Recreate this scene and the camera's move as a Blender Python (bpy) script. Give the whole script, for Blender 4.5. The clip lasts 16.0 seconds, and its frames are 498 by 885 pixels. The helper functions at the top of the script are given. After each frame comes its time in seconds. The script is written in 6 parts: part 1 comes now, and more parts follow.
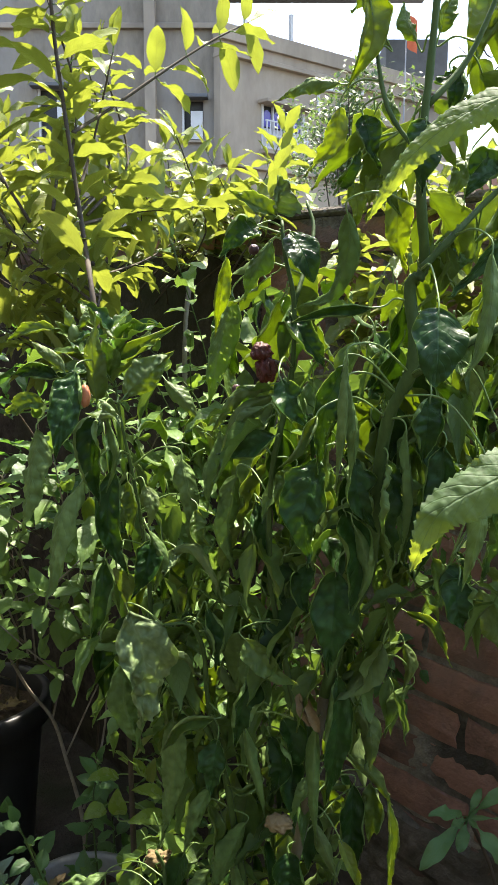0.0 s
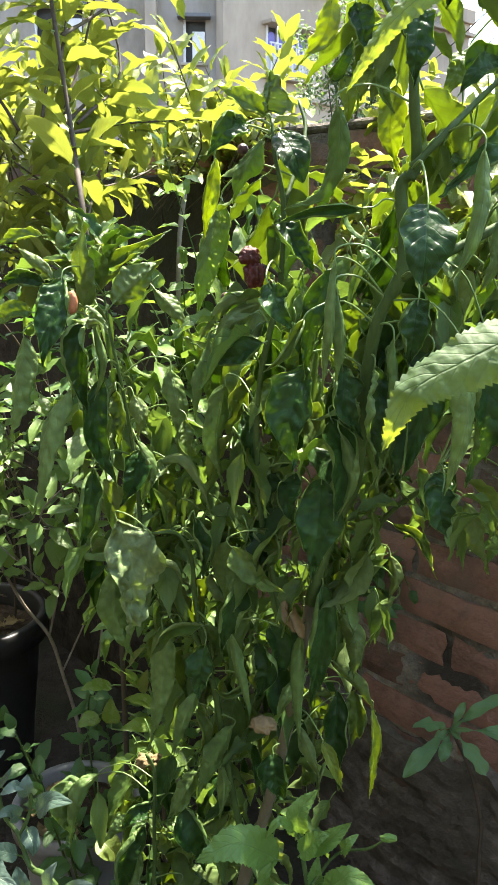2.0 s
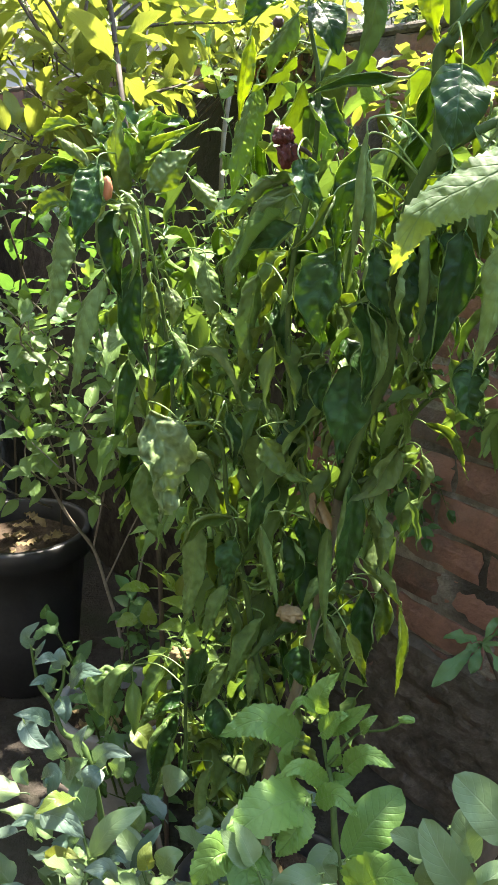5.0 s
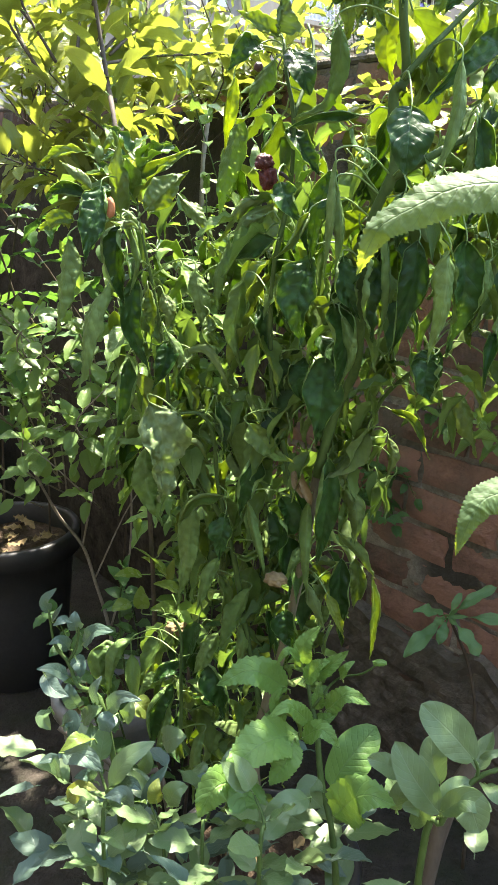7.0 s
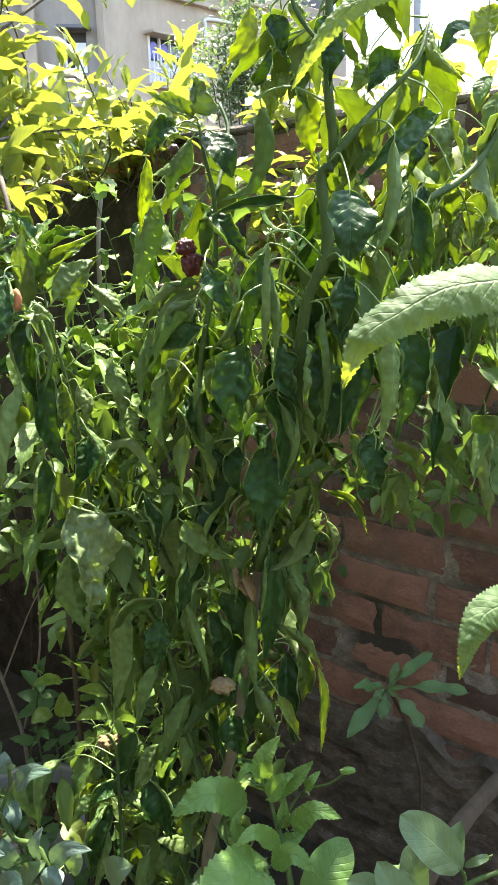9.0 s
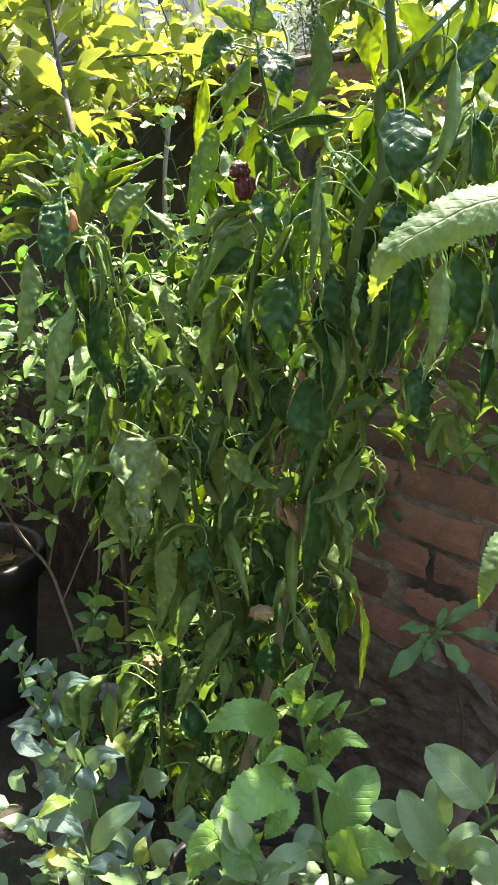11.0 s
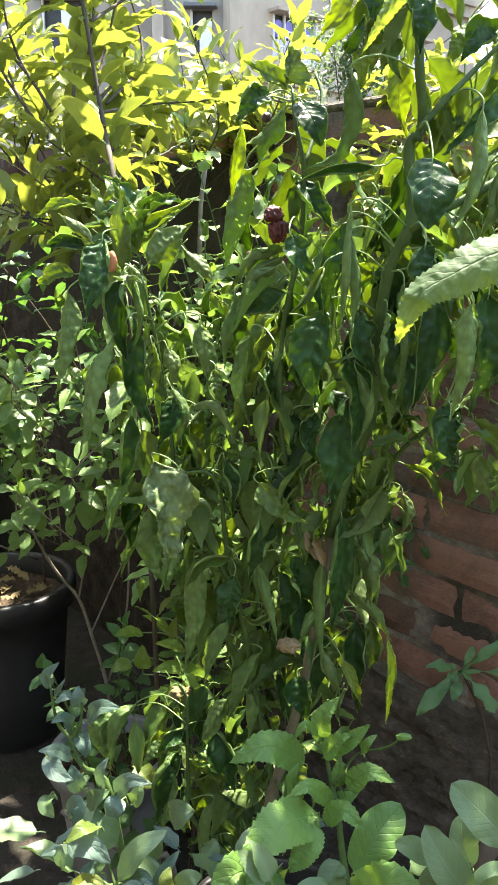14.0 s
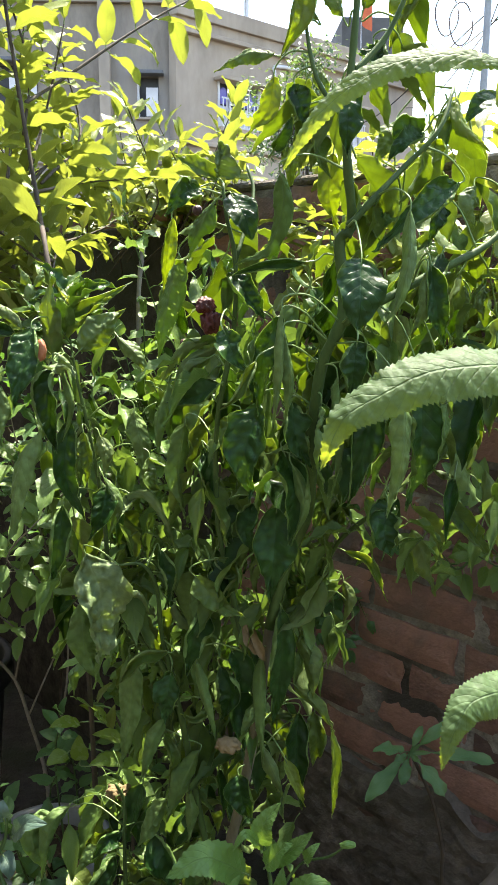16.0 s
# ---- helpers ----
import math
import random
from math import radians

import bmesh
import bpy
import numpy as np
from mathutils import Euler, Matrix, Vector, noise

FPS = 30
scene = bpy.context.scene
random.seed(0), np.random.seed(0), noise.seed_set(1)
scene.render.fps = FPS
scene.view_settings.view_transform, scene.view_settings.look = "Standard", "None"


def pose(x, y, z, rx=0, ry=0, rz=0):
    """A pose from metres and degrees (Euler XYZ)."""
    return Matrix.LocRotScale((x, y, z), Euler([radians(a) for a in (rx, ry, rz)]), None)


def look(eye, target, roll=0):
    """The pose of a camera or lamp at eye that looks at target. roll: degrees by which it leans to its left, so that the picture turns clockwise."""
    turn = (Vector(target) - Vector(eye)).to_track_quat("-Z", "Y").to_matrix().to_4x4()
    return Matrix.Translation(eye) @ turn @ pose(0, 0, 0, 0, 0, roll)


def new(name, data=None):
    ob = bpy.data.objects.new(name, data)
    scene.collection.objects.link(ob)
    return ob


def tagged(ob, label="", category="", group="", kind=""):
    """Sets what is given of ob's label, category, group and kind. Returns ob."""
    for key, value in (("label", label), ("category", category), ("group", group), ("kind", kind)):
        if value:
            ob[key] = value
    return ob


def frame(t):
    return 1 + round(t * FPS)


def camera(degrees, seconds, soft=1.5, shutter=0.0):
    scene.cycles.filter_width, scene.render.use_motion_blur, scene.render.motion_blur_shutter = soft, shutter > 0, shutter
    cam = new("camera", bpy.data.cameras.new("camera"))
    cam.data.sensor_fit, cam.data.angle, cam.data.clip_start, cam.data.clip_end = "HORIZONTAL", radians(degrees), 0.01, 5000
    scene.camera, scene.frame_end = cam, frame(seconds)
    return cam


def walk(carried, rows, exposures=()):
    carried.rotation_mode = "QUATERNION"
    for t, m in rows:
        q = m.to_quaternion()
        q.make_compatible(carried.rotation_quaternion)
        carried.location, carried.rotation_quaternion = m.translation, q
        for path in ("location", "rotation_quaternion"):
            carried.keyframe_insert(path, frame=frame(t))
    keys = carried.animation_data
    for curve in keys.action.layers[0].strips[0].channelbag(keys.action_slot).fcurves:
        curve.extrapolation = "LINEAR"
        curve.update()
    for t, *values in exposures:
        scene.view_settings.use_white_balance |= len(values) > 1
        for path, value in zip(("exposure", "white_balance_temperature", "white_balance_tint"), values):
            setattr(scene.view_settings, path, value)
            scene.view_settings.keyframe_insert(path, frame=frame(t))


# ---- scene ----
cam = camera(33.6, 16.0)
PATH = [
    (0, (0.109, 0.011, 1.448), (0.088, 1.982, 1.109), 0.3),
    (0.5, (0.112, 0.012, 1.434), (0.13, 1.967, 1.012), -0.2),
    (1, (0.116, 0.009, 1.433), (0.109, 1.956, 0.977), 0.2),
    (1.5, (0.119, 0.008, 1.423), (0.113, 1.951, 0.951), 0.5),
    (2, (0.122, 0.008, 1.421), (0.102, 1.947, 0.929), 0.9),
    (2.5, (0.128, 0.015, 1.416), (0.074, 1.951, 0.918), 1.5),
    (3, (0.155, 0.017, 1.404), (0.086, 1.944, 0.871), 2.1),
    (3.5, (0.187, 0.027, 1.394), (0.093, 1.937, 0.809), 2.6),
    (4, (0.204, 0.025, 1.39), (0.058, 1.925, 0.784), 2.9),
    (4.5, (0.173, 0.013, 1.372), (0.011, 1.899, 0.727), 1.7),
    (4.7, (0.144, 0.007, 1.369), (0.001, 1.897, 0.731), 1.2),
    (6.8, (0.16, -0.173, 1.369), (0.037, 1.733, 0.776), 1.3),
    (7, (0.134, -0.143, 1.376), (0.063, 1.765, 0.781), 0.7),
    (7.5, (0.097, -0.084, 1.378), (0.196, 1.826, 0.791), -1.1),
    (8, (0.082, -0.075, 1.385), (0.289, 1.832, 0.821), -2.4),
    (8.5, (0.08, -0.072, 1.383), (0.296, 1.845, 0.852), -2.6),
    (9, (0.081, -0.064, 1.405), (0.283, 1.868, 0.93), -1.5),
    (9.5, (0.058, -0.048, 1.404), (0.224, 1.887, 0.926), -0.6),
    (9.7, (0.052, -0.038, 1.401), (0.202, 1.892, 0.896), -0.5),
    (11.8, (0.137, -0.087, 1.384), (0.115, 1.82, 0.783), 0.1),
    (12, (0.13, -0.084, 1.389), (0.11, 1.824, 0.791), 0.3),
    (12.5, (0.131, -0.073, 1.389), (0.118, 1.841, 0.811), 0.4),
    (13, (0.142, -0.086, 1.388), (0.138, 1.835, 0.831), 0.6),
    (13.5, (0.122, -0.086, 1.388), (0.115, 1.838, 0.842), 0.7),
    (14, (0.108, -0.093, 1.391), (0.061, 1.839, 0.878), -0.0),
    (14.5, (0.069, -0.062, 1.4), (0.08, 1.879, 0.921), -1.3),
    (15, (0.033, -0.046, 1.405), (0.133, 1.898, 0.948), -0.8),
    (15.5, (0.044, -0.034, 1.417), (0.162, 1.912, 0.968), 0.2),
    (16, (0.124, -0.06, 1.425), (0.199, 1.901, 1.041), 0.2),
]
EXPOSURE = [(0, 2.20, 6950, 12), (1.0, 2.56, 6950, 12), (2.5, 2.76, 6950, 12), (4.5, 3.00, 6950, 12), (7.5, 3.06, 6950, 12), (9.0, 2.92, 6950, 12), (9.7, 2.84, 6950, 12), (12, 3.06, 6950, 12), (13.5, 3.04, 6950, 12), (16, 2.52, 6950, 12)]
walk(cam, [(t, look(eye, target, roll)) for t, eye, target, roll in PATH], EXPOSURE)

# ---- world, sun, exposure ----
SUN_EL, SUN_AZ = 66.0, 24.0     # degrees; azimuth from straight ahead (+y), to the right
world = bpy.data.worlds.new("world")
scene.world = world
world.use_nodes = True
wn = world.node_tree
sky = wn.nodes.new("ShaderNodeTexSky")
sky.sky_type = "NISHITA"
sky.sun_disc = False
sky.sun_elevation = radians(SUN_EL)
sky.sun_rotation = radians(SUN_AZ)
sky.air_density, sky.dust_density, sky.ozone_density = 1.0, 1.2, 1.0
wn.links.new(sky.outputs[0], wn.nodes["Background"].inputs[0])
wn.nodes["Background"].inputs[1].default_value = 0.140
sun = new("sun", bpy.data.lights.new("sun", "SUN"))
sun.data.energy = 4.4
sun.data.angle = radians(1.2)
sun.data.color = (1.0, 0.95, 0.86)
sd = Vector((math.sin(radians(SUN_AZ)) * math.cos(radians(SUN_EL)), math.cos(radians(SUN_AZ)) * math.cos(radians(SUN_EL)), math.sin(radians(SUN_EL))))
sun.matrix_world = look(sd * 30, (0, 0, 0))


# ---- materials ----
def nodes_of(name):
    m = bpy.data.materials.new(name)
    m.use_nodes = True
    nt = m.node_tree
    return m, nt, nt.nodes["Principled BSDF"], nt.nodes["Material Output"]


def ramp(nt, fac, *stops):
    r = nt.nodes.new("ShaderNodeValToRGB")
    els = r.color_ramp.elements
    while len(els) < len(stops):
        els.new(0.5)
    for e, (p, c) in zip(els, stops):
        e.position, e.color = p, (*c, 1) if len(c) == 3 else c
    nt.links.new(fac, r.inputs[0])
    return r.outputs[0]


def maths(nt, op, a, b=None, c=None):
    n = nt.nodes.new("ShaderNodeMath")
    n.operation = op
    for i, v in enumerate((a, b, c)):
        if v is None:
            continue
        if isinstance(v, (int, float)):
            n.inputs[i].default_value = v
        else:
            nt.links.new(v, n.inputs[i])
    return n.outputs[0]


def noise_tex(nt, scale, detail=4.0, rough=0.6, coord=None, stretch=None):
    n = nt.nodes.new("ShaderNodeTexNoise")
    n.inputs["Scale"].default_value = scale
    n.inputs["Detail"].default_value = detail
    n.inputs["Roughness"].default_value = rough
    if coord is None:
        tc = nt.nodes.new("ShaderNodeTexCoord")
        coord = tc.outputs["Object"]
    if stretch:
        mp = nt.nodes.new("ShaderNodeMapping")
        mp.inputs["Scale"].default_value = stretch
        nt.links.new(coord, mp.inputs[0])
        coord = mp.outputs[0]
    nt.links.new(coord, n.inputs["Vector"])
    return n.outputs[0]


def mixc(nt, fac, a, b, mode="MIX"):
    n = nt.nodes.new("ShaderNodeMix")
    n.data_type, n.blend_type = "RGBA", mode
    for sock, v in ((n.inputs[0], fac), (n.inputs[6], a), (n.inputs[7], b)):
        if isinstance(v, (int, float)):
            sock.default_value = v
        elif isinstance(v, tuple):
            sock.default_value = (*v, 1)
        else:
            nt.links.new(v, sock)
    return n.outputs[2]


def bump(nt, height, strength, dist=0.01):
    b = nt.nodes.new("ShaderNodeBump")
    b.inputs["Strength"].default_value = strength
    b.inputs["Distance"].default_value = dist
    nt.links.new(height, b.inputs["Height"])
    return b.outputs[0]


def world_pos(nt):
    return nt.nodes.new("ShaderNodeNewGeometry").outputs["Position"]


def leaf_mat(name, dark, light, through_col, thin=0.4, rough=0.4, veins=9.0, vein_col=None, spots=0.0, spot_col=(0.35, 0.30, 0.04), veiny=0.16, relief=0.6, pucker=0.0, cells=115.0, spec=0.42):
    """Leaf: veins from the leaf's own lengthwise (u) and crosswise (v) coordinates, tint by leaf, light shining through."""
    m, nt, bsdf, out = nodes_of(name)
    uv = nt.nodes.new("ShaderNodeUVMap")
    sep = nt.nodes.new("ShaderNodeSeparateXYZ")
    nt.links.new(uv.outputs[0], sep.inputs[0])
    d = maths(nt, "MULTIPLY", maths(nt, "ABSOLUTE", maths(nt, "SUBTRACT", sep.outputs[1], 0.5)), 2.0)
    mid = ramp(nt, d, (0.0, (1, 1, 1)), (0.06, (0, 0, 0)))
    wob = noise_tex(nt, 22.0, 1.0, coord=nt.nodes.new("ShaderNodeNewGeometry").outputs["Position"])
    ph = maths(nt, "FRACT", maths(nt, "ADD", maths(nt, "SUBTRACT", maths(nt, "MULTIPLY", sep.outputs[0], veins), maths(nt, "MULTIPLY", d, 2.2)), maths(nt, "MULTIPLY", wob, 0.6)))
    side = ramp(nt, maths(nt, "ABSOLUTE", maths(nt, "SUBTRACT", ph, 0.5)), (0.0, (0.45, 0.45, 0.45)), (0.10, (0, 0, 0)))
    vein = maths(nt, "MAXIMUM", mid, side)
    oi = nt.nodes.new("ShaderNodeObjectInfo")
    geo = nt.nodes.new("ShaderNodeNewGeometry")
    rnd = maths(nt, "FRACT", maths(nt, "ADD", oi.outputs["Random"], geo.outputs["Random Per Island"]))
    nz = noise_tex(nt, 45.0, 3.0, coord=geo.outputs["Position"])
    fac = maths(nt, "ADD", maths(nt, "MULTIPLY", rnd, 0.62), maths(nt, "MULTIPLY", nz, 0.55))
    col = mixc(nt, fac, dark, light)
    if pucker:
        cell = nt.nodes.new("ShaderNodeTexVoronoi")
        cell.feature = "F1"
        cell.inputs["Scale"].default_value = cells
        nt.links.new(geo.outputs["Position"], cell.inputs["Vector"])
        # vein net between the blisters, darkened so their relief shows in the colour
        col = mixc(nt, ramp(nt, cell.outputs["Distance"], (0.25, (0, 0, 0)), (0.75, (0.5, 0.5, 0.5))), col, tuple(c * 0.45 for c in dark))
    if spots:
        nz2 = noise_tex(nt, 70.0, 2.0, coord=geo.outputs["Position"])
        col = mixc(nt, ramp(nt, nz2, (0.60 - 0.06 * spots, (0, 0, 0)), (0.72, (1, 1, 1))), col, spot_col)
    vc = vein_col or tuple(min(1.0, c * 1.7 + 0.02) for c in light)
    col = mixc(nt, maths(nt, "MULTIPLY", vein, veiny), col, vc)
    nt.links.new(col, bsdf.inputs["Base Color"])
    bsdf.inputs["Roughness"].default_value = rough
    bsdf.inputs["Specular IOR Level"].default_value = spec
    rn = maths(nt, "ADD", maths(nt, "MULTIPLY", nz, 0.22), rough - 0.10)
    nt.links.new(rn, bsdf.inputs["Roughness"])
    nz3 = noise_tex(nt, 130.0, 2.0, coord=geo.outputs["Position"])
    quilt = maths(nt, "SINE", maths(nt, "MULTIPLY", maths(nt, "ABSOLUTE", maths(nt, "SUBTRACT", ph, 0.5)), 3.1))
    h = maths(nt, "SUBTRACT", maths(nt, "ADD", maths(nt, "MULTIPLY", nz, 0.5), maths(nt, "MULTIPLY", nz3, 0.35)), maths(nt, "MULTIPLY", vein, 0.20))
    h = maths(nt, "ADD", h, maths(nt, "MULTIPLY", quilt, 0.05))
    if pucker:
        h = maths(nt, "SUBTRACT", h, maths(nt, "MULTIPLY", cell.outputs["Distance"], pucker))
    nt.links.new(bump(nt, h, relief, 0.0036), bsdf.inputs["Normal"])
    tr = nt.nodes.new("ShaderNodeBsdfTranslucent")
    tcol = mixc(nt, maths(nt, "MULTIPLY", vein, 0.85), mixc(nt, ramp(nt, nz, (0.35, (0, 0, 0)), (0.7, (1, 1, 1))), through_col, tuple(c * 0.6 for c in through_col)), tuple(c * 0.40 for c in through_col))
    tcol = mixc(nt, maths(nt, "MULTIPLY", rnd, 0.5), tcol, tuple(c * 0.55 for c in through_col))
    nt.links.new(tcol, tr.inputs[0])
    mix = nt.nodes.new("ShaderNodeMixShader")
    mix.inputs[0].default_value = thin
    nt.links.new(bsdf.outputs[0], mix.inputs[1])
    nt.links.new(tr.outputs[0], mix.inputs[2])
    nt.links.new(mix.outputs[0], out.inputs[0])
    return m


def plain_mat(name, a, b, scale=8.0, rough=0.8, bumps=0.3, fine=60.0, dist=0.01, stretch=None, spec=0.4, big=None, big_scale=1.5, vary=0.0, cover=0.45):
    """Colour between a and b by noise, broad patches of big, two scales of relief; vary: tint by piece."""
    m, nt, bsdf, out = nodes_of(name)
    pos = world_pos(nt)
    n1 = noise_tex(nt, scale, 6.0, 0.65, pos, stretch)
    n2 = noise_tex(nt, fine, 3.0, 0.6, pos, stretch)
    f = maths(nt, "ADD", maths(nt, "MULTIPLY", n1, 0.75), maths(nt, "MULTIPLY", n2, 0.3))
    if vary:
        oi = nt.nodes.new("ShaderNodeObjectInfo")
        geo = nt.nodes.new("ShaderNodeNewGeometry")
        r = maths(nt, "FRACT", maths(nt, "ADD", oi.outputs["Random"], geo.outputs["Random Per Island"]))
        f = maths(nt, "ADD", f, maths(nt, "MULTIPLY", maths(nt, "SUBTRACT", r, 0.5), vary))
    col = ramp(nt, f, (0.3, a), (0.75, b))
    if big:
        n3 = noise_tex(nt, big_scale, 5.0, 0.6, pos, stretch)
        col = mixc(nt, ramp(nt, n3, (cover, (0, 0, 0)), (cover + 0.2, (1, 1, 1))), col, big)
    nt.links.new(col, bsdf.inputs["Base Color"])
    bsdf.inputs["Roughness"].default_value = rough
    bsdf.inputs["Specular IOR Level"].default_value = spec
    nt.links.new(bump(nt, f, bumps, dist), bsdf.inputs["Normal"])
    return m


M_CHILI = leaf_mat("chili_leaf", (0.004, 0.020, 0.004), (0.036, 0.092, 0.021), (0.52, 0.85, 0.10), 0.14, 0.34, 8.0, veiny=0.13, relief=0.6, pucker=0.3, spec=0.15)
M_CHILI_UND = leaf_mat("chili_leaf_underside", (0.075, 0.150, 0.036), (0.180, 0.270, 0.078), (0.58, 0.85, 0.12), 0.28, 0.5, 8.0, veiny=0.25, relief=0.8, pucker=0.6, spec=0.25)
# lighter, thinner copies of the leaf colour, for young and for sunlit leaves
M_CHILI_UP = leaf_mat("chili_leaf_young_lit", (0.050, 0.112, 0.025), (0.130, 0.205, 0.048), (0.60, 0.76, 0.10), 0.38, 0.36, 8.0, veiny=0.28, relief=0.7, pucker=0.35, spec=0.28)
M_CHILI_UPUND = leaf_mat("chili_leaf_young_lit_underside", (0.095, 0.160, 0.050), (0.185, 0.255, 0.085), (0.62, 0.76, 0.11), 0.38, 0.46, 8.0, veiny=0.32, relief=0.6, pucker=0.5, spec=0.28)
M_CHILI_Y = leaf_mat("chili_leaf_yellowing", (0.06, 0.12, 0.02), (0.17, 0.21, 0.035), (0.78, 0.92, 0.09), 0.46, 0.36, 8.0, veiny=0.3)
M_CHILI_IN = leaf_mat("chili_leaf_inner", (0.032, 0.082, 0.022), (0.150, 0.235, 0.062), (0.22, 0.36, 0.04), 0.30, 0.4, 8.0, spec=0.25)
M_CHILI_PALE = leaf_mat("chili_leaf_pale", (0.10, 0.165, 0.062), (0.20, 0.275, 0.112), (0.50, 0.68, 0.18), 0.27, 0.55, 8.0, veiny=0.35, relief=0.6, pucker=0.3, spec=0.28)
M_YELLOW = leaf_mat("yellow_leaf", (0.055, 0.110, 0.020), (0.215, 0.250, 0.055), (0.39, 0.45, 0.05), 0.36, 0.42, 10.0, veiny=0.25)
M_SMALL = leaf_mat("small_leaf", (0.06, 0.13, 0.03), (0.15, 0.25, 0.06), (0.30, 0.48, 0.05), 0.36, 0.40, 6.0)
M_GLOSS = leaf_mat("glossy_leaf", (0.08, 0.165, 0.035), (0.19, 0.27, 0.06), (0.36, 0.52, 0.05), 0.32, 0.26, 9.0)
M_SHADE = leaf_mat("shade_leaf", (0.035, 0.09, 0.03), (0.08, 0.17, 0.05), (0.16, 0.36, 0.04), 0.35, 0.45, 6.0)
M_TOOTH = leaf_mat("toothed_leaf", (0.070, 0.165, 0.034), (0.135, 0.255, 0.055), (0.28, 0.48, 0.05), 0.3, 0.45, 10.0, vein_col=(0.20, 0.32, 0.10), veiny=0.4, relief=0.8)
M_ROUGH = leaf_mat("rough_leaf", (0.050, 0.105, 0.034), (0.085, 0.150, 0.052), (0.50, 0.62, 0.04), 0.36, 0.62, 17.0, spots=0.3, spot_col=(0.10, 0.17, 0.062), veiny=0.14, relief=0.6, pucker=0.10, cells=360.0, spec=0.3)
M_OBLONG = leaf_mat("oblong_leaf", (0.065, 0.120, 0.045), (0.135, 0.205, 0.085), (0.22, 0.37, 0.07), 0.22, 0.38, 9.0, vein_col=(0.24, 0.32, 0.16), veiny=0.32, relief=0.3)
M_BLUE = leaf_mat("grey_green_leaf", (0.044, 0.088, 0.062), (0.105, 0.158, 0.118), (0.14, 0.25, 0.08), 0.22, 0.42, 6.0, vein_col=(0.14, 0.20, 0.125), veiny=0.4, relief=0.5, spec=0.32)
M_SPURGE = leaf_mat("spurge_leaf", (0.065, 0.155, 0.055), (0.13, 0.24, 0.09), (0.2, 0.4, 0.08), 0.25, 0.5, 3.0)
M_TREE = leaf_mat("tree_leaf", (0.08, 0.13, 0.06), (0.15, 0.20, 0.10), (0.20, 0.32, 0.06), 0.35, 0.5, 5.0)
M_STEM = plain_mat("green_stem", (0.028, 0.056, 0.014), (0.075, 0.125, 0.032), 40, 0.55, 0.4, 160, 0.003, stretch=(1, 1, 0.3), spec=0.2)
M_PETIOLE = plain_mat("leaf_stalk", (0.09, 0.16, 0.04), (0.18, 0.27, 0.075), 60, 0.45, 0.2, 200, 0.002)
M_BARK = plain_mat("chili_bark", (0.07, 0.06, 0.032), (0.19, 0.165, 0.095), 30, 0.8, 0.6, 150, 0.005, stretch=(1, 1, 0.25))
M_TWIG = plain_mat("pale_twig", (0.10, 0.085, 0.060), (0.27, 0.24, 0.185), 35, 0.8, 0.4, 150, 0.003)
M_WOOD = plain_mat("brown_wood", (0.045, 0.036, 0.027), (0.12, 0.098, 0.072), 30, 0.85, 0.5, 140, 0.005, stretch=(1, 1, 0.3))
M_DTWIG = plain_mat("dark_twig", (0.028, 0.022, 0.014), (0.085, 0.065, 0.042), 35, 0.8, 0.4, 150, 0.003)
M_REDPOD = plain_mat("dried_pod", (0.016, 0.004, 0.002), (0.095, 0.015, 0.007), 60, 0.5, 0.8, 220, 0.006)
M_DARKPOD = plain_mat("dark_pod", (0.035, 0.018, 0.018), (0.10, 0.05, 0.045), 60, 0.35, 0.3, 200, 0.003)
M_DEAD = plain_mat("dead_leaf", (0.09, 0.062, 0.026), (0.23, 0.17, 0.075), 50, 0.8, 0.6, 220, 0.004)
M_BUD = plain_mat("orange_pod", (0.38, 0.11, 0.05), (0.50, 0.22, 0.11), 60, 0.35, 0.2, 200, 0.003)
M_BRICK = plain_mat("brick_red", (0.088, 0.057, 0.047), (0.25, 0.136, 0.104), 22, 0.92, 1.0, 130, 0.010, spec=0.2, big=(0.118, 0.102, 0.087), big_scale=4.6, vary=0.7, cover=0.52)
M_OLDWALL = plain_mat("dark_plaster", (0.15, 0.142, 0.125), (0.27, 0.255, 0.225), 3, 0.9, 0.4, 30, 0.01, spec=0.2, big=(0.11, 0.108, 0.09), big_scale=1.2)
# near black, to paint in the shade on the left part of the wall
M_BLACKWALL = plain_mat("shade_black_plaster", (0.008, 0.007, 0.006), (0.095, 0.08, 0.065), 20, 0.95, 1.0, 70, 0.01, spec=0.15, big=(0.028, 0.03, 0.018), big_scale=2)
M_FOOT = plain_mat("crumbling_render", (0.032, 0.028, 0.024), (0.18, 0.155, 0.13), 20, 0.95, 1.0, 70, 0.012, spec=0.15, big=(0.055, 0.051, 0.040), big_scale=3)
M_MORTAR = plain_mat("mortar", (0.10, 0.088, 0.075), (0.34, 0.305, 0.26), 40, 0.95, 1.0, 200, 0.014, spec=0.2, big=(0.055, 0.048, 0.040), big_scale=3.6, cover=0.42)
M_SOILF = plain_mat("yard_soil", (0.018, 0.015, 0.012), (0.07, 0.06, 0.048), 18, 0.95, 0.9, 90, 0.02, spec=0.2, big=(0.03, 0.034, 0.02), big_scale=5)
M_POTG = plain_mat("grey_plastic", (0.15, 0.155, 0.15), (0.24, 0.245, 0.235), 12, 0.45, 0.08, 120, 0.003)
M_POTB = plain_mat("black_plastic", (0.014, 0.015, 0.015), (0.035, 0.035, 0.034), 14, 0.42, 0.1, 120, 0.003)
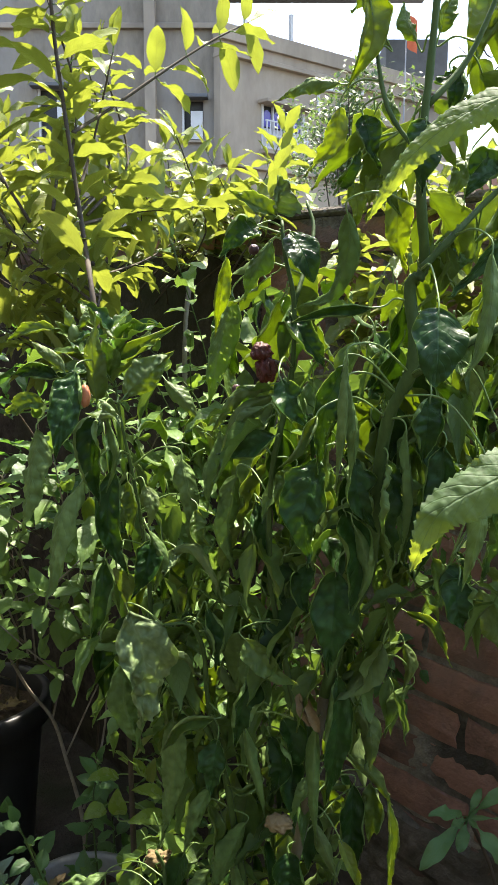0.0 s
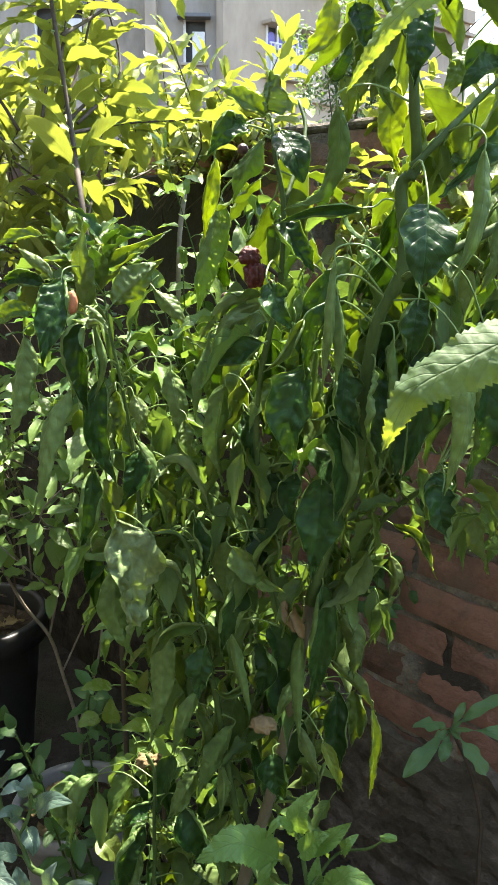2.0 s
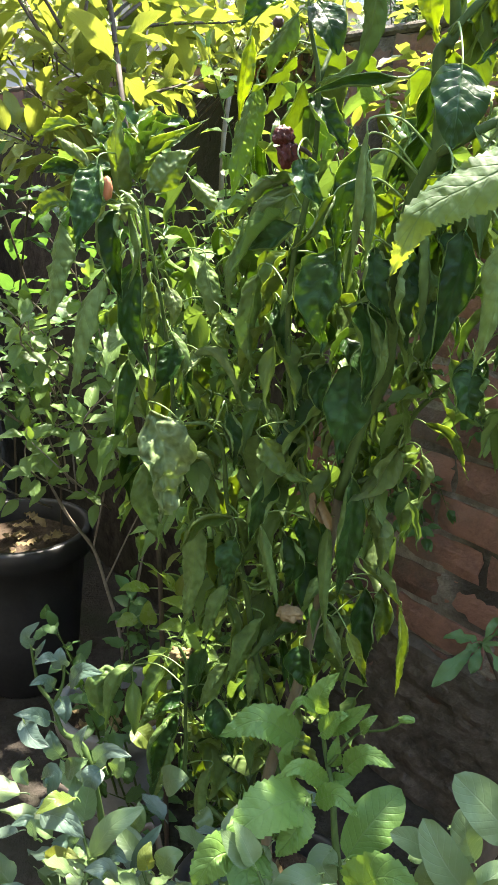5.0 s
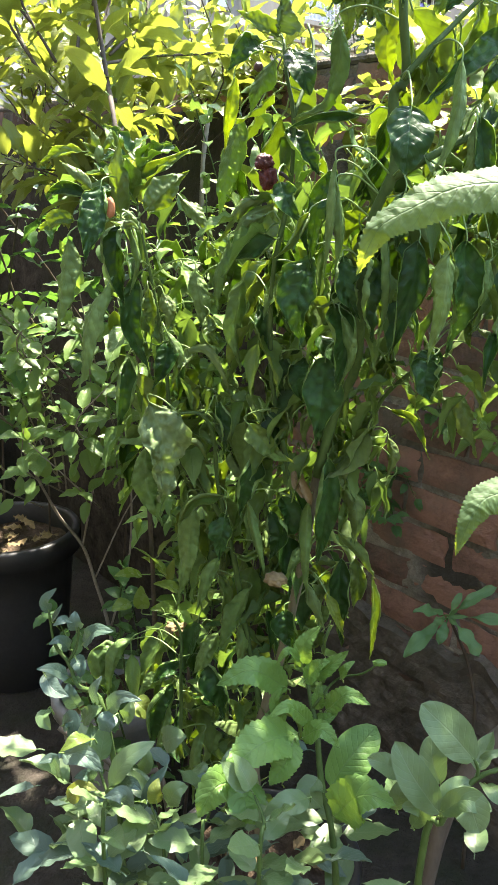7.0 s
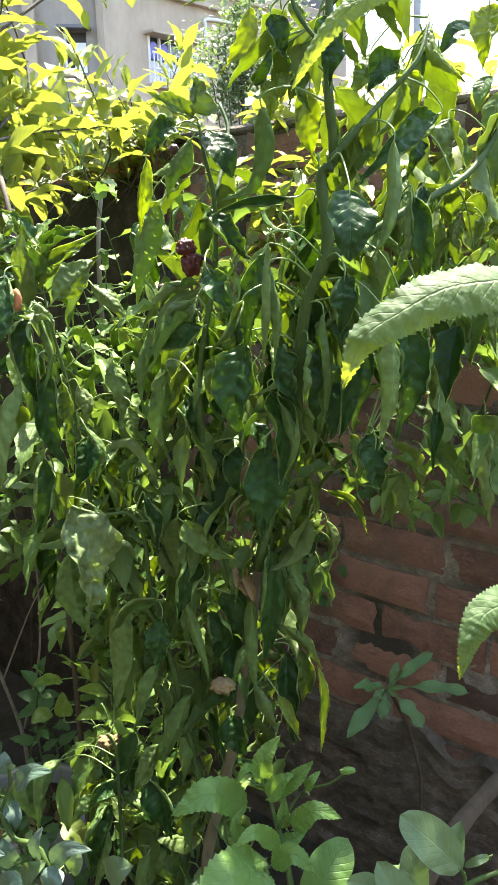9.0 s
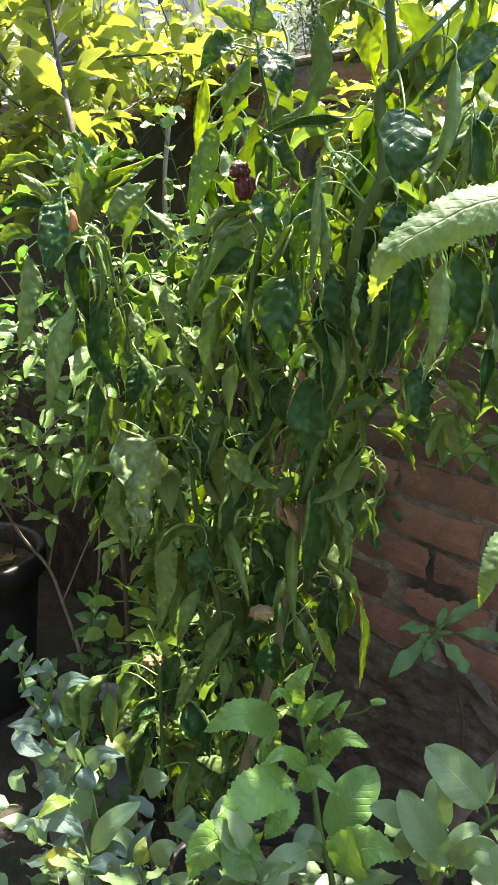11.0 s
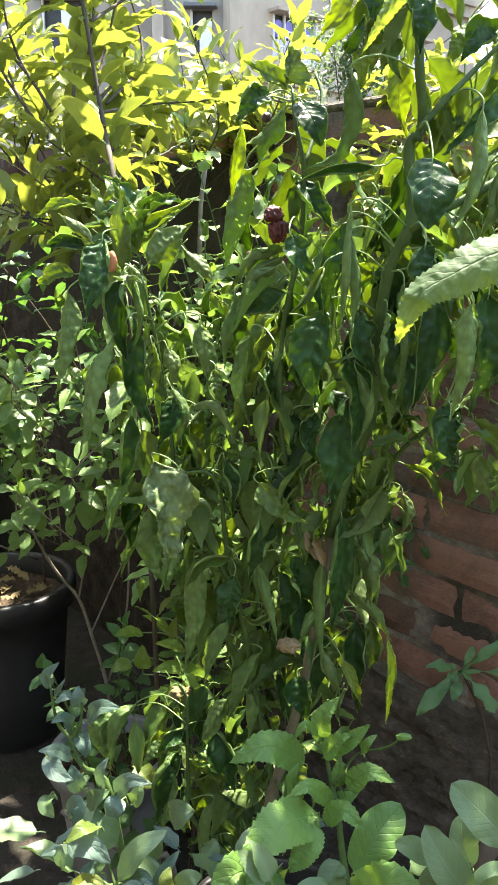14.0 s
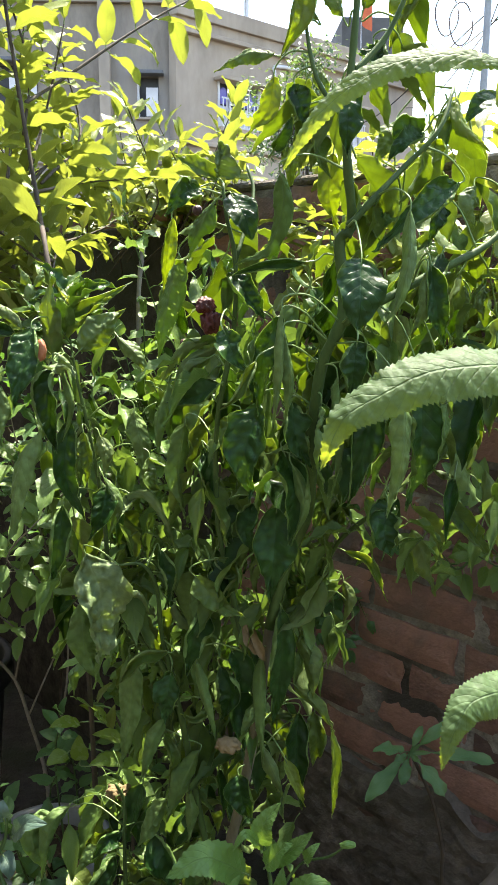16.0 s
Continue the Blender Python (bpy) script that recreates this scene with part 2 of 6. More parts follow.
M_SOIL = plain_mat("pot_soil", (0.02, 0.014, 0.010), (0.10, 0.07, 0.045), 50, 0.95, 1.0, 160, 0.012, spec=0.2)
M_PLAST = plain_mat("grey_plaster", (0.33, 0.262, 0.196), (0.45, 0.368, 0.280), 1.2, 0.92, 0.3, 9, 0.02, spec=0.2, big=(0.24, 0.20, 0.160), big_scale=0.5, stretch=(1, 1, 0.45))
M_PLASTD = plain_mat("stained_plaster", (0.16, 0.135, 0.108), (0.38, 0.318, 0.248), 0.9, 0.92, 0.3, 8, 0.02, spec=0.2, big=(0.30, 0.27, 0.240), big_scale=0.6, stretch=(1, 1, 0.4))
M_WHITE = plain_mat("white_paint", (0.55, 0.53, 0.52), (0.72, 0.70, 0.69), 3, 0.6, 0.1, 40, 0.004)
M_VIOLET = plain_mat("violet_glass", (0.10, 0.08, 0.34), (0.18, 0.15, 0.48), 4, 0.25, 0.05, 30, 0.002)
M_DARK = plain_mat("dark_opening", (0.02, 0.02, 0.02), (0.05, 0.05, 0.05), 4, 0.5, 0.05, 30, 0.002)
M_GREYC = plain_mat("dark_concrete", (0.10, 0.10, 0.105), (0.17, 0.17, 0.17), 1.2, 0.9, 0.3, 9, 0.02)
M_PINK = plain_mat("brick_pink", (0.36, 0.17, 0.12), (0.48, 0.27, 0.20), 3, 0.9, 0.3, 20, 0.02)
M_METAL = plain_mat("pole_metal", (0.20, 0.20, 0.20), (0.32, 0.32, 0.31), 4, 0.5, 0.1, 40, 0.004)
M_WIRE = plain_mat("black_cable", (0.015, 0.015, 0.015), (0.03, 0.03, 0.03), 4, 0.6, 0.05, 40, 0.002)
M_CLOTH = plain_mat("orange_cloth", (0.55, 0.10, 0.04), (0.66, 0.17, 0.07), 6, 0.8, 0.2, 60, 0.004)


# ---- mesh helpers ----
def mesh_of(name, verts, faces, mat, uvs=None, smooth=True, second=None, at=0, stalk_at=None):
    me = bpy.data.meshes.new(name)
    me.from_pydata([tuple(v) for v in verts], [], faces)
    if uvs is not None:
        layer = me.uv_layers.new(name="UVMap")
        idx = np.zeros(len(me.loops), dtype=np.int32)
        me.loops.foreach_get("vertex_index", idx)
        layer.data.foreach_set("uv", np.asarray(uvs, dtype=np.float32)[idx].ravel())
    me.materials.append(mat)
    if stalk_at is not None:
        me.materials.append(second or mat)
        me.materials.append(M_PETIOLE)
        me.polygons.foreach_set("material_index", [1 if i >= at else 2 if i >= stalk_at else 0 for i in range(len(me.polygons))])
    if smooth:
        me.polygons.foreach_set("use_smooth", [True] * len(me.polygons))
    me.update()
    return me


def child(name, me, parent, label="", m=None):
    ob = new(name, me)
    ob.parent = parent
    if m is not None:
        ob.matrix_basis = m
    if label:
        tagged(ob, label)
    return ob


def part(name, bm, mat, parent, label="", smooth=False):
    me = bpy.data.meshes.new(name)
    bmesh.ops.recalc_face_normals(bm, faces=bm.faces)
    bm.to_mesh(me)
    bm.free()
    me.materials.append(mat)
    if smooth:
        me.polygons.foreach_set("use_smooth", [True] * len(me.polygons))
    return child(name, me, parent, label) if parent else new(name, me)


def thing(name, at, label, category, group="", kind=""):
    ob = new(name)
    ob.location = at
    ob.empty_display_size = 0.05
    return tagged(ob, label, category, group, kind)


def box(bm, lo, hi, bevel=0.0):
    b = bmesh.ops.create_cube(bm, size=1.0)
    vs = b["verts"]
    for v in vs:
        v.co = Vector([(lo[i] + hi[i]) / 2 + v.co[i] * (hi[i] - lo[i]) for i in range(3)])
    if bevel:
        es = list({e for v in vs for e in v.link_edges})
        bmesh.ops.bevel(bm, geom=es, offset=bevel, segments=1, affect="EDGES")
    return vs


def box_part(name, lo, hi, mat, parent, label="", bevel=0.0):
    bm = bmesh.new()
    box(bm, lo, hi, bevel)
    return part(name, bm, mat, parent, label)


def spline(pts, per=6):
    """Points along a smooth line through pts."""
    p = [Vector(q) for q in pts]
    if len(p) < 3:
        return [p[0].lerp(p[-1], i / per) for i in range(per + 1)]
    p = [p[0] * 2 - p[1]] + p + [p[-1] * 2 - p[-2]]
    out = []
    for i in range(1, len(p) - 2):
        a, b, c, d = p[i - 1:i + 3]
        for k in range(per):
            t = k / per
            out.append(0.5 * (2 * b + (c - a) * t + (2 * a - 5 * b + 4 * c - d) * t * t + (3 * b - a - 3 * c + d) * t ** 3))
    out.append(p[-2])
    return out


def tube_data(line, r0, r1, sides=7, knob=0.0, rng=None, start=0):
    """A tapered round stem along a line of points: vertices and faces."""
    verts, faces = [], []
    n = len(line)
    prev = None
    for i, c in enumerate(line):
        t = (line[min(i + 1, n - 1)] - line[max(i - 1, 0)]).normalized()
        side = t.cross(Vector((0.3, 0.9, 0.2))).normalized() if prev is None else (prev - t * prev.dot(t)).normalized()
        prev = side
        up = t.cross(side)
        r = r0 + (r1 - r0) * i / (n - 1)
        if knob and rng:
            r *= 1 + knob * (rng.random() - 0.4)
        for k in range(sides):
            a = 2 * math.pi * k / sides
            verts.append(c + side * (r * math.cos(a)) + up * (r * math.sin(a)))
        if i:
            q = start + (i - 1) * sides
            for k in range(sides):
                k2 = (k + 1) % sides
                faces.append((q + k, q + k2, q + sides + k2, q + sides + k))
    faces.append(tuple(start + sides * (n - 1) + k for k in range(sides)))
    faces.append(tuple(start + sides - 1 - k for k in range(sides)))
    return verts, faces


def stem(parent, pts, r0, r1, mat, name="stem", label="", knob=0.25, sides=8, per=5):
    rng = random.Random(len(pts) * 7 + int(abs(pts[0][0]) * 1000))
    line = spline(pts, per)
    v, f = tube_data(line, r0, r1, sides, knob, rng)
    base = Vector(parent.location) if parent else Vector((0, 0, 0))
    return child(name, mesh_of(name, [q - base for q in v], f, mat), parent, label), line


def outline(kind, u):
    """Half width of a leaf, 0 to 1, at u along its length."""
    if kind == "chili":
        w = math.sin(math.pi * u ** 0.66) ** 1.12 * (1 - 0.30 * u ** 2) * 1.06
    elif kind == "round":
        w = math.sin(math.pi * u ** 0.84) ** 0.72 * (1 - 0.25 * u ** 4)
    elif kind == "oblong":
        w = math.sin(math.pi * u ** 0.98) ** 0.5
    elif kind == "ovate":
        w = math.sin(math.pi * u ** 0.68) ** 0.8
    elif kind == "spoon":
        w = 0.16 + 0.84 * math.sin(math.pi * min(1, max(0, (u - 0.25) / 0.75)) ** 1.1) ** 0.8 if u < 1 else 0.05
    else:
        w = math.sin(math.pi * u ** 0.9) ** 0.74
    return max(0.0, w)


def under_layer(verts, uvs, n, m, gap):
    """The lower skin of a leaf: the same grid, moved a little along its normals, wound the other way."""
    low, faces = [], []
    c, b = m + 1, len(verts)
    for i in range(n + 1):
        for j in range(c):
            du = verts[min(i + 1, n) * c + j] - verts[max(i - 1, 0) * c + j]
            dv = verts[i * c + min(j + 1, m)] - verts[i * c + max(j - 1, 0)]
            k = dv.cross(du)
            low.append(verts[i * c + j] - k * (gap / max(k.length, 1e-9)))
    for i in range(n):
        for j in range(m):
            q = b + i * c + j
            faces.append((q, q + c, q + c + 1, q + 1))
    return low, faces, uvs[:(n + 1) * c]


def blade(L, W, kind="chili", n=12, m=6, bend=0.6, fold=0.4, wave=0.08, curl=0.0, twist=0.0, teeth=0, seed=0, stalk=0.0, stalk_r=0.0012, hook=0.0):
    """One leaf: base at the origin, length along +y, upper face +z. Returns vertices, faces and u, v."""
    rng = random.Random(seed)
    ph, ph2, kw = rng.random() * 6.28, rng.random() * 6.28, rng.uniform(1.8, 3.8)
    off = Vector((rng.random() * 9, rng.random() * 9, rng.random() * 9))
    verts, faces, uvs = [], [], []
    y = z = 0.0
    half = m // 2
    lumps = {"oblong": 0.4, "round": 0.3, "ovate": 0.6, "chili": 1.15}.get(kind, 0.9)
    for i in range(n + 1):
        u = i / n
        th = bend * (0.5 - u) + hook * max(0, u - 0.6)
        if i:
            y += math.cos(th) * L / n
            z += math.sin(th) * L / n
        w = outline(kind, u) * W / 2
        tw = twist * u
        row = [None] * (m + 1)
        for s in (-1, 1):
            x = h = 0.0
            k = 0.75 + 0.9 * noise.noise(Vector((u * 3.2, s * 5.0, 1.7)) + off)
            for q in range(half + 1):
                a = q / half
                if q:
                    step = w / half
                    if teeth and q == half:
                        saw = (u * teeth) % 1.0
                        step += -w * 0.04 * saw - W * 0.022 * saw + W * 0.008
                    ang = fold + curl * 2.1 * k * (a - 0.5 / half) ** 1.6
                    x += math.cos(ang) * step
                    h += math.sin(ang) * step
                g = h + wave * W * 0.5 * a * a * math.sin(6.28 * kw * u + ph + (0 if s > 0 else ph2))
                g += 0.075 * lumps * W * noise.noise(Vector((s * x / W * 4.5, u * L / W * 4.5, 0)) + off) * (0.4 + a)
                g += 0.036 * lumps * W * noise.noise(Vector((s * x / W * 10, u * L / W * 10, 4)) + off)
                g -= 0.03 * W * math.cos(u * 42) * a * (1 - a) * 2
                row[half + s * q] = (s * x, g, 0.5 + 0.5 * s * a)
        for x, h, v in row:
            cx, cz = x * math.cos(tw) - h * math.sin(tw), x * math.sin(tw) + h * math.cos(tw)
            verts.append(Vector((cx, y - math.sin(th) * cz, z + math.cos(th) * cz)))
            uvs.append((u, v))
    for i in range(n):
        for j in range(m):
            q = i * (m + 1) + j
            faces.append((q, q + 1, q + m + 2, q + m + 1))
    if stalk:
        line = spline([(0, 0.02 * L, 0), (0, -stalk * 0.5, stalk * 0.06), (0, -stalk, -stalk * 0.12)], 3)
        tv, tf = tube_data(line, stalk_r * 0.8, stalk_r, 5, start=len(verts))
        verts += tv
        uvs += [(0.5, 0.5)] * len(tv)
        faces += tf
    return verts, faces, uvs


def place_leaf(parent, base, tip, width, mat, kind="chili", roll=0, fold=0.4, bend=0.6, wave=0.1, curl=0.0, twist=0.0, teeth=0, n=14, m=6, face=(0, -1, 0.45), name="leaf", label="", seed=None, stalk=0.0, hook=0.0, root=None, under=None):
    """A leaf that runs from base to tip, its upper face turned towards face, then rolled about its length (degrees)."""
    b, t = Vector(base), Vector(tip)
    d = t - b
    seed = int((b.x * 7919 + b.y * 104729 + b.z * 1299709) * 10) if seed is None else seed
    v, f, uv = blade(1.0, width / d.length, kind, n, m, bend, fold, wave, curl, twist, teeth, seed, stalk / d.length, 0.0014 / d.length, hook)
    end = v[n * (m + 1) + m // 2]
    k = d.length / end.length
    ly = end.normalized()
    lx = Vector((1, 0, 0))
    lz = lx.cross(ly)
    local = Matrix((lx, ly, lz))
    wy = d.normalized()
    wz = Vector(face)
    wz = wz - wy * wz.dot(wy)
    if wz.length < 0.05:
        wz = Vector((0, -1, 0.1)) - wy * Vector((0, -1, 0.1)).dot(wy)
    wz = Matrix.Rotation(radians(roll), 3, wy) @ wz.normalized()
    wx = wy.cross(wz)
    rot = Matrix((wx, wy, wz)).transposed() @ local
    v = [rot @ (q * k) for q in v]
    if root is not None:
        r = Vector(root) - b
        arch = r * 0.45 + Vector((0, 0, 0.16 * r.length)) - wy * (0.12 * r.length)
        line = spline([Vector((0, 0, 0)) + wy * 0.004, -wy * min(0.012, 0.3 * r.length), arch, r], 4)
        tv, tf = tube_data(line, 0.0011, 0.0017, 5, start=len(v))
        v, f, uv = v + tv, f + tf, uv + [(0.5, 0.5)] * len(tv)
    at = len(f)
    if under is not None:
        lv, lf, luv = under_layer(v, uv, n, m, 0.0004)
        v, f, uv = v + lv, f + lf, uv + luv
    me = mesh_of(name, v, f, mat, uv, second=under, at=at, stalk_at=n * m)
    return child(name, me, parent, label, Matrix.Translation(b - Vector(parent.location)))


def rib_leaf(parent, pts, width, mat, kind="chili", fold=0.3, face=(0, -1, 0.35), turn=0.0, twist=0.0, wave=0.1, curl=0.2, teeth=0, n=28, m=10, under=None, root=None, name="leaf", label="", seed=0, rough=1.0, roll=0.0):
    """A leaf whose midrib runs through pts, from stalk to tip, its upper side turned towards face; the halves fold up from the midrib by their own angles."""
    rng = random.Random(seed)
    fine = spline(pts, 16)
    run = [0.0]
    for a, b in zip(fine, fine[1:]):
        run.append(run[-1] + (b - a).length)
    total, line, j = run[-1], [], 0
    for i in range(n + 1):
        d = total * i / n
        while j < len(run) - 2 and run[j + 1] < d:
            j += 1
        line.append(fine[j].lerp(fine[j + 1], min(1.0, (d - run[j]) / max(run[j + 1] - run[j], 1e-9))))
    base = Vector(pts[0])
    ph, ph2, kw = rng.random() * 6.28, rng.random() * 6.28, rng.uniform(1.6, 3.4)
    off = Vector((rng.random() * 9, rng.random() * 9, rng.random() * 9))
    folds = {-1: fold * rng.uniform(0.55, 1.35), 1: fold * rng.uniform(0.55, 1.35)}
    rolls = {-1: roll * rng.random(), 1: roll * rng.random()}
    half = m // 2
    wide = {}
    for s in (-1, 1):
        reach = shown = 0.0
        for k in range(12):
            reach += math.cos(folds[s] + curl * 1.6 * ((k + 0.5) / 12) ** 1.6) / 12
            shown = max(shown, reach)
        wide[s] = 1 / max(0.45, shown)
    lumps = rough * {"oblong": 0.3, "round": 0.4, "ovate": 0.5, "lance": 0.5}.get(kind, 1.0)
    verts, uvs, faces, W, ratio = [], [], [], width, total / width
    for i in range(n + 1):
        u = i / n
        t = (line[min(i + 1, n)] - line[max(i - 1, 0)]).normalized()
        f = Vector(face)
        f = f - t * f.dot(t)
        if f.length < 0.15:
            f = Vector((0, -0.3, 1)) - t * Vector((0, -0.3, 1)).dot(t)
        f = Matrix.Rotation(radians(turn) + twist * (u - 0.4), 3, t) @ f.normalized()
        side = t.cross(f)
        w0 = outline(kind, u) * W / 2
        row = [None] * (m + 1)
        for s in (-1, 1):
            x = h = 0.0
            w = w0 * (1 + 0.22 * lumps * noise.noise(Vector((u * 5, s * 3.0, 8)) + off))
            k = 0.75 + 0.9 * noise.noise(Vector((u * 3.2, s * 5.0, 1.7)) + off)
            for q in range(half + 1):
                a = q / half
                if q:
                    step = w * wide[s] / half
                    if teeth and q == half:
                        saw = (u * teeth) % 1.0
                        step += -w * 0.06 * saw - W * 0.04 * saw + W * 0.012
                    ang = folds[s] * (1 - 0.35 * u) + curl * 1.9 * k * (a - 0.5 / half) ** 1.6 + rolls[s] * max(0.0, a - 0.7) * (4 + 6 * noise.noise(Vector((u * 4, s * 7.0, 3)) + off))
                    x += math.cos(ang) * step
                    h += math.sin(ang) * step
                g = h + wave * W * 0.5 * a * a * math.sin(6.28 * kw * u + ph + (0 if s > 0 else ph2))
                g += 0.12 * lumps * W * noise.noise(Vector((s * x / W * 4.5, u * ratio * 4.5, 0)) + off) * (0.3 + a)
                g += 0.055 * lumps * W * noise.noise(Vector((s * x / W * 10, u * ratio * 10, 4)) + off)
                g += 0.05 * lumps * W * abs(math.sin(3.14 * (u * 7.5 - a * 1.3))) * math.sin(3.14 * a)
                row[half + s * q] = (s * x, g, 0.5 + 0.5 * s * a)
        for x, h, v in row:
            verts.append(line[i] + side * x + f * h - base)
            uvs.append((u, v))
    for i in range(n):
        for k in range(m):
            q = i * (m + 1) + k
            faces.append((q, q + 1, q + m + 2, q + m + 1))
    if root is not None:
        r = Vector(root) - base
        d = (line[1] - line[0]).normalized()
        arch = r * 0.45 + Vector((0, 0, 0.14 * r.length)) - d * (0.12 * r.length)
        tv, tf = tube_data(spline([d * 0.006, -d * min(0.010, 0.3 * r.length), arch, r], 4), 0.0007, 0.0011, 5, start=len(verts))
        verts, faces, uvs = verts + tv, faces + tf, uvs + [(0.5, 0.5)] * len(tv)
    at = len(faces)
    if under is not None:
        lv, lf, luv = under_layer(verts, uvs, n, m, 0.0004)
        verts, faces, uvs = verts + lv, faces + lf, uvs + luv
    me = mesh_of(name, verts, faces, mat, uvs, second=under, at=at, stalk_at=n * m)
    return child(name, me, parent, label, Matrix.Translation(base - Vector(parent.location)))


def leaf_kit(name, count, mat, kind, seed, L=1.0, W=0.4, n=9, m=4, fold=(0.2, 0.6), bend=(0.3, 1.2), wave=(0.05, 0.2), stalk=0.25, teeth=0, curl=(0.0, 0.2), under=None):
    """A few leaf meshes of length 1 that many leaves of a plant share."""
    rng = random.Random(seed)
    kit = []
    for i in range(count):
        v, f, uv = blade(L, W * rng.uniform(0.85, 1.15), kind, n, m, rng.uniform(*bend), rng.uniform(*fold), rng.uniform(*wave), rng.uniform(*curl), rng.uniform(-0.5, 0.5), teeth, seed * 100 + i, stalk, 0.014)
        at = len(f)
        if under is not None:
            lv, lf, luv = under_layer(v, uv, n, m, 0.005)
            v, f, uv = v + lv, f + lf, uv + luv
        kit.append(mesh_of(name, [q + Vector((0, stalk, 0)) for q in v], f, mat, uv, second=under, at=at, stalk_at=n * m))
    return kit


def set_leaf(parent, kit, rng, at, along, size, up=(0, 0, 1), name="leaf"):
    """A leaf of the kit at a place, pointing along, its face towards up."""
    y = Vector(along).normalized()
    z = Vector(up) - y * Vector(up).dot(y)
    if z.length < 0.05:
        z = y.orthogonal()
    z.normalize()
    x = y.cross(z)
    rot = Matrix((x, y, z)).transposed().to_4x4()
    m = Matrix.Translation(Vector(at) - Vector(parent.location)) @ rot @ Matrix.Diagonal((size, size, size, 1))
    return child(name, rng.choice(kit), parent, "", m)


def shoot(parent, kit, rng, pts, size, r0, r1, mat, gap=0.03, skip=0.15, spread=1.0, droop=0.3, taper=0.5, lab="stem", whorl=2, per=5):
    """A stem with leaves set along it, in turn on its sides, smaller towards the tip."""
    ob, line = stem(parent, pts, r0, r1, mat, lab, per=per, sides=6)
    run, turn, total = 0.0, rng.random() * 6.28, sum((line[i + 1] - line[i]).length for i in range(len(line) - 1))
    done, nxt = 0.0, total * skip
    for i in range(len(line) - 1):
        seg = line[i + 1] - line[i]
        while nxt <= done + seg.length:
            p = line[i] + seg * ((nxt - done) / max(seg.length, 1e-6))
            d = seg.normalized()
            side = d.orthogonal().normalized()
            for k in range(whorl):
                s = Matrix.Rotation(turn + 6.28 * k / whorl, 3, d) @ side
                al = d * rng.uniform(0.2, 0.7) + s * spread + Vector((0, 0, -droop * rng.uniform(0.3, 1.4)))
                sz = size * rng.uniform(0.75, 1.15) * (1 - taper * (nxt / total) ** 2)
                set_leaf(parent, kit, rng, p, al, sz, Vector((0, 0, 1)) + d * 0.4 + Vector((rng.uniform(-0.4, 0.4), rng.uniform(-0.5, 0.3), 0)))
            turn += 1.57 if whorl == 2 else 2.4
            nxt += gap * rng.uniform(0.8, 1.25)
        done += seg.length
    for k in range(2):
        set_leaf(parent, kit, rng, line[-1], seg.normalized() + Vector((rng.uniform(-0.5, 0.5), rng.uniform(-0.5, 0.5), 0.1)), size * (1 - taper) * 0.9, (0, -0.5, 1))
    return line


# ---- ground ----
ground = tagged(new("ground", mesh_of("ground", *[
    ([(-200, -200, 0), (200, -200, 0), (200, 200, 0), (-200, 200, 0)], [(0, 1, 2, 3)]), ][0], M_SOILF)), "dark damp bare soil of a shaded yard", "ground", kind="structure")

# ---- boundary wall of the yard ----
WALL_P = Vector((0.451, 1.551, 0.0))
WALL_E = Vector((0.667, -0.745, 0.0)).normalized()
WALL_N = Vector((WALL_E.y, -WALL_E.x, 0.0))
COURSE, BRICK_L, TOP = 0.087, 0.25, 1.62
S0, S1 = -3.2, 1.9
wall_m = Matrix(((WALL_E.x, WALL_N.x, 0, WALL_P.x), (WALL_E.y, WALL_N.y, 0, WALL_P.y), (0, 0, 1, 0), (0, 0, 0, 1)))


def wall_core():
    """Mortar body of the wall, uneven by a few millimetres, behind the faces of the bricks."""
    bm = bmesh.new()
    nx, nz = 300, 100
    grid = []
    for i in range(nx + 1):
        row = []
        for k in range(nz + 1):
            s, z = S0 + (S1 - S0) * i / nx, TOP * k / nz
            dy = -0.003 + 0.007 * noise.noise(Vector((s * 14, z * 14, 0.3))) + 0.004 * noise.noise(Vector((s * 45, z * 45, 2)))
            row.append(bm.verts.new((s, dy, z)))
        grid.append(row)
    for i in range(nx):
        for k in range(nz):
            bm.faces.new((grid[i][k], grid[i + 1][k], grid[i + 1][k + 1], grid[i][k + 1]))
    box(bm, (S0, -0.22, 0), (S1, -0.03, TOP))
    return bm


wall_brick = part("wall_brick", wall_core(), M_MORTAR, None)
wall_brick.matrix_world = wall_m
tagged(wall_brick, "old red brick boundary wall with rough crumbling mortar", "wall", kind="structure")
bm = bmesh.new()
box(bm, (S0, -0.22, TOP + 0.002), (S1, 0.004, TOP + 0.02), 0.006)
coping = part("coping", bm, M_MORTAR, wall_brick, "thin rough mortar capping")


# dark skin over the bricks: the deep shade here is put into its colour
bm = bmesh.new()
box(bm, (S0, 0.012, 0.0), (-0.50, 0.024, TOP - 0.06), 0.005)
part("plaster", bm, M_BLACKWALL, wall_brick, "plaster skin coloured near black in place of shade")
bm = bmesh.new()
# crumbling render along the foot of the wall, with a ragged upper edge
foot = []
for i in range(161):
    sx = -0.495 + (S1 + 0.495) * i / 160
    top = 0.40 + 0.07 * noise.noise(Vector((sx * 3.1, 0, 5))) + 0.035 * noise.noise(Vector((sx * 13, 2, 5)))
    foot.append([bm.verts.new((sx, (0.014 + 0.010 * noise.noise(Vector((sx * 9, k * 0.45, 7))) + 0.006 * noise.noise(Vector((sx * 31, k * 1.5, 9)))) if k < 24 else -0.004, top * k / 24)) for k in range(25)])
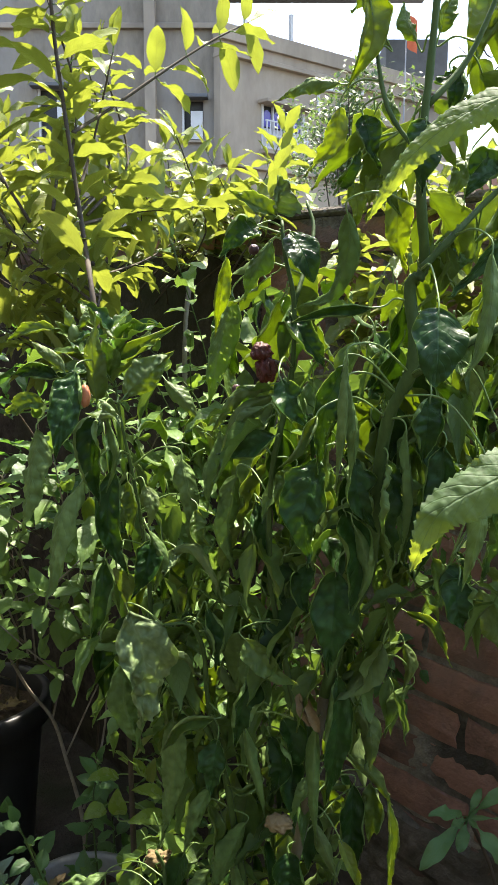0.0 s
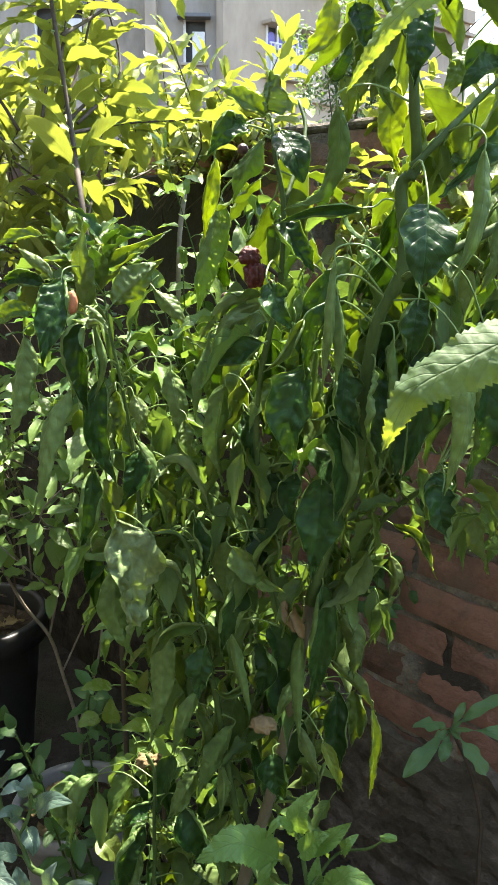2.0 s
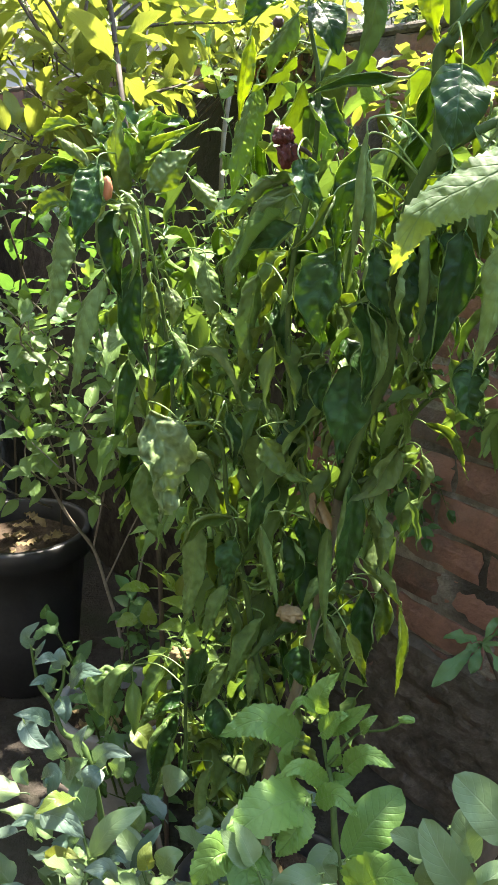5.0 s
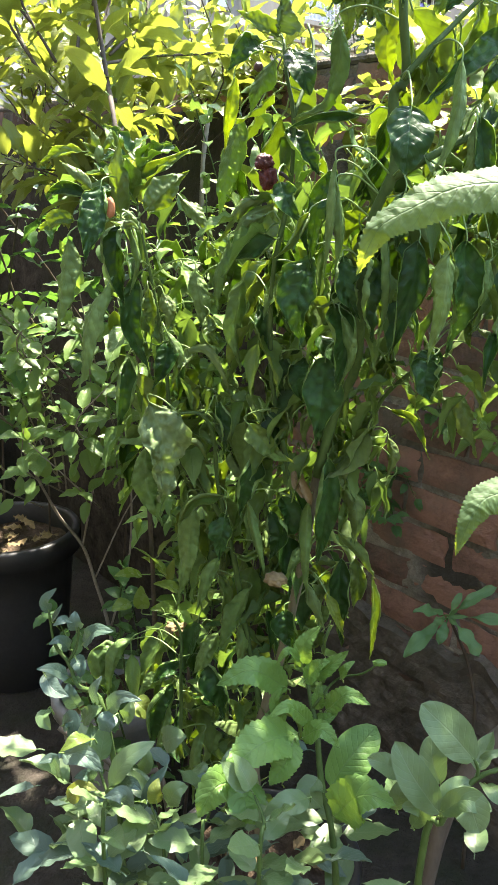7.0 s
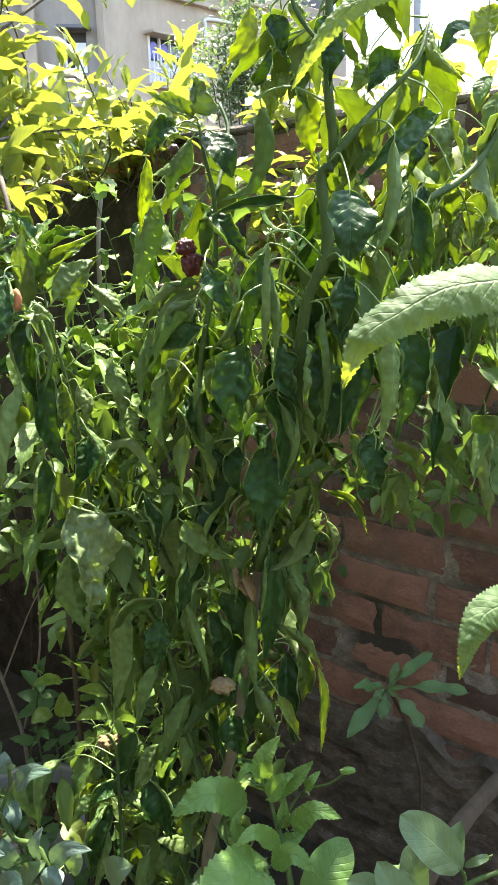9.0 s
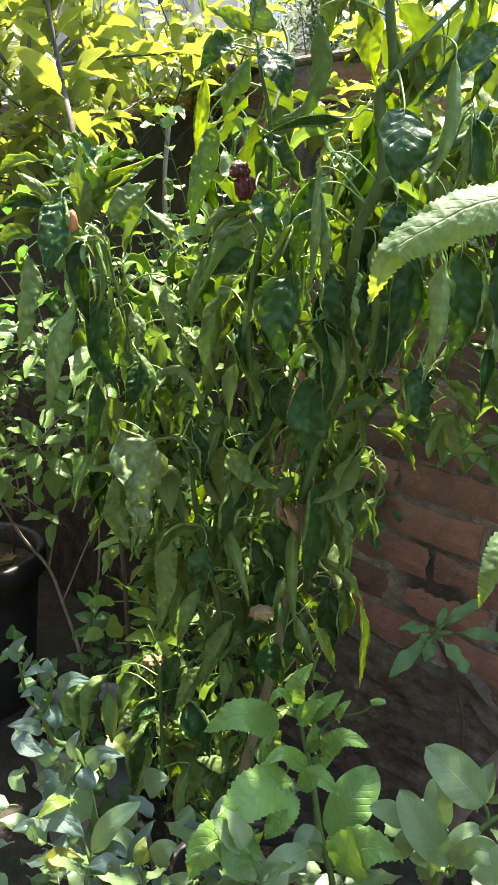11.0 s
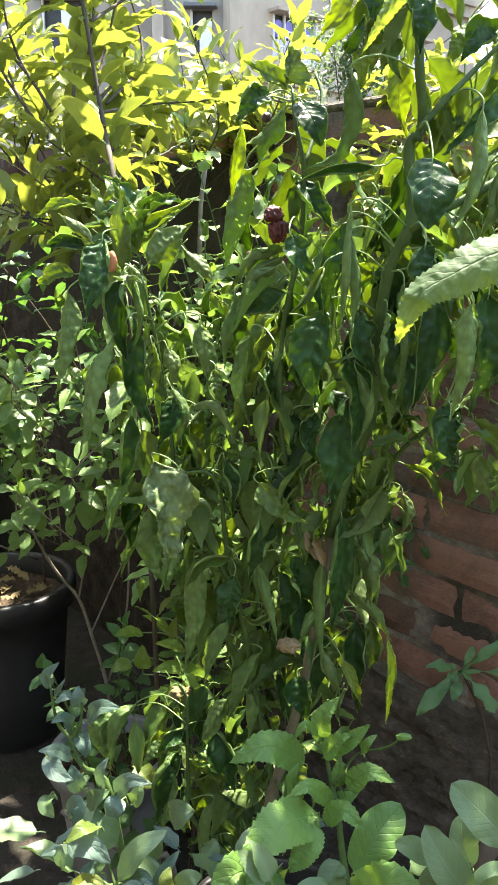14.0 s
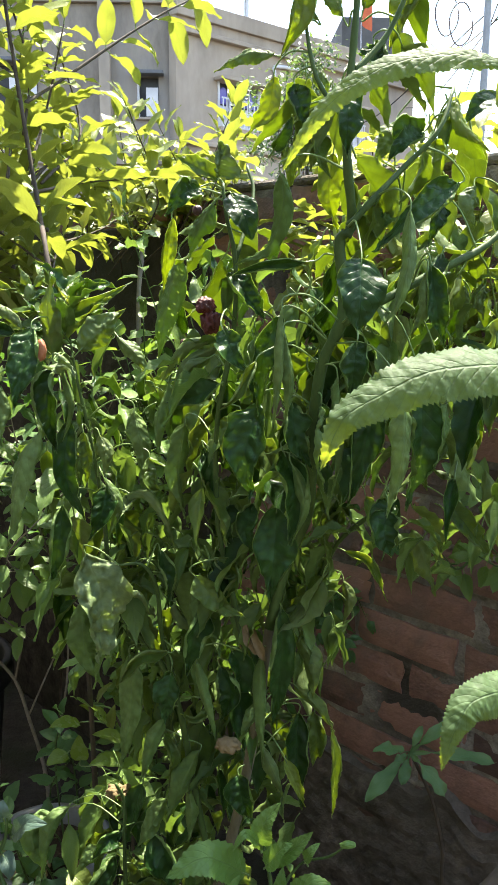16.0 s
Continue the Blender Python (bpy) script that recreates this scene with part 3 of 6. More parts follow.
for i in range(160):
    for k in range(24):
        bm.faces.new((foot[i][k], foot[i + 1][k], foot[i + 1][k + 1], foot[i][k + 1]))
part("render_coat", bm, M_FOOT, wall_brick, "crumbling grey render coat")

# ---- unseen walls added beside and behind the camera: close the yard, block skylight ----
for nm, lo, hi in (("wall_back", (-1.42, -2.12, 0), (2.6, -1.9, 2.9)), ("wall_left", (-1.42, -1.89, 0), (-1.2, 3.35, 3.0))):
    bm = bmesh.new()
    box(bm, lo, hi)
    tagged(part(nm, bm, M_OLDWALL, None), "plain dark wall added to block sky light", "wall", kind="structure")

# ---- house across the street ----
def window_house(parent, frame_m, w, h, name="window"):
    """Recessed window with hood, sill, upper lights of violet glass and a white grille in front."""
    win = child(name, mesh_of(name, [(0, 0.10, 0), (w, 0.10, 0), (w, 0.10, h), (0, 0.10, h)], [(0, 1, 2, 3)], M_DARK), parent, "", frame_m)
    box_part("hood", (-0.12, -0.35, h), (w + 0.12, 0.0, h + 0.08), M_PLAST, win, "", 0.01)
    box_part("sill", (-0.08, -0.22, -0.10), (w + 0.08, 0.0, 0.0), M_PLAST, win, "", 0.01)
    for x in (0, w - 0.06):
        box_part("jamb", (x, -0.02, 0), (x + 0.06, 0.08, h), M_WHITE, win)
    n = 4
    for k in range(n):
        x0 = 0.06 + (w - 0.12) * k / n
        x1 = 0.06 + (w - 0.12) * (k + 1) / n
        bm = bmesh.new()
        pts = [(x0 + 0.05, h * 0.54), (x1 - 0.05, h * 0.54), (x1 - 0.05, h * 0.80)]
        cx, r = (x0 + x1) / 2, (x1 - x0) / 2 - 0.05
        pts += [(cx + r * math.cos(a), h * 0.80 + r * math.sin(a)) for a in (0.5, 1.0, 1.57, 2.1, 2.6)] + [(x0 + 0.05, h * 0.80)]
        f = bm.faces.new([bm.verts.new((x, 0.045, z)) for x, z in pts])
        e = bmesh.ops.extrude_face_region(bm, geom=[f])
        bmesh.ops.translate(bm, verts=[v for v in e["geom"] if isinstance(v, bmesh.types.BMVert)], vec=(0, 0.02, 0))
        part("pane", bm, M_VIOLET, win, "arched violet glass")
        box_part("lower_panel", (x0 + 0.01, 0.03, 0.02), (x1 - 0.01, 0.06, h * 0.50), M_WHITE, win, "", 0.004)
        box_part("mullion", (x1 - 0.02, 0.0, 0), (x1 + 0.02, 0.07, h), M_WHITE, win)
    for k in range(13):
        x = 0.04 + (w - 0.08) * k / 12
        box_part("grille_bar", (x - 0.012, -0.17, 0.0), (x + 0.012, -0.15, h * 0.62), M_WHITE, win)
    for z in (0.02, h * 0.3, h * 0.62):
        box_part("grille_rail", (0.0, -0.175, z), (w, -0.145, z + 0.03), M_WHITE, win)
    return win


house = thing("house", (-0.8, 20.0, 0), "weathered grey plastered two-storey house with hooded windows", "house")
FACE_E = Vector((0.755, 0.656, 0)).normalized()
face_m = Matrix(((FACE_E.x, -FACE_E.y, 0, 0), (FACE_E.y, FACE_E.x, 0, 0), (0, 0, 1, 0), (0, 0, 0, 1)))


def house_wall(name, m, lo, hi, mat, holes, label=""):
    """A wall slab in its own x, z with rectangular openings cut right through."""
    xs = sorted({lo[0], hi[0], *[h[i] for h in holes for i in (0, 1)]})
    zs = sorted({lo[1], hi[1], *[h[i] for h in holes for i in (2, 3)]})
    bm = bmesh.new()
    for a, b in zip(xs, xs[1:]):
        for c, d in zip(zs, zs[1:]):
            if any(h[0] <= a and b <= h[1] and h[2] <= c and d <= h[3] for h in holes):
                continue
            box(bm, (a, 0, c), (b, 0.25, d))
    bmesh.ops.remove_doubles(bm, verts=bm.verts, dist=0.001)
    ob = part(name, bm, mat, house, label)
    ob.matrix_basis = m
    return ob


house_wall("wall", face_m, (0, 0), (9.0, 7.3), M_PLAST, [(1.25, 2.68, 5.04, 6.08), (5.4, 6.6, 5.04, 6.08)], "grey plaster with rain streaks")
window_house(house, face_m @ pose(1.25, 0, 5.04), 1.43, 1.04)
window_house(house, face_m @ pose(5.4, 0, 5.04), 1.2, 1.04)
for z, d, hh in ((6.95, 0.16, 0.10), (7.3, 0.10, 0.35), (4.55, 0.14, 0.12), (3.2, 0.30, 0.14)):
    b = box_part("ledge", (-0.02, -d, z), (9.1, 0.27, z + hh), M_PLAST, house, "", 0.01)
    b.matrix_basis = face_m
left_m = pose(-6.5, 0.35, 0)
house_wall("wall", left_m, (0, 0), (6.48, 11.0), M_PLASTD, [(5.58, 6.08, 5.16, 6.06), (2.2, 3.3, 5.0, 6.3)], "grey plaster with dark damp stains")
for x0, x1, z0, z1 in ((5.58, 6.08, 5.16, 6.06), (2.2, 3.3, 5.0, 6.3)):
    w = child("window", mesh_of("window", [(x0, 0.2, z0), (x1, 0.2, z0), (x1, 0.2, z1), (x0, 0.2, z1)], [(0, 1, 2, 3)], M_DARK), house, "", left_m)
    box_part("hood", (x0 - 0.12, -0.32, z1), (x1 + 0.12, 0.0, z1 + 0.08), M_GREYC, w, "", 0.01)
    box_part("sill", (x0 - 0.05, -0.10, z0 - 0.06), (x1 + 0.05, 0.0, z0), M_PLAST, w, "", 0.01)
    box_part("shutter", (x0 + (x1 - x0) * 0.42, -0.05, z0 + 0.02), (x1 - 0.01, -0.01, z1 - 0.25), M_WHITE, w, "white shutter leaf", 0.004)
    box_part("frame", (x0, 0.02, z0), (x0 + 0.05, 0.12, z1), M_WHITE, w)
for z, d, hh in ((4.1, 0.12, 0.14), (3.0, 0.2, 0.12), (7.6, 0.12, 0.12)):
    b = box_part("ledge", (0, -d, z), (6.4, 0.0, z + hh), M_PLAST, house, "", 0.01)
    b.matrix_basis = left_m
pier = box_part("pier", (4.75, -0.30, 0), (5.0, 0.0, 11.0), M_PLAST, house, "", 0.01)
pier.matrix_basis = left_m
bm = bmesh.new()
box(bm, (-6.4, 0.62, 10.7), (6.0, 8, 10.95))
part("roof", bm, M_GREYC, house)
bm = bmesh.new()
box(bm, (0.1, 0.26, 7.1), (8.9, 4.0, 7.28))
part("roof", bm, M_GREYC, house).matrix_basis = face_m
for x in (0.75, 2.2):
    b = box_part("roof_post", (x, 0.02, 7.65), (x + 0.09, 0.11, 8.3), M_WHITE, house, "", 0.01)
    b.matrix_basis = face_m
# rain pipe bent across the upper wall
line = spline([(3.1, -0.06, 6.1), (3.1, -0.06, 6.55), (3.2, -0.06, 6.72), (4.6, -0.06, 6.8), (4.75, -0.06, 6.95)], 4)
v, f = tube_data(line, 0.045, 0.045, 8)
child("rain_pipe", mesh_of("rain_pipe", v, f, M_WHITE), house, "white rain pipe", face_m)

block = thing("far_house", (5.0, 26.5, 0), "dark grey concrete house beyond the trees", "house")
box_part("wall", (-1.1, 0, 0), (0.75, 4, 9.2), M_GREYC, block)
box_part("ledge", (-1.2, -0.1, 5.9), (0.85, 0, 6.1), M_PLAST, block)
box_part("window", (-0.7, -0.03, 6.5), (0.1, 0.02, 7.6), M_DARK, block)
low = thing("low_house", (7.6, 30.0, 0), "low house with pinkish brick parapet", "house")
box_part("wall", (-1.6, 0, 0), (9.0, 4, 4.9), M_GREYC, low)
box_part("parapet", (-1.65, -0.05, 4.9), (9.0, 0.2, 5.7), M_PINK, low)

# ---- street pole with cables ----
pole = thing("utility_pole", (4.75, 15.0, 0), "thin grey metal utility pole with cables", "pole")
line = [Vector((0, 0, z)) for z in (0, 2, 4, 6, 8, 9.5)]
v, f = tube_data(line, 0.075, 0.05, 10)
child("shaft", mesh_of("shaft", v, f, M_METAL), pole)
box_part("crossarm", (-0.7, -0.05, 6.9), (0.6, 0.05, 7.0), M_METAL, pole, "", 0.01)
rng = random.Random(5)
for k in range(5):
    a = Vector((rng.uniform(-0.6, 0.4), 0, rng.uniform(5.9, 7.0)))
    far = Vector((rng.uniform(-3, 6), 8 + 3 * k, rng.uniform(6.5, 9)))
    mid = (a + far) / 2 - Vector((0, 0, rng.uniform(0.3, 0.9)))
    v, f = tube_data(spline([a, mid, far], 10), 0.012, 0.012, 5)
    child("cable", mesh_of("cable", v, f, M_WIRE), pole)
for k in range(2):
    c = Vector((-0.45 - 0.25 * k, 0.0, 5.75 + 0.2 * k))
    ring = [c + Vector((0.2 * math.cos(a), 0.03 * math.sin(3 * a), 0.34 * math.sin(a) - 0.05 * k)) for a in np.linspace(0.6, 6.6, 22)]
    v, f = tube_data(ring, 0.012, 0.012, 5)
    child("cable_loop", mesh_of("cable_loop", v, f, M_WIRE), pole)
flag = thing("orange_cloth", (3.08, 18.0, 6.3), "small orange cloth flag on a rod", "flag")
bm = bmesh.new()
g = [[bm.verts.new((0.02 + 0.05 * i, 0.03 * math.sin(i * 1.3 + k * 0.5), 0.25 + 0.16 * k - 0.03 * i)) for k in range(5)] for i in range(5)]
for i in range(4):
    for k in range(4):
        bm.faces.new((g[i][k], g[i + 1][k], g[i + 1][k + 1], g[i][k + 1]))
part("cloth", bm, M_CLOTH, flag, "", True)
v, f = tube_data([Vector((0, 0, -6.3)), Vector((0, 0, -2)), Vector((0, 0, 1.0))], 0.02, 0.012, 6)
child("rod", mesh_of("rod", v, f, M_METAL), flag)


# ---- far tree beside the house ----
def far_tree(at, crown, r, seed, count):
    rng = random.Random(seed)
    tree = thing("tree", at, "small street tree with fine grey-green leaves", "tree")
    c = Vector(crown) - Vector(at)
    limbs = [[Vector((0, 0, 0)), Vector((0.05, 0, c.z * 0.5)), Vector((0, 0.05, c.z * 0.8)), c + Vector((0, 0, r * 0.6))]]
    for k in range(9):
        a = rng.random() * 6.28
        z = c.z * rng.uniform(0.62, 0.95)
        d = Vector((math.cos(a), math.sin(a), rng.uniform(0.3, 1.1)))
        limbs.append([Vector((0, 0, z)), Vector((0, 0, z)) + d * r * 0.5, c + d * r * rng.uniform(0.6, 1.0) + Vector((0, 0, -0.2 * r))])
    v, f = [], []
    for i, l in enumerate(limbs):
        tv, tf = tube_data(spline(l, 5), 0.06 if i == 0 else 0.022, 0.012 if i == 0 else 0.005, 6, start=len(v))
        v += tv
        f += tf
    child("trunk", mesh_of("trunk", v, f, M_DTWIG), tree)
    v, f, uv = [], [], []
    hubs = [c + Vector((rng.gauss(0, 0.45), rng.gauss(0, 0.45), rng.gauss(0, 0.5))) * r for _ in range(34)]
    for _ in range(count):
        p = rng.choice(hubs) + Vector((rng.gauss(0, 0.16), rng.gauss(0, 0.16), rng.gauss(0, 0.16))) * r
        s = rng.uniform(0.07, 0.12)
        y = Vector((rng.uniform(-1, 1), rng.uniform(-1, 1), rng.uniform(-0.9, 0.4))).normalized()
        x = y.cross(Vector((rng.uniform(-0.4, 0.4), rng.uniform(-0.6, 0.2), 1))).normalized()
        b = len(v)
        v += [p, p + y * s * 0.5 + x * s * 0.25, p + y * s, p + y * s * 0.5 - x * s * 0.25]
        uv += [(0, 0.5), (0.5, 1), (1, 0.5), (0.5, 0)]
        f.append((b, b + 1, b + 2, b + 3))
    tagged(child("crown", mesh_of("crown", v, f, M_TREE, uv, False), tree), kind="stuff")
    return tree


far_tree((1.5, 13.0, 0), (1.5, 13.0, 3.75), 0.8, 3, 4200)


# ---- pots ----
def lathe(profile, sides=36, jitter=0.0):
    v, f = [], []
    for i, (r, z) in enumerate(profile):
        for k in range(sides):
            a = 2 * math.pi * k / sides
            v.append(Vector((r * math.cos(a), r * math.sin(a), z)))
        if i:
            q = (i - 1) * sides
            for k in range(sides):
                k2 = (k + 1) % sides
                f.append((q + k, q + k2, q + sides + k2, q + sides + k))
    f.append(tuple(range(sides - 1, -1, -1)))
    return v, f


def pot(name, at, r, h, mat, label, lip=0.012, litter=0, seed=0, soil=0.04):
    p = thing(name, at, label, "plant pot", "plant pots in the yard")
    rb = r * 0.74
    prof = [(rb, 0), (rb + 0.004, 0.004)]
    prof += [(rb + (r - rb) * t, h * t) for t in (0.3, 0.6, 0.86)]
    prof += [(r + lip, h * 0.87), (r + lip, h - 0.006), (r + lip - 0.004, h), (r - 0.004, h), (r - 0.007, h - 0.006), (r - 0.012, h * 0.8), (rb - 0.01, 0.03)]
    v, f = lathe(prof)
    child("body", mesh_of("body", v, f, mat), p)
    rng = random.Random(seed)
    v, f = [Vector((0, 0, h - soil + 0.01))], []
    rings, sides = 9, 30
    for i in range(1, rings + 1):
        for k in range(sides):
            a, rr = 6.283 * k / sides, (r - 0.014) * i / rings
            x, y = rr * math.cos(a), rr * math.sin(a)
            v.append(Vector((x, y, h - soil + 0.014 * noise.noise(Vector((x * 22, y * 22, seed))) + 0.008 * noise.noise(Vector((x * 70, y * 70, seed))))))
    for k in range(sides):
        f.append((0, 1 + k, 1 + (k + 1) % sides))
    for i in range(rings - 1):
        for k in range(sides):
            k2 = (k + 1) % sides
            q = 1 + i * sides
            f.append((q + k, q + sides + k, q + sides + k2, q + k2))
    child("soil", mesh_of("soil", v, f, M_SOIL), p, "dark crumbly potting soil")
    if litter:
        for k in range(litter):
            a, rr = rng.random() * 6.28, r * 0.8 * rng.random() ** 0.5
            b = Vector((rr * math.cos(a), rr * math.sin(a), h - soil + 0.015)) + Vector(at)
            d = Vector((rng.uniform(-1, 1), rng.uniform(-1, 1), rng.uniform(-0.1, 0.35))).normalized() * rng.uniform(0.03, 0.06)
            place_leaf(p, b, b + d, rng.uniform(0.015, 0.03), M_DEAD, "ovate", fold=0.4, bend=rng.uniform(-0.8, 1), wave=0.4, face=(0, -0.2, 1), n=7, m=4, name="fallen_leaf", label="dry brown fallen leaf")
    return p


pot("plant_pot", (-0.228, 1.45, 0), 0.122, 0.30, M_POTG, "grey plastic plant pot holding dark soil and leaf litter", litter=9, seed=2)
pot("plant_pot", (-0.615, 1.97, 0), 0.18, 0.455, M_POTB, "large black plastic tub with soil and dry leaves", 0.016, 16, 4, 0.06)
pot("plant_pot", (0.125, 0.95, 0), 0.15, 0.33, M_POTB, "black plastic pot holding the chilli plant", 0.012, 8, 9)

# ---- chilli plant ----
chili = thing("chilli_plant", (0.125, 0.95, 0.29), "tall wilting chilli plant with drooping dark green leaves", "plant")
STEMS = []


def pepper_stem(pts, r0, r1, mat=M_STEM):
    ob, line = stem(chili, pts, r0, r1, mat, "stem")
    STEMS.extend(line)


pepper_stem([(0.125, 0.95, 0.28), (0.113, 0.935, 0.45), (0.11, 0.93, 0.557), (0.134, 0.92, 0.67), (0.15, 0.9, 0.756), (0.168, 0.87, 0.883), (0.185, 0.86, 1.025)], 0.0085, 0.0062, M_BARK)
pepper_stem([(0.185, 0.86, 1.02), (0.203, 0.85, 1.107), (0.224, 0.82, 1.175), (0.221, 0.77, 1.269), (0.226, 0.745, 1.344), (0.244, 0.73, 1.396), (0.238, 0.728, 1.457), (0.243, 0.722, 1.470)], 0.0066, 0.0051)
pepper_stem([(0.243, 0.722, 1.466), (0.248, 0.72, 1.482), (0.239, 0.70, 1.532), (0.239, 0.7, 1.584), (0.242, 0.7, 1.625), (0.247, 0.7, 1.70), (0.255, 0.71, 1.78)], 0.0048, 0.0023)
pepper_stem([(0.243, 0.71, 1.474), (0.269, 0.71, 1.502), (0.293, 0.72, 1.526), (0.325, 0.72, 1.56), (0.342, 0.74, 1.60)], 0.0033, 0.0017)
pepper_stem([(0.242, 0.73, 1.386), (0.325, 0.74, 1.43), (0.388, 0.76, 1.461), (0.424, 0.78, 1.499), (0.46, 0.79, 1.56)], 0.0047, 0.0023)
pepper_stem([(0.241, 0.7, 1.60), (0.275, 0.71, 1.64), (0.30, 0.71, 1.70), (0.32, 0.72, 1.76)], 0.0027, 0.0016)
pepper_stem([(0.240, 0.7, 1.56), (0.212, 0.71, 1.60), (0.200, 0.72, 1.66)], 0.0023, 0.0016)
pepper_stem([(0.183, 0.86, 1.025), (0.235, 0.88, 1.055), (0.262, 0.85, 1.128), (0.296, 0.8, 1.181)], 0.0037, 0.0023)
pepper_stem([(0.127, 0.93, 0.567), (0.094, 0.93, 0.745), (0.072, 0.92, 0.888), (0.043, 0.92, 0.961), (-0.006, 0.92, 1.031), (-0.018, 0.93, 1.147), (-0.032, 0.93, 1.245), (-0.046, 0.93, 1.319), (-0.061, 0.96, 1.40)], 0.0048, 0.0011)
pepper_stem([(0.172, 0.87, 0.906), (0.145, 0.86, 1.039), (0.124, 0.84, 1.156), (0.123, 0.82, 1.274), (0.14, 0.8, 1.369), (0.142, 0.79, 1.444), (0.133, 0.79, 1.49), (0.13, 0.8, 1.521)], 0.0036, 0.0017)
pepper_stem([(0.142, 0.79, 1.444), (0.162, 0.84, 1.512), (0.156, 0.86, 1.546)], 0.0023, 0.0016)
pepper_stem([(0.072, 0.92, 0.9), (0.054, 0.9, 0.99), (0.05, 0.88, 1.062), (0.035, 0.87, 1.096), (0.008, 0.86, 1.1)], 0.0035, 0.0016)

pepper_stem([(0.118, 0.94, 0.42), (0.05, 0.96, 0.46), (-0.006, 0.97, 0.521), (-0.009, 0.97, 0.589), (-0.009, 0.97, 0.652), (-0.009, 0.98, 0.71), (-0.02, 0.98, 0.739)], 0.0039, 0.0020)


def near_stem(p, far=0.14):
    q = min(STEMS, key=lambda s: (s - Vector(p)).length)
    return q if (q - Vector(p)).length < far else None


# l is the lit copy: sun on a leaf is put into its colour
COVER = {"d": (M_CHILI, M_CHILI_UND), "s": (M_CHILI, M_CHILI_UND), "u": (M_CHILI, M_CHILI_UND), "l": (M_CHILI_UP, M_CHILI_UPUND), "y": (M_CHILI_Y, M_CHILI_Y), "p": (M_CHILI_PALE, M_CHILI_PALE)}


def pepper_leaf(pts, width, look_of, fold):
    """A drooping chilli leaf. look_of: d dark upper side, u pale lower side, l lighter and thinner for young and sunlit
    leaves, y yellowing, p pale crumpled, s broad and shining.
    """
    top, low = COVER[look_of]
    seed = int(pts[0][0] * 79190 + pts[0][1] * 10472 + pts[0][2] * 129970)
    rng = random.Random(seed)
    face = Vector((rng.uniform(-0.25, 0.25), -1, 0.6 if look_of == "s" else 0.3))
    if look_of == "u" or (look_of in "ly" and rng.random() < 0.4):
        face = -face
    wide = look_of == "s"
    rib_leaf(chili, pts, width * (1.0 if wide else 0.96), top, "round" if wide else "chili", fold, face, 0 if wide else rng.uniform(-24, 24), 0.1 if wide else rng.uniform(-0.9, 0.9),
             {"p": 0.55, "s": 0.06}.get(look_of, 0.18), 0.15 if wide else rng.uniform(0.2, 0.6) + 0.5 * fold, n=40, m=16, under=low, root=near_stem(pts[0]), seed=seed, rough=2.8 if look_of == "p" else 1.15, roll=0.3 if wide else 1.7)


pepper_leaf(((-0.083, 0.875, 1.374), (-0.091, 0.845, 1.330), (-0.097, 0.830, 1.283)), 0.0381, "d", .25)
pepper_leaf(((-0.070, 0.920, 1.336), (-0.070, 0.902, 1.389), (-0.065, 0.900, 1.436)), 0.0294, "l", .25)
pepper_leaf(((-0.058, 0.930, 1.380), (-0.019, 0.947, 1.401), (0.020, 0.980, 1.424)), 0.0160, "l", .3)
pepper_leaf(((-0.036, 0.900, 1.345), (-0.011, 0.907, 1.370), (0.016, 0.930, 1.393)), 0.0375, "l", .35)
pepper_leaf(((-0.107, 0.930, 1.370), (-0.126, 0.932, 1.388), (-0.151, 0.950, 1.403)), 0.0172, "l", .3)
pepper_leaf(((-0.113, 0.930, 1.363), (-0.141, 0.932, 1.370), (-0.172, 0.950, 1.363)), 0.0212, "d", .25)
pepper_leaf(((-0.134, 0.940, 1.332), (-0.156, 0.942, 1.331), (-0.187, 0.960, 1.315)), 0.0244, "l", .25)
pepper_leaf(((-0.126, 0.970, 1.415), (-0.160, 0.977, 1.413), (-0.194, 1.000, 1.397)), 0.0164, "l", .3)
pepper_leaf(((-0.095, 0.940, 1.413), (-0.101, 0.927, 1.425), (-0.107, 0.930, 1.442)), 0.0104, "l", .6)
pepper_leaf(((-0.092, 0.940, 1.417), (-0.085, 0.932, 1.427), (-0.082, 0.940, 1.441)), 0.0098, "l", .6)
pepper_leaf(((-0.101, 0.940, 1.413), (-0.108, 0.927, 1.419), (-0.116, 0.930, 1.425)), 0.0085, "l", .6)
pepper_leaf(((-0.052, 0.860, 1.336), (-0.035, 0.837, 1.331), (-0.029, 0.830, 1.322)), 0.0183, "p", .5)
pepper_leaf(((0.004, 0.930, 1.361), (0.025, 0.912, 1.343), (0.050, 0.910, 1.309)), 0.0183, "l", .35)
pepper_leaf(((-0.060, 0.870, 1.332), (-0.066, 0.857, 1.290), (-0.058, 0.860, 1.233)), 0.0302, "d", .45)
pepper_leaf(((-0.048, 0.860, 1.330), (-0.037, 0.849, 1.291), (-0.050, 0.855, 1.248)), 0.0100, "u", .7)
pepper_leaf(((0.077, 0.840, 1.490), (0.071, 0.837, 1.452), (0.065, 0.850, 1.412)), 0.0187, "y", .35)
pepper_leaf(((0.083, 0.860, 1.455), (0.068, 0.855, 1.396), (0.057, 0.866, 1.335)), 0.0328, "u", .3)
pepper_leaf(((0.121, 0.800, 1.502), (0.104, 0.797, 1.475), (0.095, 0.810, 1.447)), 0.0210, "u", .4)
pepper_leaf(((0.107, 0.790, 1.516), (0.089, 0.770, 1.506), (0.073, 0.765, 1.486)), 0.0275, "d", .3)
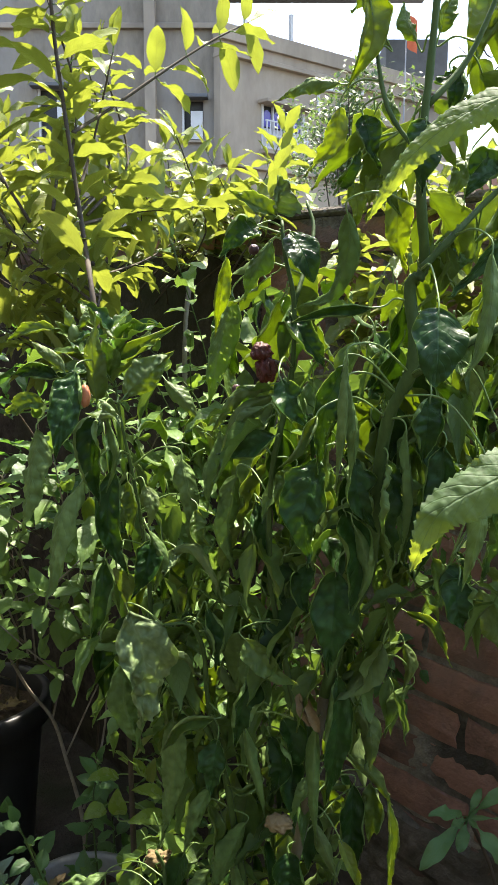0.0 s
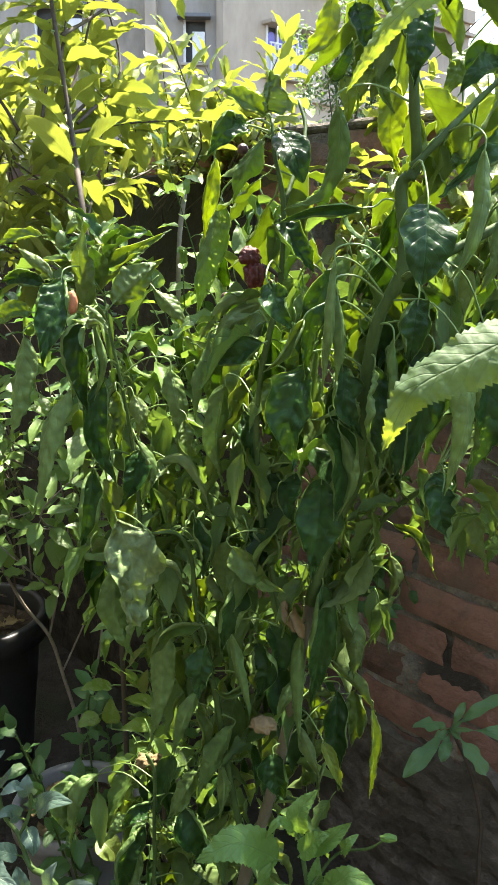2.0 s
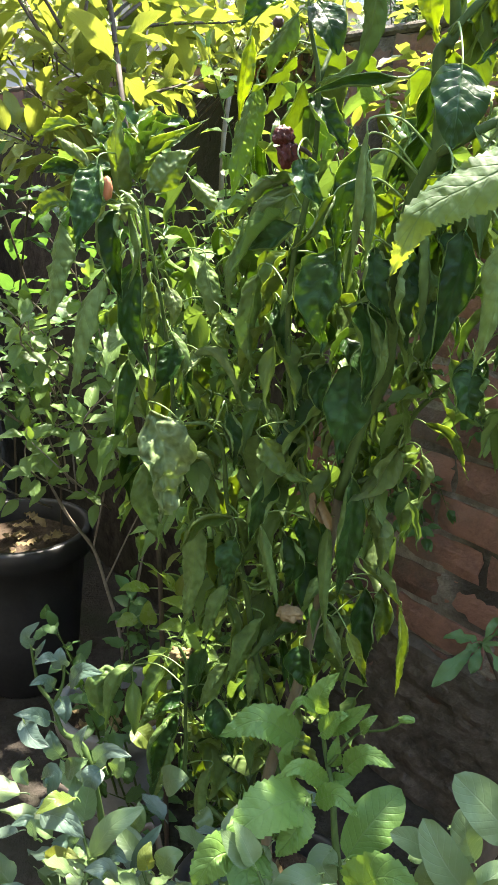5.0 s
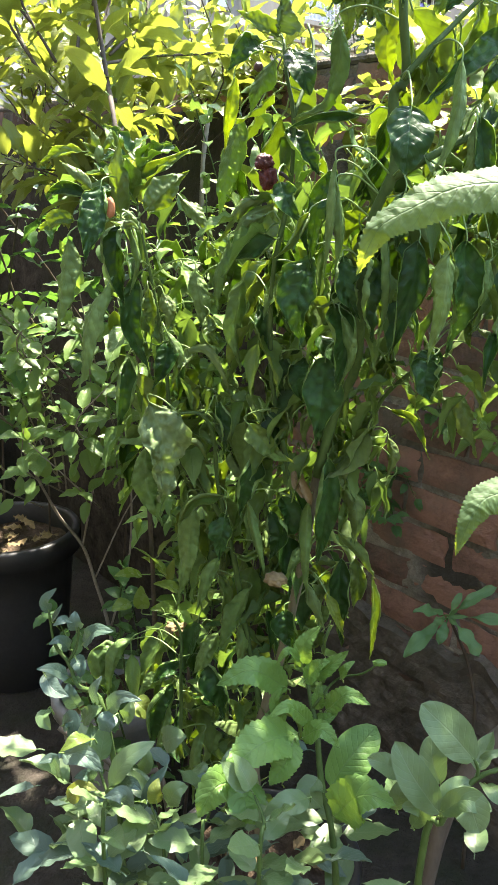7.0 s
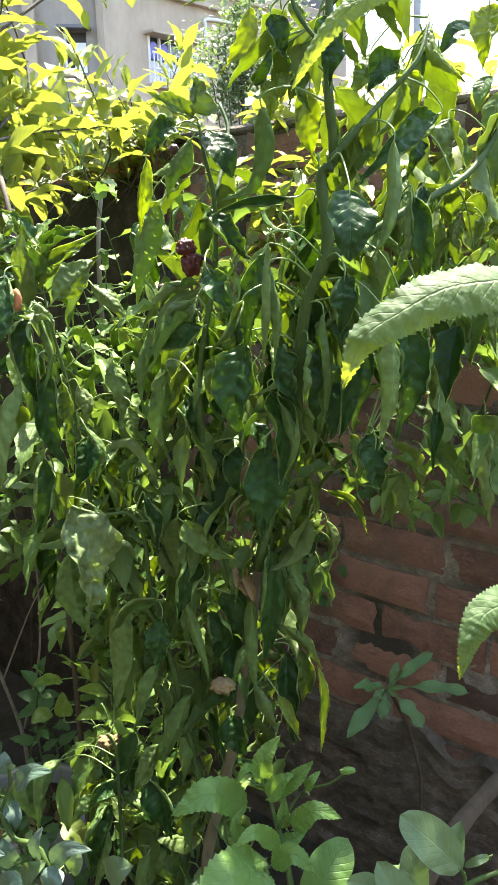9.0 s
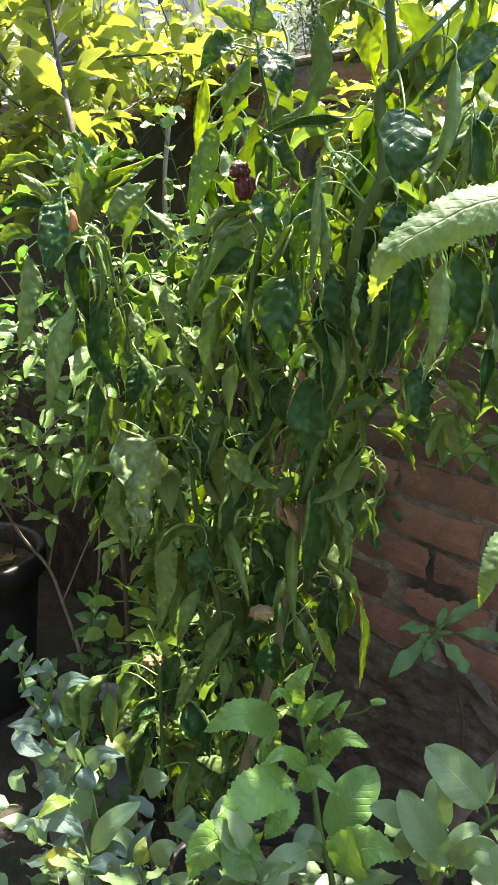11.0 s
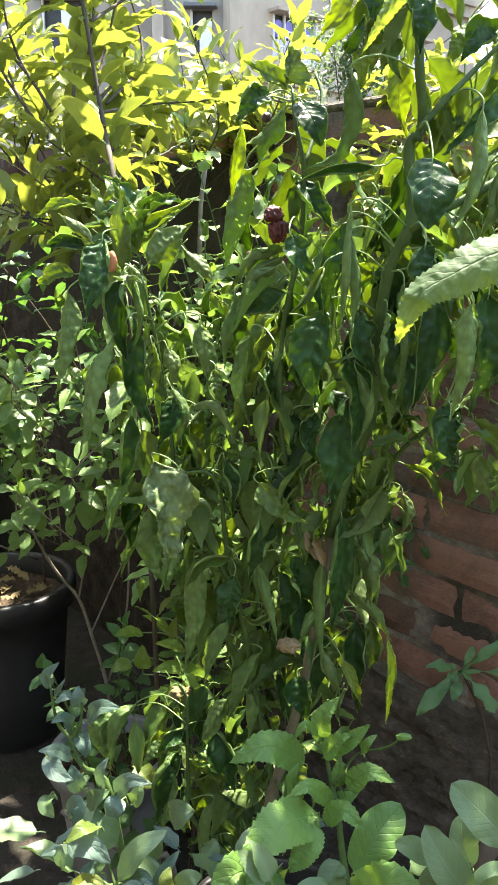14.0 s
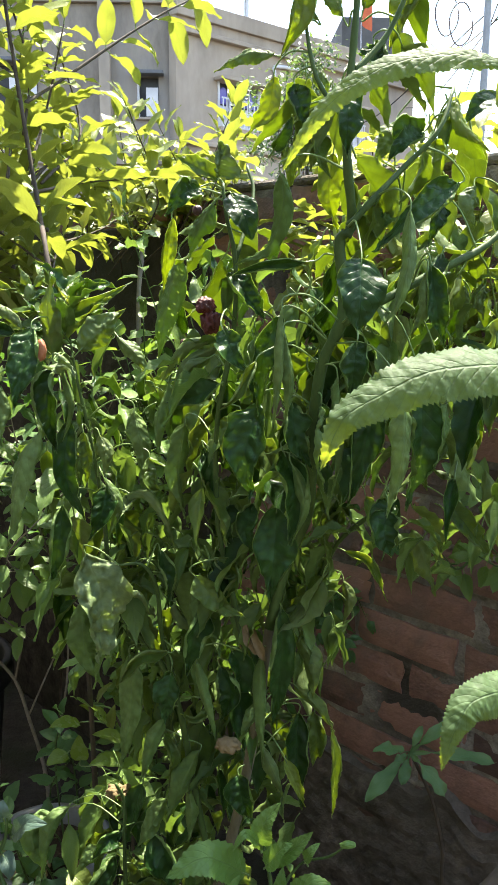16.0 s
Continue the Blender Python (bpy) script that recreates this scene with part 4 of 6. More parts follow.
pepper_leaf(((0.126, 0.800, 1.524), (0.106, 0.792, 1.534), (0.081, 0.800, 1.548)), 0.0226, "l", .25)
pepper_leaf(((0.125, 0.800, 1.528), (0.128, 0.792, 1.544), (0.126, 0.800, 1.560)), 0.0172, "p", .6)
pepper_leaf(((0.138, 0.790, 1.510), (0.150, 0.769, 1.488), (0.158, 0.765, 1.464)), 0.0320, "s", .15)
pepper_leaf(((0.182, 0.710, 1.520), (0.184, 0.719, 1.491), (0.172, 0.735, 1.457), (0.141, 0.758, 1.441)), 0.0217, "u", .35)
pepper_leaf(((0.188, 0.740, 1.548), (0.192, 0.732, 1.525), (0.190, 0.740, 1.507)), 0.0140, "y", .4)
pepper_leaf(((0.210, 0.740, 1.552), (0.204, 0.727, 1.539), (0.201, 0.730, 1.527)), 0.0188, "y", .3)
pepper_leaf(((0.206, 0.720, 1.443), (0.171, 0.712, 1.439), (0.134, 0.720, 1.429)), 0.0091, "d", .5)
pepper_leaf(((0.139, 0.800, 1.435), (0.155, 0.782, 1.409), (0.174, 0.780, 1.384)), 0.0278, "d", .3)
pepper_leaf(((0.130, 0.730, 1.379), (0.139, 0.712, 1.358), (0.155, 0.710, 1.338)), 0.0239, "d", .25)
pepper_leaf(((0.185, 0.740, 1.393), (0.167, 0.730, 1.350), (0.163, 0.735, 1.295)), 0.0277, "d", .3)
pepper_leaf(((0.184, 0.700, 1.401), (0.181, 0.691, 1.347), (0.175, 0.698, 1.287)), 0.0092, "u", .8)
pepper_leaf(((0.187, 0.710, 1.377), (0.191, 0.697, 1.339), (0.187, 0.700, 1.293)), 0.0123, "u", .6)
pepper_leaf(((0.160, 0.710, 1.351), (0.141, 0.697, 1.322), (0.126, 0.700, 1.307)), 0.0093, "l", .7)
pepper_leaf(((0.243, 0.635, 1.443), (0.240, 0.615, 1.414), (0.238, 0.612, 1.386)), 0.0419, "s", .1)
pepper_leaf(((0.290, 0.670, 1.486), (0.288, 0.658, 1.447), (0.279, 0.653, 1.409), (0.266, 0.655, 1.386)), 0.0132, "u", .65)
pepper_leaf(((0.347, 0.730, 1.515), (0.302, 0.707, 1.486), (0.265, 0.700, 1.451)), 0.0295, "d", .3)
pepper_leaf(((0.335, 0.770, 1.558), (0.329, 0.757, 1.530), (0.315, 0.760, 1.500)), 0.0299, "y", .25)
pepper_leaf(((0.239, 0.790, 1.549), (0.234, 0.782, 1.509), (0.245, 0.790, 1.473)), 0.0257, "y", .25)
pepper_leaf(((0.315, 0.690, 1.440), (0.320, 0.679, 1.401), (0.331, 0.685, 1.361)), 0.0196, "d", .45)
pepper_leaf(((0.311, 0.685, 1.434), (0.308, 0.675, 1.403), (0.296, 0.680, 1.375)), 0.0126, "u", .6)
pepper_leaf(((0.248, 0.675, 1.372), (0.244, 0.662, 1.349), (0.242, 0.665, 1.319)), 0.0264, "d", .3)
pepper_leaf(((0.238, 0.720, 1.335), (0.244, 0.712, 1.273), (0.235, 0.720, 1.216)), 0.0140, "u", .65)
pepper_leaf(((0.225, 0.735, 1.308), (0.222, 0.722, 1.260), (0.232, 0.725, 1.215)), 0.0306, "d", .3)
pepper_leaf(((0.269, 0.710, 1.326), (0.263, 0.697, 1.275), (0.247, 0.700, 1.213)), 0.0348, "d", .3)
pepper_leaf(((0.292, 0.670, 1.320), (0.290, 0.659, 1.271), (0.278, 0.663, 1.212)), 0.0181, "u", .5)
pepper_leaf(((0.314, 0.700, 1.327), (0.313, 0.687, 1.272), (0.300, 0.690, 1.212)), 0.0343, "d", .35)
pepper_leaf(((0.290, 0.720, 1.203), (0.285, 0.704, 1.184), (0.293, 0.705, 1.160)), 0.0341, "d", .4)
pepper_leaf(((0.352, 0.750, 1.307), (0.349, 0.740, 1.275), (0.339, 0.745, 1.249)), 0.0177, "u", .4)
pepper_leaf(((0.370, 0.850, 1.231), (0.389, 0.852, 1.234), (0.412, 0.870, 1.243)), 0.0153, "l", .3)
pepper_leaf(((0.353, 0.840, 1.228), (0.352, 0.827, 1.213), (0.358, 0.830, 1.195)), 0.0125, "l", .6)
pepper_leaf(((0.367, 0.840, 1.217), (0.378, 0.827, 1.213), (0.392, 0.830, 1.201)), 0.0087, "l", .6)
pepper_leaf(((0.266, 0.870, 1.181), (0.253, 0.857, 1.161), (0.239, 0.860, 1.129)), 0.0301, "l", .2)
pepper_leaf(((0.371, 0.940, 1.115), (0.388, 0.940, 1.077), (0.410, 0.955, 1.019)), 0.0319, "l", .25)
pepper_leaf(((0.389, 0.860, 1.175), (0.413, 0.847, 1.145), (0.446, 0.850, 1.104)), 0.0295, "l", .25)
pepper_leaf(((0.430, 0.850, 1.213), (0.452, 0.837, 1.146), (0.467, 0.840, 1.060)), 0.0306, "l", .3)
pepper_leaf(((0.282, 0.920, 1.094), (0.311, 0.912, 1.080), (0.338, 0.920, 1.026)), 0.0134, "l", .45)
pepper_leaf(((0.281, 0.920, 1.055), (0.287, 0.910, 1.031), (0.281, 0.915, 0.998)), 0.0171, "l", .4)
pepper_leaf(((0.290, 0.920, 1.003), (0.274, 0.915, 0.977), (0.263, 0.925, 0.934)), 0.0146, "u", .6)
pepper_leaf(((0.164, 0.750, 1.307), (0.151, 0.732, 1.258), (0.157, 0.730, 1.210)), 0.0443, "d", .25)
pepper_leaf(((0.199, 0.760, 1.305), (0.201, 0.742, 1.274), (0.218, 0.740, 1.239)), 0.0323, "d", .3)
pepper_leaf(((0.191, 0.760, 1.255), (0.203, 0.740, 1.215), (0.194, 0.735, 1.163)), 0.0261, "d", .5)
pepper_leaf(((0.198, 0.740, 1.246), (0.209, 0.728, 1.209), (0.197, 0.733, 1.163)), 0.0112, "u", .7)
pepper_leaf(((0.185, 0.770, 1.193), (0.181, 0.752, 1.146), (0.177, 0.750, 1.095)), 0.0459, "d", .28)
pepper_leaf(((0.146, 0.810, 1.286), (0.137, 0.797, 1.263), (0.129, 0.800, 1.234)), 0.0321, "l", .2)
pepper_leaf(((0.087, 0.870, 1.266), (0.078, 0.857, 1.208), (0.086, 0.860, 1.155)), 0.0271, "u", .35)
pepper_leaf(((0.108, 0.850, 1.241), (0.116, 0.837, 1.212), (0.110, 0.840, 1.175)), 0.0215, "d", .4)
pepper_leaf(((0.023, 0.920, 1.274), (0.032, 0.907, 1.236), (0.035, 0.910, 1.191)), 0.0256, "u", .35)
pepper_leaf(((0.119, 0.820, 1.366), (0.087, 0.822, 1.356), (0.060, 0.840, 1.312)), 0.0142, "l", .55)
pepper_leaf(((0.124, 0.820, 1.357), (0.092, 0.817, 1.339), (0.071, 0.830, 1.294)), 0.0131, "l", .6)
pepper_leaf(((0.116, 0.810, 1.346), (0.095, 0.807, 1.334), (0.080, 0.820, 1.307)), 0.0118, "l", .6)
pepper_leaf(((0.070, 0.860, 1.314), (0.057, 0.847, 1.273), (0.057, 0.850, 1.229)), 0.0200, "u", .5)
pepper_leaf(((0.126, 0.800, 1.319), (0.100, 0.802, 1.306), (0.068, 0.820, 1.297)), 0.0224, "d", .3)
pepper_leaf(((-0.126, 0.880, 1.311), (-0.133, 0.862, 1.254), (-0.146, 0.860, 1.192)), 0.0372, "u", .3)
pepper_leaf(((-0.074, 0.850, 1.261), (-0.093, 0.835, 1.227), (-0.101, 0.826, 1.177), (-0.113, 0.825, 1.126)), 0.0291, "u", .4)
pepper_leaf(((-0.046, 0.880, 1.267), (-0.051, 0.866, 1.209), (-0.030, 0.868, 1.149)), 0.0313, "d", .4)
pepper_leaf(((-0.008, 0.885, 1.188), (-0.010, 0.865, 1.159), (-0.027, 0.862, 1.127)), 0.0291, "d", .45)
pepper_leaf(((-0.059, 0.890, 1.164), (-0.064, 0.877, 1.121), (-0.077, 0.880, 1.063)), 0.0284, "d", .35)
pepper_leaf(((-0.009, 0.880, 1.200), (0.006, 0.867, 1.169), (-0.005, 0.870, 1.128)), 0.0112, "u", .7)
pepper_leaf(((-0.031, 0.870, 1.111), (-0.012, 0.855, 1.054), (-0.020, 0.855, 0.981)), 0.0553, "p", .2)
pepper_leaf(((-0.040, 0.890, 1.044), (-0.039, 0.879, 0.993), (-0.018, 0.885, 0.933)), 0.0422, "u", .3)
pepper_leaf(((0.003, 0.900, 1.167), (0.038, 0.883, 1.180), (0.062, 0.873, 1.151), (0.074, 0.870, 1.112)), 0.0133, "l", .5)
pepper_leaf(((0.054, 0.880, 1.112), (0.065, 0.865, 1.076), (0.063, 0.865, 1.045)), 0.0203, "d", .5)
pepper_leaf(((0.021, 0.890, 1.168), (0.014, 0.872, 1.164), (0.006, 0.870, 1.150)), 0.0159, "p", .4)
pepper_leaf(((0.097, 0.840, 1.094), (0.125, 0.822, 1.066), (0.155, 0.820, 1.050)), 0.0273, "l", .25)
pepper_leaf(((0.108, 0.850, 1.051), (0.095, 0.835, 1.020), (0.086, 0.835, 0.970)), 0.0347, "d", .35)
pepper_leaf(((0.012, 0.910, 0.966), (0.013, 0.897, 0.899), (-0.005, 0.900, 0.802)), 0.0337, "u", .35)
pepper_leaf(((0.063, 0.880, 0.981), (0.027, 0.872, 0.977), (-0.001, 0.880, 0.936)), 0.0133, "l", .6)
pepper_leaf(((0.066, 0.870, 0.961), (0.062, 0.857, 0.935), (0.059, 0.860, 0.898)), 0.0336, "d", .3)
pepper_leaf(((0.058, 0.890, 0.888), (0.042, 0.877, 0.860), (0.024, 0.880, 0.805)), 0.0218, "u", .45)
pepper_leaf(((0.097, 0.850, 0.986), (0.106, 0.837, 0.945), (0.120, 0.840, 0.884)), 0.0151, "u", .7)
pepper_leaf(((0.126, 0.870, 0.966), (0.138, 0.857, 0.937), (0.125, 0.860, 0.899)), 0.0307, "d", .4)
pepper_leaf(((0.174, 0.840, 0.993), (0.172, 0.827, 0.928), (0.177, 0.830, 0.856)), 0.0163, "u", .6)
pepper_leaf(((0.197, 0.850, 1.049), (0.197, 0.839, 0.990), (0.188, 0.845, 0.898)), 0.0338, "d", .4)
pepper_leaf(((0.221, 0.880, 0.998), (0.238, 0.867, 0.972), (0.239, 0.870, 0.920)), 0.0279, "l", .3)
pepper_leaf(((0.221, 0.900, 0.922), (0.248, 0.907, 0.893), (0.277, 0.930, 0.841)), 0.0141, "l", .55)
pepper_leaf(((0.247, 0.920, 0.878), (0.251, 0.909, 0.846), (0.246, 0.915, 0.802)), 0.0330, "l", .25)
pepper_leaf(((0.275, 0.955, 0.833), (0.282, 0.952, 0.778), (0.281, 0.965, 0.689)), 0.0206, "l", .35)
pepper_leaf(((0.201, 0.820, 0.873), (0.213, 0.807, 0.850), (0.225, 0.810, 0.816)), 0.0150, "y", .3)
pepper_leaf(((0.175, 0.840, 0.877), (0.190, 0.827, 0.845), (0.202, 0.830, 0.813)), 0.0153, "l", .4)
pepper_leaf(((0.148, 0.870, 0.821), (0.151, 0.857, 0.801), (0.161, 0.860, 0.765)), 0.0348, "d", .3)
pepper_leaf(((0.226, 0.910, 0.882), (0.223, 0.897, 0.819), (0.230, 0.900, 0.750)), 0.0359, "d", .35)
pepper_leaf(((-0.089, 1.000, 0.692), (-0.112, 0.977, 0.676), (-0.126, 0.970, 0.599)), 0.0233, "u", .6)
pepper_leaf(((-0.113, 1.010, 0.671), (-0.143, 0.992, 0.652), (-0.125, 0.990, 0.592)), 0.0456, "u", .25)
pepper_leaf(((-0.013, 0.970, 0.672), (-0.035, 0.952, 0.667), (-0.052, 0.950, 0.642)), 0.0212, "d", .4)
pepper_leaf(((-0.024, 0.980, 0.626), (-0.049, 0.962, 0.588), (-0.057, 0.960, 0.515)), 0.0369, "d", .4)
pepper_leaf(((-0.030, 0.965, 0.596), (-0.043, 0.952, 0.542), (-0.055, 0.955, 0.489)), 0.0185, "u", .6)
pepper_leaf(((0.036, 0.960, 0.676), (0.050, 0.942, 0.651), (0.062, 0.940, 0.591)), 0.0390, "d", .35)
pepper_leaf(((0.027, 0.960, 0.553), (0.013, 0.947, 0.516), (0.009, 0.950, 0.421)), 0.0185, "u", .6)
pepper_leaf(((-0.035, 0.990, 0.627), (-0.056, 0.972, 0.628), (-0.079, 0.970, 0.604)), 0.0318, "u", .3)
pepper_leaf(((0.051, 0.960, 0.727), (0.031, 0.947, 0.698), (0.010, 0.950, 0.660)), 0.0274, "u", .4)
pepper_leaf(((0.098, 0.910, 0.830), (0.074, 0.897, 0.785), (0.054, 0.900, 0.732)), 0.0287, "u", .4)
pepper_leaf(((0.083, 0.930, 0.766), (0.088, 0.917, 0.731), (0.082, 0.920, 0.688)), 0.0187, "u", .6)
pepper_leaf(((0.138, 0.860, 1.180), (0.132, 0.847, 1.149), (0.141, 0.850, 1.123)), 0.0260, "d", .35)
pepper_leaf(((0.163, 0.840, 1.177), (0.154, 0.822, 1.151), (0.162, 0.820, 1.128)), 0.0279, "d", .35)
pepper_leaf(((0.121, 0.850, 1.109), (0.144, 0.832, 1.095), (0.132, 0.830, 1.067)), 0.0221, "l", .3)
pepper_leaf(((0.253, 0.890, 1.095), (0.242, 0.877, 1.077), (0.239, 0.880, 1.055)), 0.0219, "l", .25)
pepper_leaf(((0.132, 0.860, 1.103), (0.124, 0.847, 1.079), (0.135, 0.850, 1.050)), 0.0199, "u", .4)
pepper_leaf(((0.140, 0.870, 0.987), (0.151, 0.857, 0.963), (0.141, 0.860, 0.927)), 0.0278, "d", .4)
pepper_leaf(((0.181, 0.860, 0.927), (0.160, 0.847, 0.903), (0.147, 0.850, 0.869)), 0.0182, "u", .5)
pepper_leaf(((0.052, 0.930, 0.840), (0.064, 0.917, 0.814), (0.056, 0.920, 0.768)), 0.0198, "l", .4)
pepper_leaf(((0.111, 0.880, 0.901), (0.093, 0.867, 0.899), (0.077, 0.870, 0.905)), 0.0114, "l", .6)
pepper_leaf(((-0.005, 0.890, 1.049), (0.028, 0.877, 1.054), (0.041, 0.880, 1.031)), 0.0110, "l", .6)
pepper_leaf(((0.041, 0.900, 1.218), (0.044, 0.887, 1.192), (0.059, 0.890, 1.179)), 0.0201, "l", .3)
pepper_leaf(((-0.034, 0.900, 1.250), (-0.027, 0.887, 1.212), (-0.030, 0.890, 1.191)), 0.0226, "l", .35)
pepper_leaf(((-0.017, 0.910, 1.245), (-0.008, 0.897, 1.223), (-0.012, 0.900, 1.196)), 0.0174, "l", .4)
pepper_leaf(((0.195, 0.730, 1.697), (0.199, 0.717, 1.655), (0.180, 0.720, 1.619)), 0.0262, "y", .35)
pepper_leaf(((0.180, 0.790, 1.640), (0.152, 0.797, 1.641), (0.121, 0.820, 1.629)), 0.0173, "l", .25)
pepper_leaf(((0.177, 0.750, 1.610), (0.171, 0.747, 1.580), (0.148, 0.760, 1.555)), 0.0173, "y", .4)
pepper_leaf(((0.195, 0.730, 1.599), (0.199, 0.717, 1.575), (0.208, 0.720, 1.554)), 0.0203, "d", .3)
pepper_leaf(((0.239, 0.690, 1.587), (0.235, 0.677, 1.557), (0.236, 0.680, 1.529)), 0.0279, "d", .25)
pepper_leaf(((0.305, 0.770, 1.711), (0.294, 0.752, 1.669), (0.283, 0.750, 1.634)), 0.0397, "y", .2)
pepper_leaf(((0.238, 0.740, 1.660), (0.230, 0.737, 1.673), (0.228, 0.750, 1.694)), 0.0157, "l", .25)
pepper_leaf(((0.225, 0.750, 1.594), (0.220, 0.747, 1.610), (0.220, 0.760, 1.631)), 0.0134, "l", .3)
pepper_leaf(((0.318, 0.760, 1.564), (0.296, 0.742, 1.551), (0.282, 0.740, 1.533)), 0.0211, "d", .3)
pepper_leaf(((0.297, 0.760, 1.490), (0.284, 0.747, 1.479), (0.277, 0.750, 1.469)), 0.0138, "l", .3)
pepper_leaf(((0.268, 0.740, 1.636), (0.270, 0.727, 1.616), (0.266, 0.730, 1.596)), 0.0240, "d", .35)
pepper_leaf(((0.214, 0.730, 1.654), (0.204, 0.727, 1.670), (0.204, 0.740, 1.692)), 0.0164, "l", .25)
pepper_leaf(((0.257, 0.740, 1.666), (0.260, 0.737, 1.682), (0.273, 0.750, 1.704)), 0.0157, "l", .3)
pepper_leaf(((0.225, 0.750, 1.560), (0.219, 0.737, 1.537), (0.231, 0.740, 1.519)), 0.0144, "l", .4)
pepper_leaf(((0.176, 0.730, 1.543), (0.184, 0.717, 1.555), (0.192, 0.720, 1.572)), 0.0120, "d", .5)
pepper_leaf(((0.303, 0.800, 1.583), (0.291, 0.787, 1.560), (0.277, 0.790, 1.537)), 0.0287, "l", .2)
pepper_leaf(((0.328, 0.790, 1.567), (0.305, 0.777, 1.568), (0.297, 0.780, 1.548)), 0.0327, "d", .25)
pepper_leaf(((0.356, 0.780, 1.600), (0.359, 0.762, 1.571), (0.386, 0.760, 1.548)), 0.0172, "y", .3)
pepper_leaf(((0.415, 0.780, 1.620), (0.406, 0.767, 1.587), (0.406, 0.770, 1.560)), 0.0304, "y", .25)
pepper_leaf(((0.409, 0.800, 1.605), (0.382, 0.782, 1.596), (0.366, 0.780, 1.577)), 0.0220, "s", .25)
pepper_leaf(((0.385, 0.800, 1.521), (0.379, 0.787, 1.501), (0.384, 0.790, 1.476)), 0.0261, "l", .25)
pepper_leaf(((0.346, 0.770, 1.499), (0.336, 0.757, 1.482), (0.329, 0.760, 1.459)), 0.0219, "d", .3)
pepper_leaf(((0.302, 0.800, 1.500), (0.275, 0.782, 1.489), (0.266, 0.780, 1.463)), 0.0336, "d", .25)
pepper_leaf(((0.333, 0.720, 1.451), (0.321, 0.707, 1.425), (0.306, 0.710, 1.390)), 0.0157, "d", .4)
pepper_leaf(((0.437, 0.850, 1.428), (0.416, 0.847, 1.432), (0.396, 0.860, 1.424)), 0.0137, "l", .3)
pepper_leaf(((0.414, 0.840, 1.423), (0.408, 0.832, 1.405), (0.415, 0.840, 1.384)), 0.0209, "l", .25)
pepper_leaf(((0.385, 0.830, 1.423), (0.386, 0.822, 1.399), (0.391, 0.830, 1.375)), 0.0183, "l", .3)
pepper_leaf(((0.450, 0.850, 1.458), (0.454, 0.842, 1.436), (0.463, 0.850, 1.412)), 0.0223, "l", .3)
pepper_leaf(((0.423, 0.800, 1.357), (0.429, 0.792, 1.321), (0.446, 0.800, 1.277)), 0.0218, "u", .4)
pepper_leaf(((0.408, 0.800, 1.316), (0.391, 0.787, 1.306), (0.380, 0.790, 1.293)), 0.0181, "d", .4)
pepper_leaf(((0.352, 0.770, 1.294), (0.352, 0.757, 1.278), (0.343, 0.760, 1.252)), 0.0152, "u", .5)
pepper_leaf(((0.301, 0.750, 1.202), (0.286, 0.737, 1.191), (0.294, 0.740, 1.175)), 0.0290, "d", .4)
# smaller leaves inside the crown
rng = random.Random(21)
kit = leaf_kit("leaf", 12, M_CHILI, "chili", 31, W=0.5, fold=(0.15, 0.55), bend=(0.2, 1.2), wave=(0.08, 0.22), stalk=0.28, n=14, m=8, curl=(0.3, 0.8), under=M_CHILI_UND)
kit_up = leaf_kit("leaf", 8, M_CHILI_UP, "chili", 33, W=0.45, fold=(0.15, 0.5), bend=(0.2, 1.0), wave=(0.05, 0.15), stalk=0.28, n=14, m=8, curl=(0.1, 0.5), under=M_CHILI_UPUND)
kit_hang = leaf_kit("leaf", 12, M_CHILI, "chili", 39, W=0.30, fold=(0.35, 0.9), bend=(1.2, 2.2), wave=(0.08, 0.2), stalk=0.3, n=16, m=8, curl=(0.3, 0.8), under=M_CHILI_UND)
# wilted leaves; their paler green also stands in for sun low down
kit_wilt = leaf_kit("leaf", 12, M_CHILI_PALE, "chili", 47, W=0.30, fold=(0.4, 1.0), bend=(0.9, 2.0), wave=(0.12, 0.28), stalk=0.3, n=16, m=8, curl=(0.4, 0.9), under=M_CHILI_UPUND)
for k in range(230):
    q = rng.choice(STEMS[12:]) + Vector((0, rng.uniform(0.01, 0.05), 0))
    if q.z > 1.46 and k % 2:
        continue
    a = rng.random() * 6.28
    out = Vector((math.cos(a), 0.25 + 0.75 * abs(math.sin(a)), 0))
    turn = -1 if k % 3 == 0 else 1
    if q.z < 1.36 and k % 5 > 1:
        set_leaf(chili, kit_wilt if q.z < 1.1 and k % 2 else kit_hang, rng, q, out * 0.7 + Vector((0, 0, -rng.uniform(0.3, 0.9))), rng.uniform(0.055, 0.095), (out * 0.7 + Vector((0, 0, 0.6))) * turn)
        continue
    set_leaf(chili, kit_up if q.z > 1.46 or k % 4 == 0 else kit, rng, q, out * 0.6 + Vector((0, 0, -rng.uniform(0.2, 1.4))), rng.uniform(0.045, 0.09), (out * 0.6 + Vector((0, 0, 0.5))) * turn)

